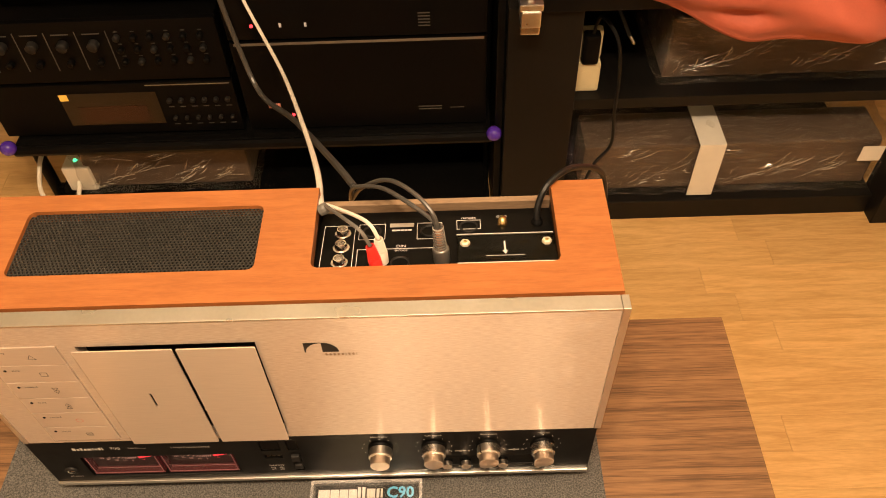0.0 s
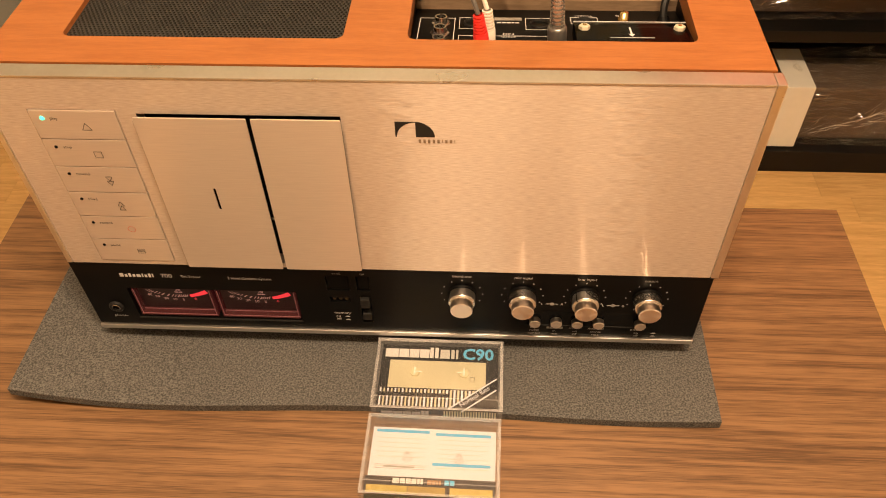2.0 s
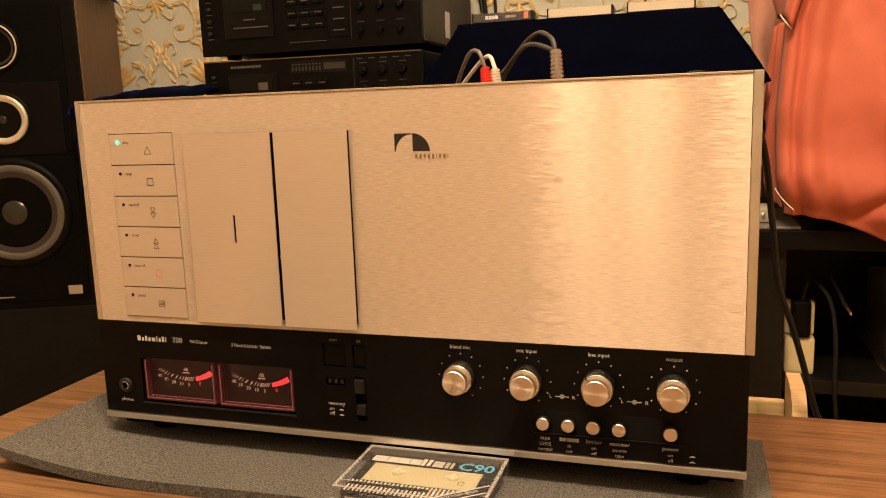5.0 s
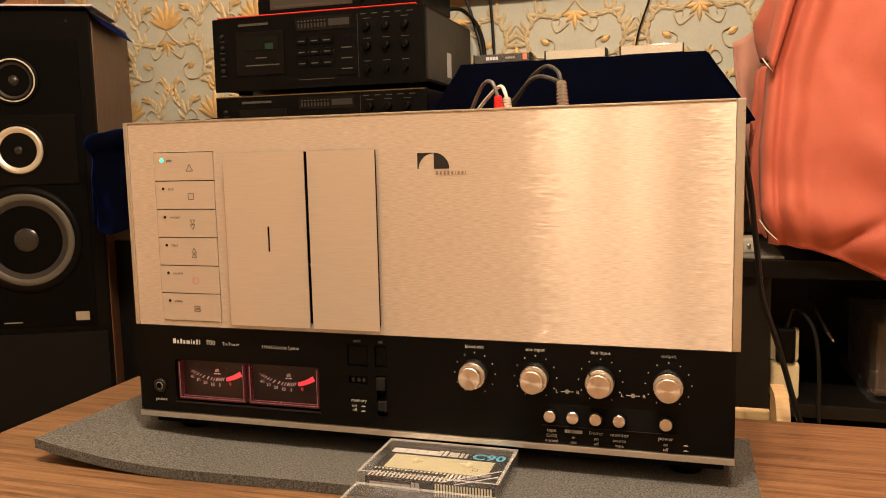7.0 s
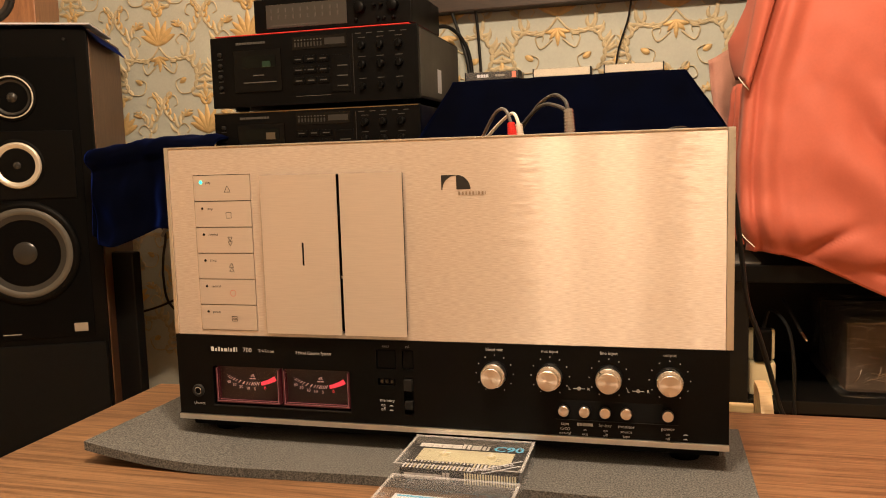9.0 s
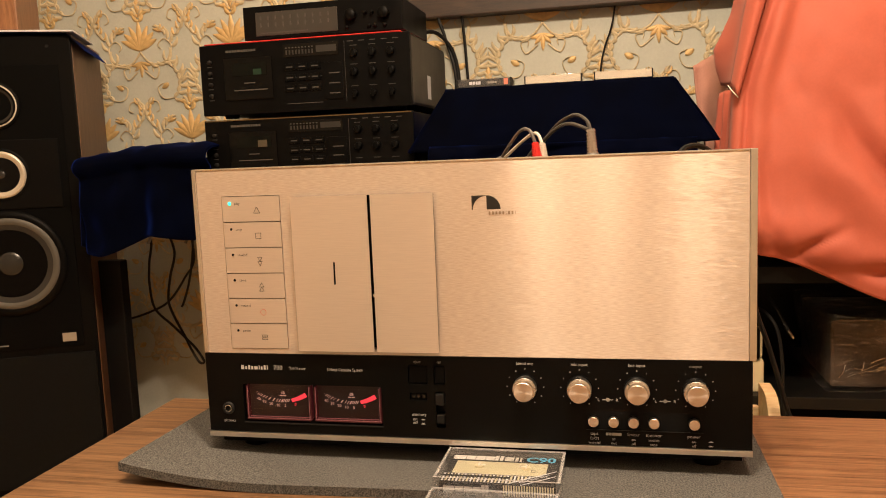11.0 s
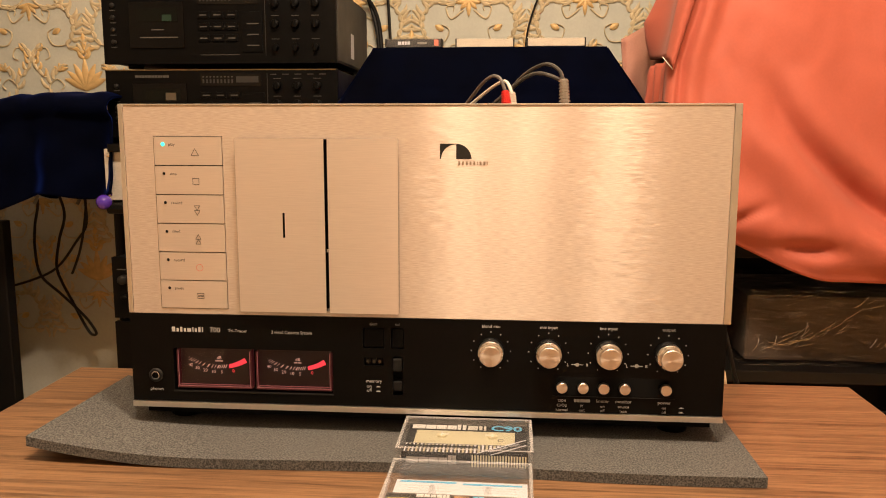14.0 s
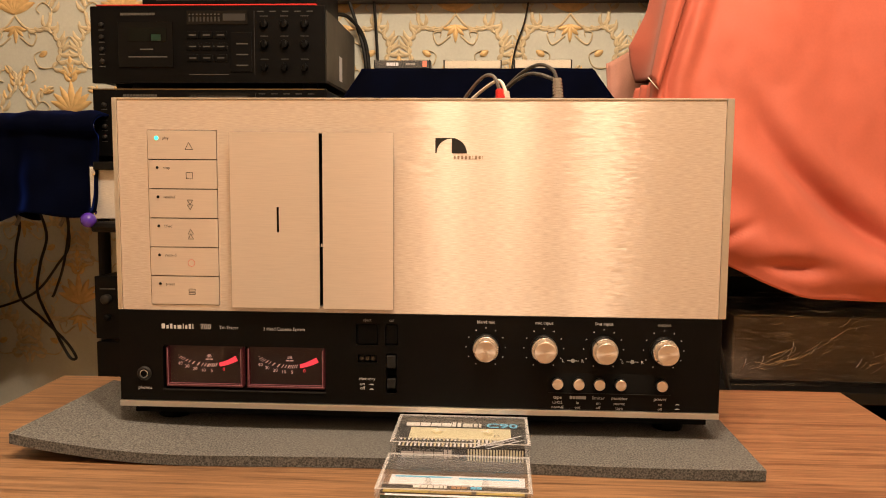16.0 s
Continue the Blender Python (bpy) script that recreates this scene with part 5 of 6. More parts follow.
def tape_deck(name, x0, x1, y0, z0, z1, label, lit, depth=0.33):
    t = component(name, x0, x1, y0, y0 + depth, z0, z1, label, category="tape deck")
    w, h = x1 - x0, z1 - z0
    X = lambda u: x0 + u * w
    Z = lambda v: z0 + 0.006 + v * (h - 0.006)
    # cassette well
    part("cassette_well", box(X(0.12), X(0.355), y0 - 0.003, y0 + 0.002, Z(0.20), Z(0.80), 0.001), plain("black_well_door", (0.003, 0.003, 0.003), 0.2, spec=0.2), t)
    part("well_window", box(X(0.16), X(0.33), y0 - 0.0042, y0 - 0.0028, Z(0.54), Z(0.72), 0.0006), plain("dark_window", (0.004, 0.005, 0.004), 0.08, spec=0.2), t)
    if lit:
        part("green_lamp", box(X(0.265), X(0.305), y0 - 0.0048, y0 - 0.0040, Z(0.55), Z(0.63)), plain("faint_green_display", (0.003, 0.02, 0.010), 0.4, emit=(0.05, 0.5, 0.2), power=0.012), t)
    else:
        part("tape_label", box(X(0.265), X(0.31), y0 - 0.0048, y0 - 0.0040, Z(0.55), Z(0.66)), plain("yellowed_paper", (0.07, 0.055, 0.035), 0.6), t)
    mark(t, X(0.165), X(0.33), Z(0.33), Z(0.345), y0 - 0.003, DIM)
    mark(t, X(0.215), X(0.27), Z(0.43), Z(0.445), y0 - 0.003, DIM)
    bars([0.007, 0.005, 0.005, 0.005, 0.007, 0.005, 0.005, 0.004, 0.004, 0.006, 0.005], 0.0045, (X(0.205), y0 - 0.0003, Z(0.885)), DIM, t, 0.2)
    for k in range(4):
        small_knob(t, X(0.05), Z(0.76 - 0.16 * k), y0, 0.0045, DARKGREY, 0.006)
        mark(t, X(0.035), X(0.06), Z(0.69 - 0.16 * k), Z(0.70 - 0.16 * k), y0, DIM)
    # display and keys
    part("display_window", box(X(0.415), X(0.675), y0 - 0.0015, y0 + 0.001, Z(0.76), Z(0.94), 0.0005), plain("smoked_display", (0.008, 0.007, 0.006), 0.15, spec=0.2), t)
    for k in range(9):
        mark(t, X(0.425 + 0.0155 * k), X(0.432 + 0.0155 * k), Z(0.80), Z(0.86), y0 - 0.0015, GRILL_GREY)
        mark(t, X(0.425 + 0.0155 * k), X(0.432 + 0.0155 * k), Z(0.885), Z(0.90), y0 - 0.0015, DIM)
    mark(t, X(0.57), X(0.665), Z(0.81), Z(0.90), y0 - 0.0015, GRILL_GREY)
    for r in range(3):
        for k in range(3):
            part("transport_key", box(X(0.415 + 0.06 * k), X(0.465 + 0.06 * k), y0 - 0.003, y0 + 0.001, Z(0.58 - 0.15 * r), Z(0.67 - 0.15 * r), 0.0008), BLACK, t)
            mark(t, X(0.425 + 0.06 * k), X(0.455 + 0.06 * k), Z(0.615 - 0.15 * r), Z(0.63 - 0.15 * r), y0 - 0.003, DIM)
    part("key_pad", box(X(0.60), X(0.69), y0 - 0.002, y0 + 0.001, Z(0.14), Z(0.66), 0.001), BLACK, t)
    for k in range(3):
        mark(t, X(0.625), X(0.675), Z(0.22 + 0.14 * k), Z(0.235 + 0.14 * k), y0 - 0.002, DIM)
    for k in range(5):
        mark(t, X(0.715 + 0.052 * k), X(0.742 + 0.052 * k), Z(0.925), Z(0.935), y0, DIM)
    part("panel_rule", box(X(0.7005), X(0.7025), y0 - 0.0006, y0, Z(0.10), Z(0.94)), GRILL_GREY, t)
    mark(t, X(0.42), X(0.59), Z(0.475), Z(0.482), y0, DIM)
    mark(t, X(0.42), X(0.59), Z(0.105), Z(0.112), y0, DIM)
    for r, vz in enumerate((0.76, 0.50, 0.20)):
        for k in range(3):
            small_knob(t, X(0.745 + 0.085 * k), Z(vz), y0, 0.0075 if r < 2 else 0.0055, BLACK, 0.009)
            mark(t, X(0.727 + 0.085 * k), X(0.760 + 0.085 * k), Z(vz + 0.105), Z(vz + 0.113), y0, DIM)
            part("knob_pointer", box(X(0.738 + 0.085 * k), X(0.752 + 0.085 * k), y0 - 0.0105, y0 - 0.0085, Z(vz - 0.05), Z(vz + 0.05), 0.0005), BLACK, t)
    return t


low_deck = tape_deck("tape_deck", -0.703, -0.247, 0.845, 0.706, 0.840, "black tape deck at the bottom of the stack", False, 0.30)
mark(low_deck, -0.70, -0.25, 0.8385, 0.8405, 0.844, plain("bronze_edge", (0.16, 0.11, 0.05), 0.4, 0.6), "bronze_edge")
top_deck = tape_deck("tape_deck", -0.703, -0.248, 0.845, 0.846, 0.995, "black tape deck with a small green lamp, under a red cloth", True, 0.34)
part("side_plate", box(-0.2505, -0.2485, 0.862, 1.18, 0.858, 0.990, 0.0005), STEEL_GREY, top_deck)
part("maker_label", box(-0.2484, -0.2480, 0.99, 1.02, 0.872, 0.922), PAPER, top_deck)

red = drape("red_cloth", lambda u, v: Vector((-0.690 + 0.425 * u, 0.848 + 0.26 * v - 0.004 * (1 if v == 0 else 0), 0.9985 + 0.0012 * math.sin(17 * u) * math.sin(9 * v))), 30, 14, RED_CLOTH, None, 0.002, "thin red cloth lying on the tape deck", "cloth")

noise_unit = component("noise_reduction_unit", -0.613, -0.268, 0.875, 1.10, 1.0025, 1.072, "black unit with a lit-less meter scale and two knobs", category="hi-fi unit", feet=0.006)
part("scale_window", box(-0.585, -0.405, 0.8735, 0.876, 1.012, 1.060, 0.0008), plain("grey_scale_window", (0.040, 0.038, 0.034), 0.3), noise_unit)
for r in range(2):
    for k in range(10):
        mark(noise_unit, -0.575 + 0.0165 * k, -0.572 + 0.0165 * k, 1.030 + 0.014 * r, 1.038 + 0.014 * r, 0.8735, DIM)
mark(noise_unit, -0.575, -0.47, 1.0165, 1.0185, 0.8735, DIM)
for kx in (-0.375, -0.305):
    small_knob(noise_unit, kx, 1.040, 0.875, 0.0115, BLACK, 0.014)
for kx in (-0.385, -0.338, -0.325, -0.305):
    small_knob(noise_unit, kx, 1.0165, 0.875, 0.004, BLACK, 0.006)
for kx in (-0.345, -0.330):
    small_knob(noise_unit, kx, 1.043, 0.875, 0.0035, BLACK, 0.010)

SILVER = brushed("silver_anodised", (0.66, 0.63, 0.58), 0.40, aniso=0.4, metal=0.35, wander=0.01)
cd = thing("cd_player", (-0.47, 0.95, 0.588), "silver CD player with a dark blue display on the rack", "CD player", "stacked hi-fi units")
part("casing", box(-0.685, -0.256, 0.812, 1.10, 0.596, 0.686, 0.001), STEEL_GREY, cd)
face = part("faceplate", box(-0.692, -0.250, 0.800, 0.812, 0.592, 0.690, 0.0015), SILVER, cd)
part("disc_tray", box(-0.622, -0.480, 0.7975, 0.800, 0.633, 0.669, 0.001), plain("tray_frame", (0.28, 0.25, 0.20), 0.4, 0.5), cd)
part("tray_front", box(-0.615, -0.487, 0.7955, 0.7975, 0.639, 0.663, 0.001), SILVER, cd)
part("display", box(-0.458, -0.335, 0.7982, 0.800, 0.642, 0.664, 0.0006), plain("blue_display", (0.012, 0.012, 0.06), 0.12), cd)
for k in range(6):
    small_knob(cd, -0.450 + 0.0225 * k, 0.620, 0.800, 0.0052, CHROME, 0.008)
for sx in (-0.683, -0.259):
    for sz in (0.604, 0.678):
        part("screw", lathe([(0.0045, 0), (0.0042, 0.002), (0, 0.003)], (sx, 0.800, sz), seg=12), CHROME, cd)
for fx in (-0.64, -0.30):
    part("foot", lathe([(0, 0), (0.015, 0), (0.015, 0.008), (0, 0.008)], (fx, 0.86, 0.588), (0, 0, 1), 16), BLACK, cd)

tuner = component("black_tuner", -0.205, 0.205, 0.792, 1.08, 0.588, 0.645, "black tuner with a bright lower edge", category="tuner")
mark(tuner, -0.195, 0.195, 0.6005, 0.6030, 0.792, plain("bright_line", (0.35, 0.34, 0.32), 0.3, 0.8))
mark(tuner, 0.06, 0.14, 0.612, 0.622, 0.792, GRILL_GREY)

pre = component("preamplifier", -0.690, -0.245, 0.800, 1.08, 0.355, 0.480, "black preamplifier with rows of small knobs", category="amplifier")
tun2 = component("cassette_receiver", -0.690, -0.245, 0.800, 1.08, 0.235, 0.352, "black receiver with a small amber lamp", category="hi-fi unit")
for k in range(5):
    part("divider", box(-0.640 + 0.052 * k, -0.6385 + 0.052 * k, 0.7992, 0.8, 0.385, 0.462), DIM, pre)
    small_knob(pre, -0.665 + 0.052 * k, 0.438, 0.8, 0.009, DARKGREY, 0.014)
    small_knob(pre, -0.665 + 0.052 * k, 0.402, 0.8, 0.006, BLACK, 0.010)
    mark(pre, -0.680 + 0.052 * k, -0.650 + 0.052 * k, 0.456, 0.458, 0.8, DIM)
for r in range(3):
    for k in range(6):
        small_knob(pre, -0.415 + 0.028 * k, 0.450 - 0.024 * r, 0.8, 0.0055, BLACK if (k + r) % 3 else DARKGREY, 0.010)
        mark(pre, -0.418 + 0.028 * k, -0.411 + 0.028 * k, 0.4585 - 0.024 * r, 0.460 - 0.024 * r, 0.8, DIM)
part("dial", box(-0.560, -0.385, 0.7985, 0.8, 0.262, 0.335, 0.001), plain("brown_dial", (0.009, 0.006, 0.0045), 0.2), tun2)
part("red_dial", box(-0.535, -0.410, 0.7980, 0.7985, 0.268, 0.305), plain("dark_red_dial", (0.030, 0.008, 0.005), 0.25), tun2)
part("amber_lamp", box(-0.560, -0.545, 0.7978, 0.7985, 0.320, 0.333), plain("amber_lamp", (0.6, 0.35, 0.06), 0.4, emit=(1.0, 0.5, 0.08), power=0.5), tun2)
for r in range(2):
    for k in range(6):
        small_knob(tun2, -0.365 + 0.021 * k, 0.315 - 0.040 * r, 0.8, 0.0035 + 0.001 * (r == 0), DARKGREY, 0.008)
        mark(tun2, -0.371 + 0.021 * k, -0.361 + 0.021 * k, 0.298 - 0.040 * r, 0.2995 - 0.040 * r, 0.8, DIM)
mark(tun2, -0.40, -0.25, 0.3475, 0.3495, 0.7995, plain("bright_line", (0.35, 0.34, 0.32), 0.3, 0.8))
amp = component("power_amplifier", -0.232, 0.205, 0.800, 1.08, 0.235, 0.428, "black power amplifier with a red lamp", category="amplifier")
mark(amp, -0.225, 0.200, 0.4235, 0.4285, 0.7995, plain("silver_rail", (0.30, 0.28, 0.26), 0.35, 0.7))
part("power_key", box(-0.190, -0.168, 0.797, 0.800, 0.290, 0.299, 0.001), plain("red_grey_key", (0.55, 0.22, 0.18), 0.4), amp)
part("red_lamp", lathe([(0.003, 0), (0.0026, 0.002), (0, 0.003)], (-0.148, 0.800, 0.272), seg=12), plain("red_led", (0.8, 0.05, 0.05), 0.3, emit=(1, 0.04, 0.06), power=3.0), amp)
for dz in (0, 0.006):
    mark(amp, 0.082, 0.125, 0.275 + dz, 0.277 + dz, 0.800, DIM)
mark(amp, 0.140, 0.165, 0.277, 0.2785, 0.800, DIM)
upper = component("upper_amplifier", -0.232, 0.205, 0.800, 1.08, 0.430, 0.540, "black amplifier with small lamps above the power amplifier", category="amplifier")
part("red_lamp", lathe([(0.003, 0), (0.0026, 0.002), (0, 0.003)], (-0.187, 0.800, 0.462), seg=12), plain("red_led", (0.8, 0.05, 0.05), 0.3, emit=(1, 0.04, 0.06), power=3.0), upper)
for k in range(2):
    mark(upper, -0.141 + 0.042 * k, -0.137 + 0.042 * k, 0.458, 0.466, 0.800, PAPER)
for k in range(5):
    mark(upper, 0.09, 0.11, 0.452 + 0.006 * k, 0.454 + 0.006 * k, 0.800, DIM)


def wrapped(name, x0, x1, y0, y1, z0, z1, label, tape_at=None, seed=0.0, lean=0.0):
    """A carton in crumpled cling film."""
    t = thing(name, ((x0 + x1) / 2, (y0 + y1) / 2, z0), label, "wrapped parcel", "parcels in cling film")
    slant = Matrix(((1, 0, 0, 0), (0, 1, lean, -lean * z0), (0, 0, 1, 0), (0, 0, 0, 1)))
    core = box(x0 + 0.012, x1 - 0.012, y0 + 0.012, y1 - 0.012, z0 + 0.006, z1 - 0.010, 0.006)
    core.transform(slant)
    part("carton", core, BROWN_BOARD, t, "brown carton")
    bm = bmesh.new()
    bmesh.ops.create_cube(bm, size=1)
    bmesh.ops.subdivide_edges(bm, edges=list(bm.edges), cuts=22, use_grid_fill=True)
    for v in bm.verts:
        c = Vector(((x0 + x1) / 2 + v.co.x * (x1 - x0), (y0 + y1) / 2 + v.co.y * (y1 - y0), (z0 + z1) / 2 + v.co.z * (z1 - z0)))
        d = noise.noise(c * 26 + Vector((seed, 0, 0))) * 0.008 + noise.noise(Vector((c.x * 40 + c.z * 60, c.y * 60, c.z * 40 - c.x * 60)) + Vector((seed, 5, 0))) * 0.005
        n = v.co.normalized()
        v.co = c + Vector((n.x, n.y, n.z if c.z > z0 + 0.004 else max(n.z, 0))) * d
    bm.transform(slant)
    f = part("film", bm, FILM, t, "clear crumpled film")
    f.visible_shadow = False
    # sharp folds that fan out where the film is gathered
    rnd = random.Random(int(seed * 100))
    W, H = x1 - x0, z1 - z0
    folds = bmesh.new()
    for ax_, az_, spread_, count_ in ((0.04, 0.12, (25, 65), 14), (0.16, 0.25, (25, 65), 16), (0.30, 0.45, (30, 60), 14), (0.48, 0.20, (30, 60), 16), (0.60, 0.35, (30, 60), 20), (0.76, 0.30, (25, 60), 22), (0.12, 0.80, (10, 60), 14), (0.40, 0.75, (20, 60), 10)):
        for _ in range(count_):
            a, bend = radians(rnd.uniform(*spread_)), rnd.uniform(-0.2, 0.2)
            r0 = rnd.uniform(0.003, 0.06)
            r1 = r0 + rnd.uniform(0.008, 0.070) * rnd.uniform(0.3, 1.0)
            px, pz = x0 + (ax_ + rnd.gauss(0, 0.02)) * W, z0 + (az_ + rnd.gauss(0, 0.05)) * H
            run = []
            for k in range(4):
                r = r0 + (r1 - r0) * k / 3
                run.append((px + r * math.cos(a + bend * k / 3), y0 - 0.0030 - 0.003 * math.sin(k) * rnd.random(), pz + 0.7 * r * math.sin(a + bend * k / 3)))
            if all(x0 + 0.004 < q[0] < x1 - 0.004 and z0 + 0.004 < q[2] < z1 for q in run):
                tube(run, 0.0004 + 0.0008 * rnd.random() ** 2, 6, 3, folds)
    for _ in range(34):
        px, py, a = rnd.uniform(x0 + 0.02, x1 - 0.04), y0 + (y1 - y0) * rnd.random() ** 2 * 0.9, rnd.uniform(-0.9, 0.9)
        r1 = rnd.uniform(0.005, 0.022)
        tube([(px + r1 * q * math.cos(a + 0.6 * q), py + r1 * q * math.sin(a), z1 + 0.003 + 0.002 * rnd.random()) for q in (0, 0.5, 1)], rnd.uniform(0.0003, 0.0007), 5, 3, folds)
    folds.transform(slant)
    part("film_creases", folds, CREASE, t, "shining creases of the film", False, "stuff").visible_shadow = False
    if tape_at is not None:
        tp = bmesh.new()
        box(tape_at, tape_at + 0.050, y0 - 0.008, y0 - 0.006, z0 + 0.002, z1 + 0.003, 0.0005, tp)
        box(tape_at, tape_at + 0.050, y0 - 0.008, y1 - 0.01, z1 + 0.003, z1 + 0.005, 0.0005, tp)
        tp.transform(slant)
        part("tape", tp, MASK_TAPE, t, "white paper tape")
    return t


wrapped("wrapped_parcel", -0.62, -0.26, 0.83, 1.09, 0.056, 0.165, "small carton in cling film on the rack's bottom shelf", None, 3.1)
adapter = thing("mains_adapter", (-0.622, 0.86, 0.056), "white plastic mains adapter with a green lamp", "adapter")
part("body", box(-0.652, -0.595, 0.835, 0.885, 0.0565, 0.120, 0.006), WHITE_PLASTIC, adapter)
part("green_lamp", lathe([(0.0045, 0), (0.004, 0.003), (0, 0.004)], (-0.628, 0.86, 0.1195), (0, 0, 1), 12), plain("green_lamp", (0.03, 0.6, 0.3), 0.3, emit=(0.05, 1.0, 0.45), power=2.5), adapter)
part("cord", tube([(-0.625, 0.835, 0.085), (-0.63, 0.80, 0.06), (-0.665, 0.79, 0.05), (-0.69, 0.80, 0.09), (-0.685, 0.84, 0.14), (-0.70, 0.92, 0.12)], 0.0045), WHITE_PLASTIC, adapter)

# ---- blue velvet covers ----
def velvet_tent(u, v):
    """Cover over the box beside the tape decks; u across, v from the back over the top and down the front."""
    if v < 0.35:
        k = v / 0.35
        x = -0.170 + 0.425 * u
        return Vector((x, 1.16 - 0.315 * k, 0.876 + 0.002 * math.sin(12 * u)))
    k = (v - 0.35) / 0.65
    spread = 0.075 * k
    x = -0.178 - spread + (0.432 + 2 * spread) * u
    w = 0.004 * k * math.sin(22 * u + 2 * k) + 0.003 * k * noise.noise(Vector((u * 9, k * 5, 1)))
    return Vector((x, 0.842 - 0.030 * k + w, 0.875 - 0.118 * k))


cover = thing("velvet_cover", (0.04, 0.98, 0.702), "dark blue velvet cover draped over a box on the rack", "velvet cover")
drape("top_sheet", velvet_tent, 40, 40, VELVET, cover, 0.003)
for s in (0, 1):
    def flank(u, v, s=s):
        y = 0.842 - 0.030 * v + (1.16 - 0.842 + 0.02) * u
        x = (-0.178 - 0.075 * v) if s == 0 else (0.254 + 0.075 * v)
        return Vector((x + 0.004 * math.sin(14 * u + 3 * v) * v, y, 0.875 - 0.118 * v))
    drape("side_flap", flank, 24, 16, VELVET, cover, 0.003)


def velvet_skirt(u, v):
    w = 0.013 * math.sin(24 * u + 3.5 * v + 4 * noise.noise(Vector((u * 4, v * 2, 2)))) * (0.4 + 0.6 * v) + 0.022 * noise.noise(Vector((u * 6 + 2 * v, v * 3, 8))) + 0.008 * abs(noise.noise(Vector((u * 13 - 4 * v, v * 5, 3))))
    return Vector((-0.205 + 0.495 * u, 0.795 + w - 0.018 * v, 0.765 - (0.118 + 0.010 * math.sin(7 * u)) * v))


drape("skirt", velvet_skirt, 70, 20, VELVET, cover, 0.003)
part("covered_box", box(-0.165, 0.245, 0.865, 1.15, 0.7025, 0.8735), plain("hidden_board", (0.006, 0.006, 0.006), 0.8, spec=0.2), cover)


def velvet_left(u, v):
    x = -0.985 + 0.312 * u
    if v < 0.3:
        k = v / 0.3
        z = 0.782 + 0.018 * math.sin(2.4 * u) + 0.010 * noise.noise(Vector((u * 6, k * 4, 3)))
        return Vector((x, 1.14 - 0.33 * k, z - 0.010 * k * k))
    k = (v - 0.3) / 0.7
    w = 0.016 * math.sin(15 * u + 1.5 * k) * k + 0.014 * noise.noise(Vector((u * 6, k * 3, 7)))
    lip = 0.020 * math.sin(min(k * 5, 1) * math.pi)
    return Vector((x, 0.805 + w - lip - 0.01 * k, 0.772 + 0.018 * math.sin(2.4 * u) * (1 - k) - (0.205 - 0.045 * u + 0.012 * math.sin(9 * u)) * k))


shawl = thing("velvet_cloth", (-0.84, 0.95, 0.55), "royal blue velvet cloth draped over a stand beside the rack", "velvet cloth")
drape("front_fall", velvet_left, 60, 44, VELVET, shawl, 0.004)
drape("side_fall", lambda u, v: Vector((-0.985 - 0.012 * v + 0.008 * math.sin(14 * u) * v, 0.805 + 0.335 * u, 0.775 - (0.19 + 0.02 * math.sin(8 * u)) * v)), 30, 16, VELVET, shawl, 0.004)
part("stand_top", box(-0.965, -0.70, 0.84, 1.13, 0.620, 0.765, 0.004), plain("hidden_board", (0.006, 0.006, 0.006), 0.8, spec=0.2), shawl)
sub = thing("black_board", (-1.05, 0.98, 0), "plain black board standing on the floor beside the loudspeaker", "board")
part("panel", box(-1.095, -1.014, 0.96, 0.990, 0.0, 0.53, 0.004), plain("matt_black_board", (0.005, 0.005, 0.005), 0.6, 0, 0.2, 60, 0.05, spec=0.2), sub)

hang = thing("hanging_cables", (-0.82, 0.9, 0.4), "loose black cables looping down the wall", "cable")
part("cable", tube([(-1.005, 0.98, 0.63), (-1.019, 1.10, 0.572), (-1.040, 1.12, 0.50), (-1.044, 1.12, 0.446), (-1.034, 1.12, 0.382), (-0.991, 1.125, 0.337), (-0.958, 1.12, 0.310), (-0.925, 1.12, 0.276), (-0.905, 1.12, 0.243), (-0.918, 1.12, 0.240), (-0.940, 1.125, 0.270), (-0.962, 1.13, 0.310), (-0.982, 1.12, 0.365), (-0.993, 1.12, 0.406), (-0.982, 1.12, 0.468), (-0.959, 1.11, 0.535), (-0.950, 1.05, 0.62)], 0.0033), BLACK_CABLE, hang)
part("cable", tube([(-0.900, 1.06, 0.62), (-0.912, 1.12, 0.569), (-0.916, 1.12, 0.515), (-0.931, 1.12, 0.448), (-0.955, 1.128, 0.396), (-0.962, 1.13, 0.385)], 0.0030), BLACK_CABLE, hang)
part("cable", tube([(-0.905, 1.10, 0.60), (-0.916, 1.128, 0.509), (-0.947, 1.13, 0.461), (-0.993, 1.135, 0.406), (-1.034, 1.13, 0.379), (-1.118, 1.13, 0.352), (-1.20, 1.15, 0.345)], 0.0030), BLACK_CABLE, hang)
for x in (-1.012, -0.908):
    part("cable_tie", tube([(x - 0.004, 1.085, 0.556), (x, 1.09, 0.568), (x + 0.006, 1.085, 0.582)], 0.0040), plain("grey_cable_tie", (0.25, 0.24, 0.22), 0.4), hang)


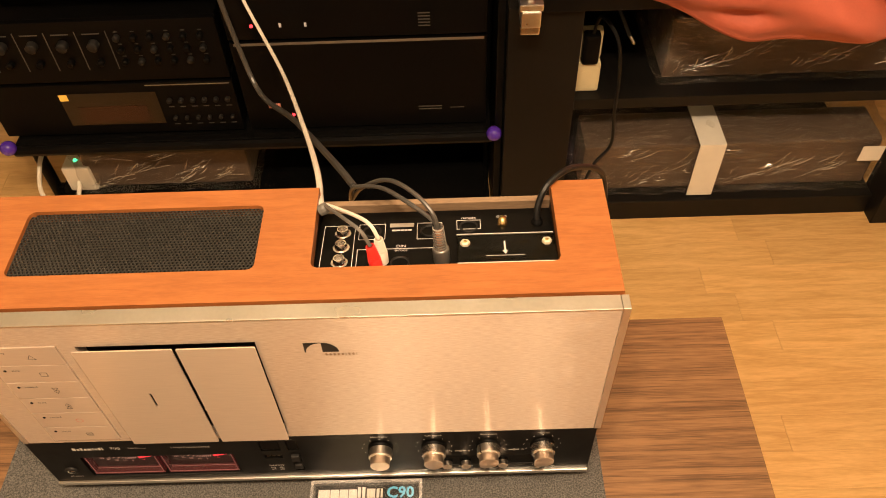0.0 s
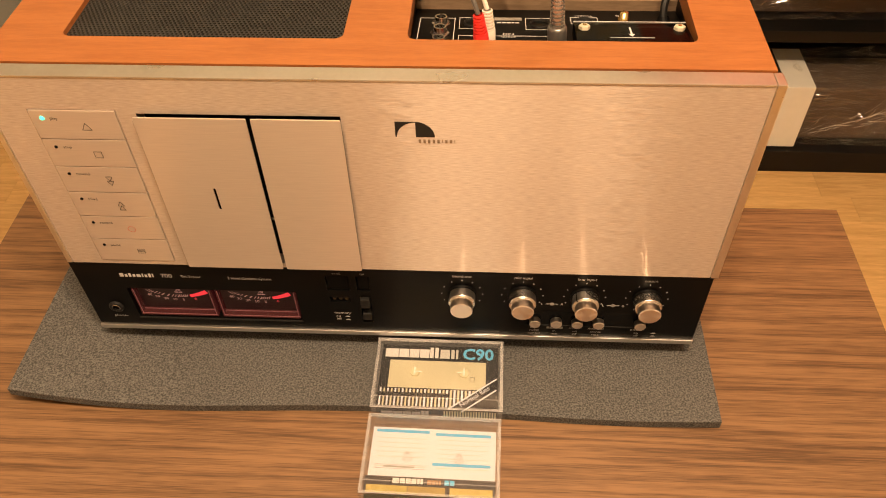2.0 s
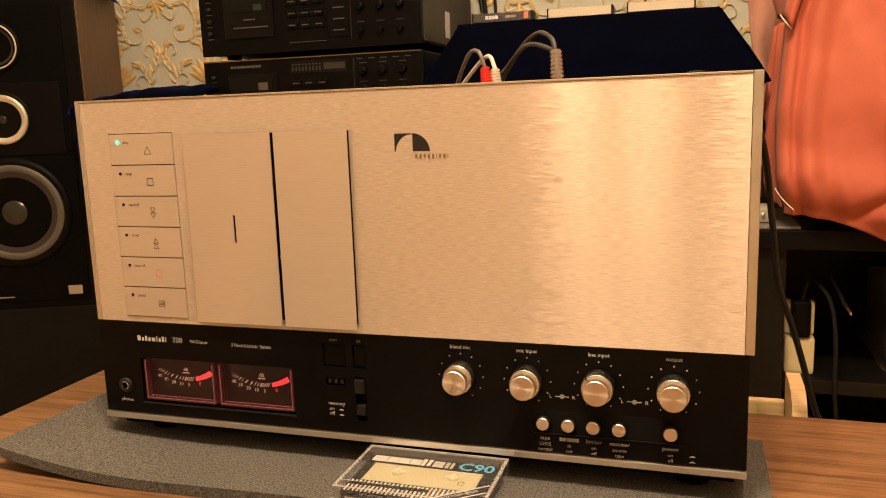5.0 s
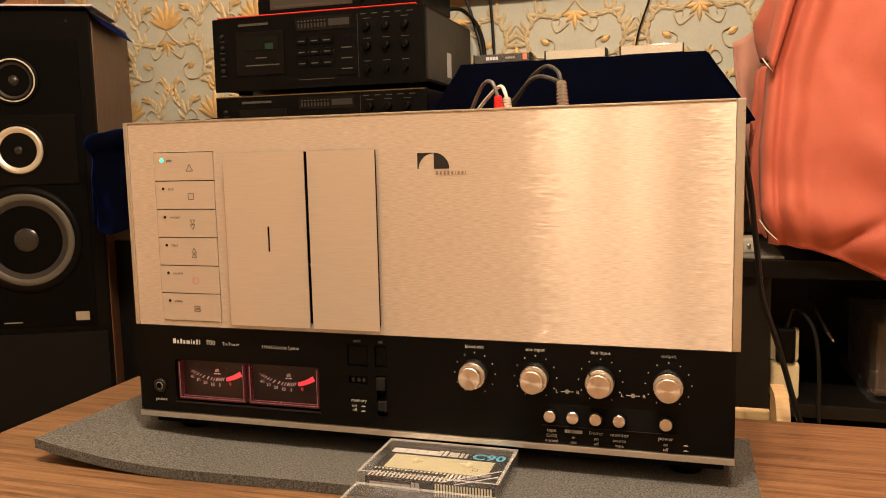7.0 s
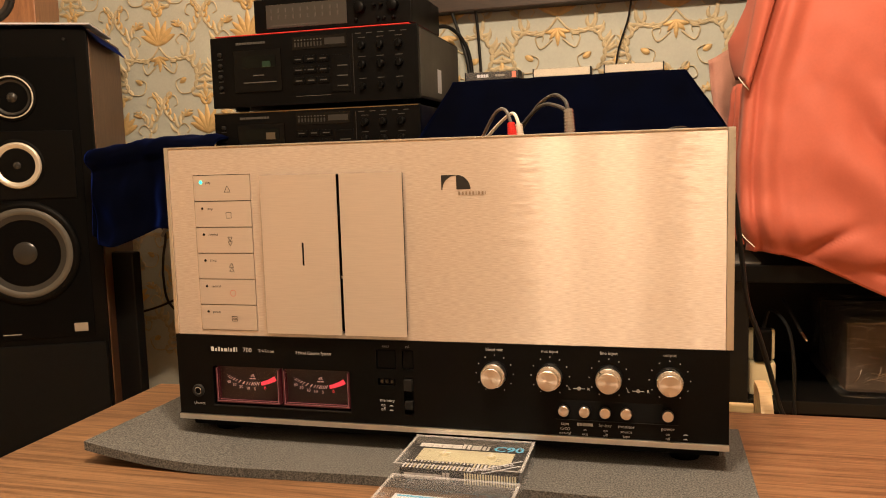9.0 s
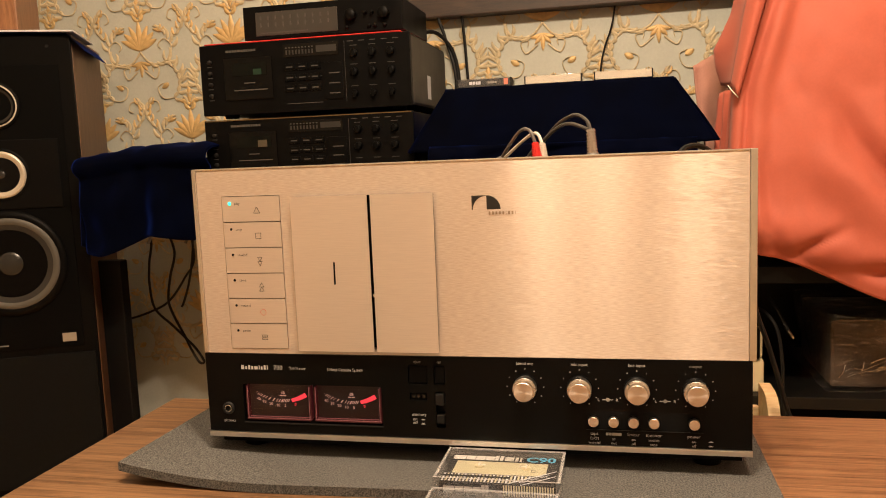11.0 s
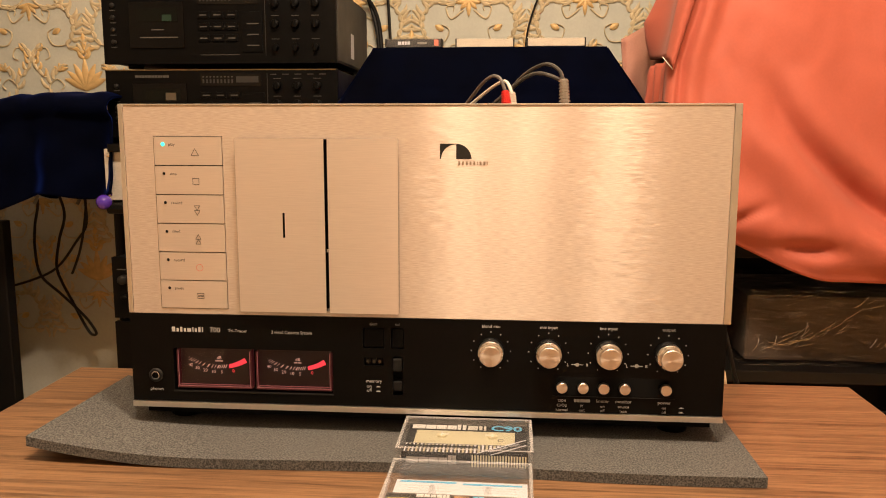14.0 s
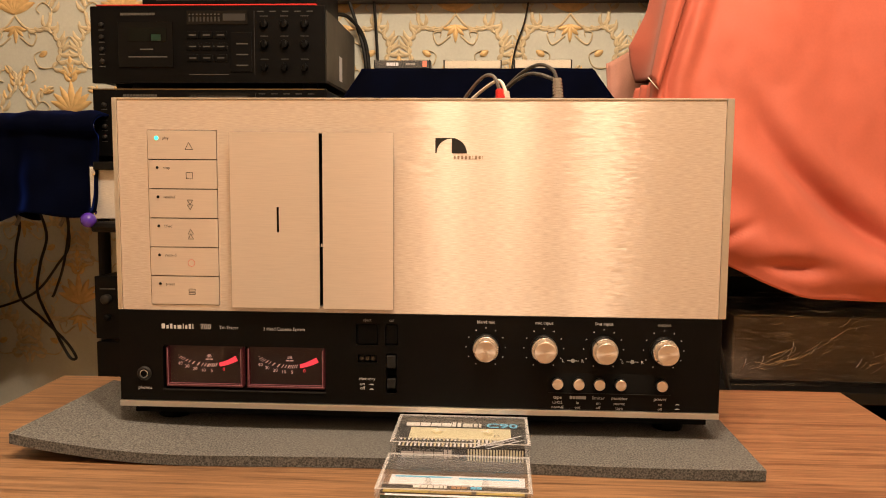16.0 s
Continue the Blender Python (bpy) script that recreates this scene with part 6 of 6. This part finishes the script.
def tape_box(x0, x1, y, z, label, dark):
    t = thing("cassette_box", ((x0 + x1) / 2, y + 0.035, z), label, "cassette box", "cassettes on the velvet")
    b = part("inlay", box(x0 + 0.0015, x1 - 0.0015, y + 0.0012, y + 0.068, z + 0.0012, z + 0.0150), plain("dark_tape_card", (0.03, 0.03, 0.034), 0.5) if dark else plain("cream_tape_card", (0.62, 0.56, 0.46), 0.6, 0, 0.06, 60), t)
    c = part("clear_box", box(x0, x1, y, y + 0.0695, z, z + 0.0165, 0.0005), CLEAR, t)
    c.visible_shadow = False
    for ex in (x0 + 0.0006, x1 - 0.0006):
        part("dark_end", box(ex - 0.0012, ex + 0.0012, y - 0.0006, y + 0.03, z + 0.0005, z + 0.016), DARKGREY, t)
    if dark:
        bars([0.006, 0.005, 0.004, 0.005], 0.006, ((x0 + x1) / 2 - 0.018, y - 0.0002, z + 0.005), PAPER, t, 0.15)
        bars([0.004, 0.004, 0.004, 0.004], 0.004, ((x0 + x1) / 2 + 0.016, y - 0.0002, z + 0.006), GREY_INK, t, 0.15)
        part("red_corner", box(x1 - 0.014, x1 - 0.006, y - 0.0004, y, z + 0.003, z + 0.014), RED_INK, t)
    return t


tape_box(-0.156, -0.050, 0.852, 0.8795, "dark cassette box with pale print, on the velvet", True)
tape_box(-0.024, 0.085, 0.856, 0.8795, "cassette box with a blank cream spine, on the velvet", False)
tape_box(0.109, 0.217, 0.858, 0.8805, "cassette box with a blank cream spine, on the velvet", False)

# wall shelf and wires
shelf_t = thing("wall_shelf", (0.2, 1.08, 1.06), "dark brown wooden shelf fixed to the wall", "shelf")
part("board", box(-0.345, 1.3, 1.175, WALL_Y - 0.001, 1.074, 1.20, 0.003), timber("dark_stained_wood", (0.022, 0.012, 0.008), (0.045, 0.024, 0.014), (1, 9, 9), 1.2, 0.5), shelf_t)
wires = thing("wall_wires", (-0.23, 1.18, 1.0), "thin black wires hanging down the wall", "wires")
part("wire", tube([(-0.262, 1.185, 1.075), (-0.245, 1.19, 1.02), (-0.225, 1.19, 0.94), (-0.222, 1.19, 0.80)], 0.0040), BLACK_CABLE, wires)
part("wire", tube([(-0.205, 1.19, 1.075), (-0.200, 1.195, 1.0), (-0.190, 1.195, 0.80)], 0.0035), BLACK_CABLE, wires)
part("wire", tube([(-0.300, 1.12, 1.03), (-0.26, 1.17, 1.035), (-0.222, 1.19, 0.97), (-0.212, 1.19, 0.80)], 0.0045), BLACK_CABLE, wires)
part("wire", tube([(0.150, 1.205, 1.075), (0.142, 1.205, 1.03), (0.118, 1.205, 0.95), (0.108, 1.205, 0.82)], 0.0022), BLACK_CABLE, wires)

# ---- loudspeaker ----
SPK = pose(-1.04, 0.890, 0, 0, 0, 25)
spk = thing("floor_loudspeaker", label="tall black three-way loudspeaker with walnut sides", category="loudspeaker", m=SPK)
SW, DX = 0.355, -0.168
part("cabinet", box(-SW, 0.0, 0.012, 0.33, 0.0, 1.052, 0.003), SPEAKER_WOOD, spk, "walnut vinyl cabinet")
part("front_frame", box(-SW + 0.001, -0.001, 0.0, 0.0115, 0.001, 1.050, 0.003), plain("black_baffle", (0.0035, 0.0033, 0.0031), 0.45, 0, 0.15, 80, 0.05, spec=0.06), spk)
part("baffle", box(-SW + 0.030, -0.030, -0.003, -0.0005, 0.345, 0.985, 0.001), plain("matt_black_baffle", (0.0022, 0.0022, 0.0022), 0.6, 0, 0.15, 80, 0.05, spec=0.05), spk)
part("lower_cover", box(-SW + 0.006, -0.006, -0.012, -0.0005, 0.02, 0.330, 0.003), plain("black_speaker_cloth", (0.0035, 0.0035, 0.0035), 0.9, 0, 0.3, 700, 0.4, spec=0.2), spk)


def driver(z, r, ring, kind_of):
    c = (DX, -0.003, z)
    d = part(kind_of, lathe([(r * 1.16, 0.0), (r * 1.16, 0.003), (r * 1.02, 0.004), (r, 0.003)], c, seg=40), BLACK, spk, "", True)
    part("surround", lathe([(r, 0.003), (r * 0.97, 0.006), (r * 0.90, 0.006), (r * 0.86, 0.003)], c, seg=40), ring, d, "", True)
    part("cone", lathe([(r * 0.86, 0.003), (r * 0.34, -0.010), (r * 0.33, -0.010)], c, seg=40), CONE, d, "", True)
    part("dust_cap", lathe([(r * 0.34, -0.010), (r * 0.30, -0.002), (r * 0.18, 0.003), (0, 0.005)], c, seg=28), plain("glossy_dust_cap", (0.02, 0.02, 0.02), 0.25), d, "", True)
    return d


driver(0.545, 0.104, plain("grey_rubber_surround", (0.09, 0.085, 0.075), 0.5), "woofer")
mid = driver(0.745, 0.052, CONE_RIM, "midrange")
part("horn_ring", lathe([(0.0525, 0.0035), (0.0510, 0.0075), (0.0460, 0.0075), (0.0350, 0.0010), (0.0345, 0.0)], (DX, -0.003, 0.745), seg=40), plain("silver_horn_ring", (0.66, 0.62, 0.54), 0.35, 0.5), mid, "", True)
tw = driver(0.897, 0.046, BLACK, "tweeter")
part("tweeter_ring", lathe([(0.046, 0.004), (0.0475, 0.006), (0.0440, 0.006), (0.0430, 0.004)], (DX, -0.003, 0.897), seg=40), CONE_RIM, tw, "", True)
part("midrange_plate", box(-SW + 0.055, -0.045, -0.0062, -0.0032, 0.668, 0.822, 0.002), BLACK, spk)
part("badge", box(-0.075, -0.045, -0.0045, -0.003, 0.357, 0.377, 0.0005), plain("silver_badge", (0.42, 0.40, 0.37), 0.35, 0.5), spk)
for k, (a, b) in enumerate(((-0.33, -0.26), (-0.33, -0.275), (-0.23, -0.19))):
    part("printed_bar", box(a, b, -0.0036, -0.003, 0.356 + 0.006 * (k % 2), 0.3585 + 0.006 * (k % 2)), GREY_INK, spk)
part("screw", lathe([(0.004, 0), (0.003, 0.002), (0, 0.002)], (-0.05, 0, 1.025), seg=10), DARKGREY, spk)
doily = thing("speaker_top_cloth", label="white card and blue cloth lying on the loudspeaker", category="cloth", m=SPK)
part("card", box(-SW - 0.01, 0.010, -0.015, 0.20, 1.0545, 1.0585, 0.0008), PAPER, doily)
drape("cloth", lambda u, v: Vector((-SW - 0.012 + (SW + 0.035) * u, -0.012 + 0.30 * v, 1.0530 - 0.035 * max(0, (u - 0.93) / 0.07) + 0.001 * math.sin(20 * u))), 40, 8, VELVET, doily, 0.0012)
mini = thing("bookshelf_speaker", label="small oak-veneered bookshelf loudspeaker on the large one", category="loudspeaker", m=SPK)
part("cabinet", box(-0.335, -0.105, 0.004, 0.19, 1.060, 1.36, 0.003), SMALL_WOOD, mini)
part("driver_ring", lathe([(0.060, 0.0), (0.060, 0.004), (0.052, 0.007), (0.048, 0.003)], (-0.205, 0.004, 1.118), seg=32), DARKGREY, mini, "", True)
part("driver_cone", lathe([(0.049, 0.003), (0.02, -0.006), (0.012, 0.004), (0, 0.006)], (-0.205, 0.004, 1.118), seg=32), CONE, mini, "", True)

# ---- black side table with parcels ----
side = thing("black_side_table", (0.65, 0.95, 0), "black wooden side table with a lower shelf", "table")
BB = plain("black_stained_wood", (0.0075, 0.0068, 0.006), 0.45, 0.0, 0.2, 60, 0.05, spec=0.2)
part("tabletop", box(0.262, 1.16, 0.745, 1.20, 0.505, 0.535, 0.002), plain("black_lacquer", (0.004, 0.004, 0.004), 0.35, 0.0, 0.2, 60, 0.04, spec=0.12), side)
part("shelf", box(0.359, 1.05, 0.80, 1.18, 0.262, 0.285, 0.002), BB, side)
part("bottom_shelf", box(0.359, 0.984, 0.762, 1.18, 0.0, 0.050, 0.002), BB, side)
# left leg widened into a board, to black out the gap beside the rack
part("end_board", box(0.2365, 0.358, 0.760, 1.19, 0.0, 0.5045, 0.002), BB, side)
part("leg", box(0.985, 1.06, 0.730, 0.80, 0.0, 0.5045, 0.002), BB, side)
part("back_board", box(0.2, 1.10, 1.192, 1.204, 0.0, 0.5045, 0.002), BB, side)
part("leg", box(0.985, 1.06, 1.12, 1.18, 0.0, 0.5045, 0.002), BB, side)
wrapped("wrapped_parcel", 0.520, 1.04, 0.835, 1.10, 0.286, 0.428, "brown carton in crumpled cling film on the shelf", None, 1.3)
wrapped("wrapped_parcel", 0.385, 0.983, 0.782, 0.905, 0.051, 0.183, "brown carton in cling film with white tape round it", 0.612, 8.8)
# short patch of white tape near the carton's right end
end_tape = thing("end_tape_patch", (0.945, 0.775, 0.16), "patch of white tape on the end of the wrapped carton", "label")
part("label", box(0.925, 0.968, 0.7735, 0.7745, 0.135, 0.172, 0.0003), MASK_TAPE, end_tape)
strip = thing("power_strip", (0.397, 0.84, 0.2855), "yellowed white power strip standing on end", "power strip")
YELLOWED = plain("yellowed_plastic", (0.70, 0.62, 0.40), 0.45, 0, 0.08, 40, 0.02)
part("body", box(0.366, 0.412, 0.822, 0.858, 0.2855, 0.348, 0.006), YELLOWED, strip)
part("upper_end", box(0.366, 0.412, 0.838, 0.858, 0.3482, 0.405, 0.005), YELLOWED, strip)
part("socket", lathe([(0.017, 0.0), (0.016, -0.006), (0, -0.006)], (0.389, 0.8215, 0.316), seg=20), YELLOWED, strip)
part("black_plug", box(0.374, 0.404, 0.815, 0.8378, 0.3490, 0.410, 0.006), BLACK, strip)
part("cord", tube([(0.390, 0.825, 0.408), (0.400, 0.82, 0.445), (0.425, 0.790, 0.42), (0.434, 0.775, 0.36), (0.435, 0.77, 0.28), (0.44, 0.772, 0.20), (0.41, 0.76, 0.16), (0.385, 0.74, 0.10)], 0.0032), BLACK_CABLE, strip)
loose = thing("loose_plug_lead", (0.45, 0.81, 0.40), "loose black lead with a bright metal plug", "cable")
part("lead", tube([(0.425, 0.85, 0.46), (0.435, 0.83, 0.44), (0.452, 0.82, 0.405)], 0.0035), BLACK_CABLE, loose)
part("plug_tip", lathe([(0.0035, 0), (0.0032, 0.014), (0.001, 0.018)], (0.452, 0.82, 0.405), (0.5, -0.2, -0.8), 10), CHROME, loose)
sheet = thing("grey_board", (0.32, 0.85, 0.5355), "thin grey board lying on the side table", "board")
part("panel", box(0.285, 0.375, 0.752, 0.98, 0.5354, 0.5400, 0.001), plain("grey_board_paint", (0.17, 0.165, 0.155), 0.45, 0, 0.12, 40, 0.03), sheet)
clip = thing("grey_mains_block", (0.315, 0.80, 0.5402), "grey plastic mains block on the side table", "mains block")
part("body", box(0.290, 0.336, 0.785, 0.835, 0.5402, 0.566, 0.006), plain("grey_block_plastic", (0.36, 0.35, 0.31), 0.5, 0, 0.1, 50), clip)
for cx in (0.300, 0.312, 0.324):
    part("terminal", lathe([(0.0035, 0), (0.0032, 0.004), (0.0015, 0.005), (0, 0.005)], (cx, 0.7850, 0.5535), seg=12), CHROME, clip)
clamp = thing("metal_clamp", (0.265, 0.735, 0.52), "bright metal clamp gripping the edge of the side table", "clamp")
part("upper_jaw", box(0.247, 0.283, 0.702, 0.775, 0.5354, 0.5470, 0.002), ALU_EDGE, clamp)
part("spine", box(0.250, 0.280, 0.700, 0.7445, 0.5080, 0.5352, 0.002), ALU_EDGE, clamp)
part("lower_jaw", box(0.250, 0.280, 0.706, 0.7440, 0.4920, 0.5078, 0.002), CHROME, clamp)
part("screw", lathe([(0.006, 0.0), (0.006, 0.010), (0.004, 0.012), (0, 0.012)], (0.265, 0.725, 0.547), (0, 0, 1), 16), CHROME, clamp)

# ---- orange cloth ----
def hem(x):
    k = min(1, max(0, (x - 0.36) / 0.27))
    return 0.558 - 0.082 * (3 * k * k - 2 * k ** 3) - 0.004 * math.sin(11 * x)


def cloth_edge(z):
    """Where the front fall ends beside the deck, at the height z."""
    return float(np.interp(z, (0.55, 0.60, 0.70, 0.83, 0.985, 1.32), (0.352, 0.336, 0.334, 0.344, 0.386, 0.455)))


def orange_front(u, v):
    z1 = 1.32
    e = cloth_edge(z1 - 0.78 * v)
    x = e + (1.232 - e) * u
    z = z1 + (hem(x) - z1) * v
    fold = 0.010 * math.sin(11 * u + 1.6 * math.sin(2.2 * v)) * (0.5 + 0.5 * v) + 0.004 * math.sin(29 * u - 3.0 * v)
    drop = max(0.0, 0.83 - z)
    line = (x - 0.505 - 0.15 * drop - 2.76 * drop * drop) / (1 + 3 * drop)
    diag = (0.024 * math.exp(-((line + 0.004) / 0.020) ** 2) - 0.016 * math.exp(-((line - 0.040) / 0.030) ** 2) - 0.020 * math.exp(-((line + 0.050) / 0.035) ** 2)) * min(1, drop / 0.14)
    diag += 0.030 * math.exp(-((x - 0.580 + 0.5 * (z - 0.53)) / 0.045) ** 2 - ((z - 0.530) / 0.016) ** 2)
    diag += 0.016 * math.exp(-((x - 0.47) / 0.035) ** 2 - ((z - 0.580 - 0.5 * (x - 0.47)) / 0.012) ** 2)
    q = x - e
    edge = (0.006 + 0.014 * v) * math.exp(-((q - 0.022) / 0.009) ** 2) - 0.004 * math.exp(-((q - 0.040) / 0.014) ** 2) + 0.010 * math.exp(-((q - 0.062) / 0.016) ** 2) * v + 0.030 * math.exp(-(q / 0.007) ** 2)
    crease = 0.012 * noise.noise(Vector((x * 8, z * 5, 4))) - 0.007 * abs(noise.noise(Vector((x * 13 + 5 * z, z * 6, 9)))) + 0.002 * noise.noise(Vector((x * 34, z * 22, 2)))
    roll = -0.016 * math.exp(-((v - 0.93) / 0.05) ** 2) + 0.014 * math.exp(-((v - 1.0) / 0.03) ** 2)
    return Vector((x, 0.728 - 0.028 * v + fold + diag + edge + crease + roll, z))


spread = thing("orange_dust_cloth", (0.78, 0.95, 0.54), "orange cotton cloth draped over a tall thing on the side table", "cloth")
drape("front_fall", orange_front, 170, 150, ORANGE, spread, 0.002)


def orange_side(u, v):
    """The fall beside the deck, below the flap."""
    z = 0.845 - 0.275 * v
    w = 0.012 * math.sin(17 * u + 2 * v) + 0.008 * noise.noise(Vector((u * 8, v * 6, 5)))
    return Vector((cloth_edge(z) + 0.001 + w * u, 0.735 + 0.13 * u, z))


def front_pleat(u, v):
    """A narrow pleat in front of the cloth's edge, that ends in a white hem."""
    z = 1.32 - (0.472 + 0.022 * u) * v
    a, b = float(np.interp(z, (0.83, 0.985, 1.32), (0.334, 0.361, 0.425))), cloth_edge(z) + 0.004
    return Vector((a + (b - a) * u, 0.706 + 0.020 * (1 - u) ** 2 - 0.010 * math.sin(3.14 * u), z))


def side_flap(u, v):
    """The fold behind the pleat, that runs back to a free edge."""
    z = 1.32 - (0.470 - 0.02 * u) * v
    a = float(np.interp(z, (0.83, 0.985, 1.32), (0.336, 0.363, 0.427)))
    f = float(np.interp(z, (0.84, 0.856, 0.894, 0.929, 0.949, 0.993, 1.32), (0.330, 0.321, 0.3075, 0.3025, 0.313, 0.334, 0.40)))
    g = 0.062 + (f - 0.062) * 1.089
    xs, ys = (a, a + 0.012, g, g + 0.14), (0.728, 0.840, 0.930, 1.0)
    x = y = 0.0
    for d in (-0.06, -0.03, 0.0, 0.03, 0.06):
        x += float(np.interp(u + d, (0, 0.3, 0.55, 1), xs)) / 5
        y += float(np.interp(u + d, (0, 0.3, 0.55, 1), ys)) / 5
    return Vector((x, y + 0.004 * noise.noise(Vector((u * 6, v * 9, 5))), z))


REVERSE = plain("pale_cloth_reverse", (0.52, 0.27, 0.21), 0.8, 0.0, 0.08, 260, 0.1)


def turned_corner(u, v):
    """The cloth's back, turned out beside the front fall."""
    x = 0.300 + 0.105 * u + 0.045 * v * (1 - u) + 0.020 * max(0, 0.25 - v) * (1 - u)
    z = 0.912 - 0.25 * v + 0.050 * u * (1 - v)
    return Vector((x, 1.030 - 0.03 * u + 0.020 * math.sin(7 * u + 2 * v) + 0.006 * noise.noise(Vector((u * 5, v * 5, 3))), z))


drape("turned_corner", turned_corner, 20, 24, REVERSE, spread, 0.002, "pale pink reverse of the cloth")
HEM = plain("white_hem_thread", (0.72, 0.66, 0.58), 0.8)
part("hem", tube([(0.3335, 0.7255, 0.848), (0.338, 0.711, 0.838), (0.3475, 0.706, 0.826)], 0.0010), HEM, spread)
part("hem", tube([(0.335, 0.733, 0.600), (0.345, 0.722, 0.585), (0.360, 0.712, 0.570)], 0.0009), HEM, spread)
drape("side_fall", orange_side, 30, 40, ORANGE, spread, 0.0008)
drape("front_pleat", front_pleat, 12, 60, ORANGE, spread, 0.0008)
drape("side_flap", side_flap, 45, 60, ORANGE, spread, 0.0006)
drape("top_sheet", lambda u, v: Vector((0.395 + 0.80 * u, 0.728 + 0.41 * v, 1.325 + 0.004 * math.sin(9 * u) * math.sin(7 * v))), 24, 12, ORANGE, spread, 0.002)
part("hidden_block", box(0.42, 1.10, 0.84, 1.12, 0.537, 1.29), plain("hidden_board", (0.006, 0.006, 0.006), 0.8, spec=0.2), spread)

# ---- floor boards ----
board = bmesh.new()
box(0, 0.3996, 0, 0.0648, -0.0075, 0.0, 0, board)
board_mesh = bpy.data.meshes.new("board")
board.to_mesh(board_mesh)
board.free()
board_mesh.materials.append(FLOOR_WOOD)
count = 0
for r in range(-6, 18):
    y = -0.15 + 0.065 * r
    if y + 0.065 > WALL_Y:
        break
    off = (r * 0.147 + (0.2 if r % 3 == 1 else 0)) % 0.4
    for c in range(-5, 5):
        x = -0.2 + 0.4 * c + off
        if count < 300 and -2.1 < x < 1.75:
            ob = new("board", board_mesh)
            ob.location = (x, y, 0)
            ob.parent = floor
            count += 1
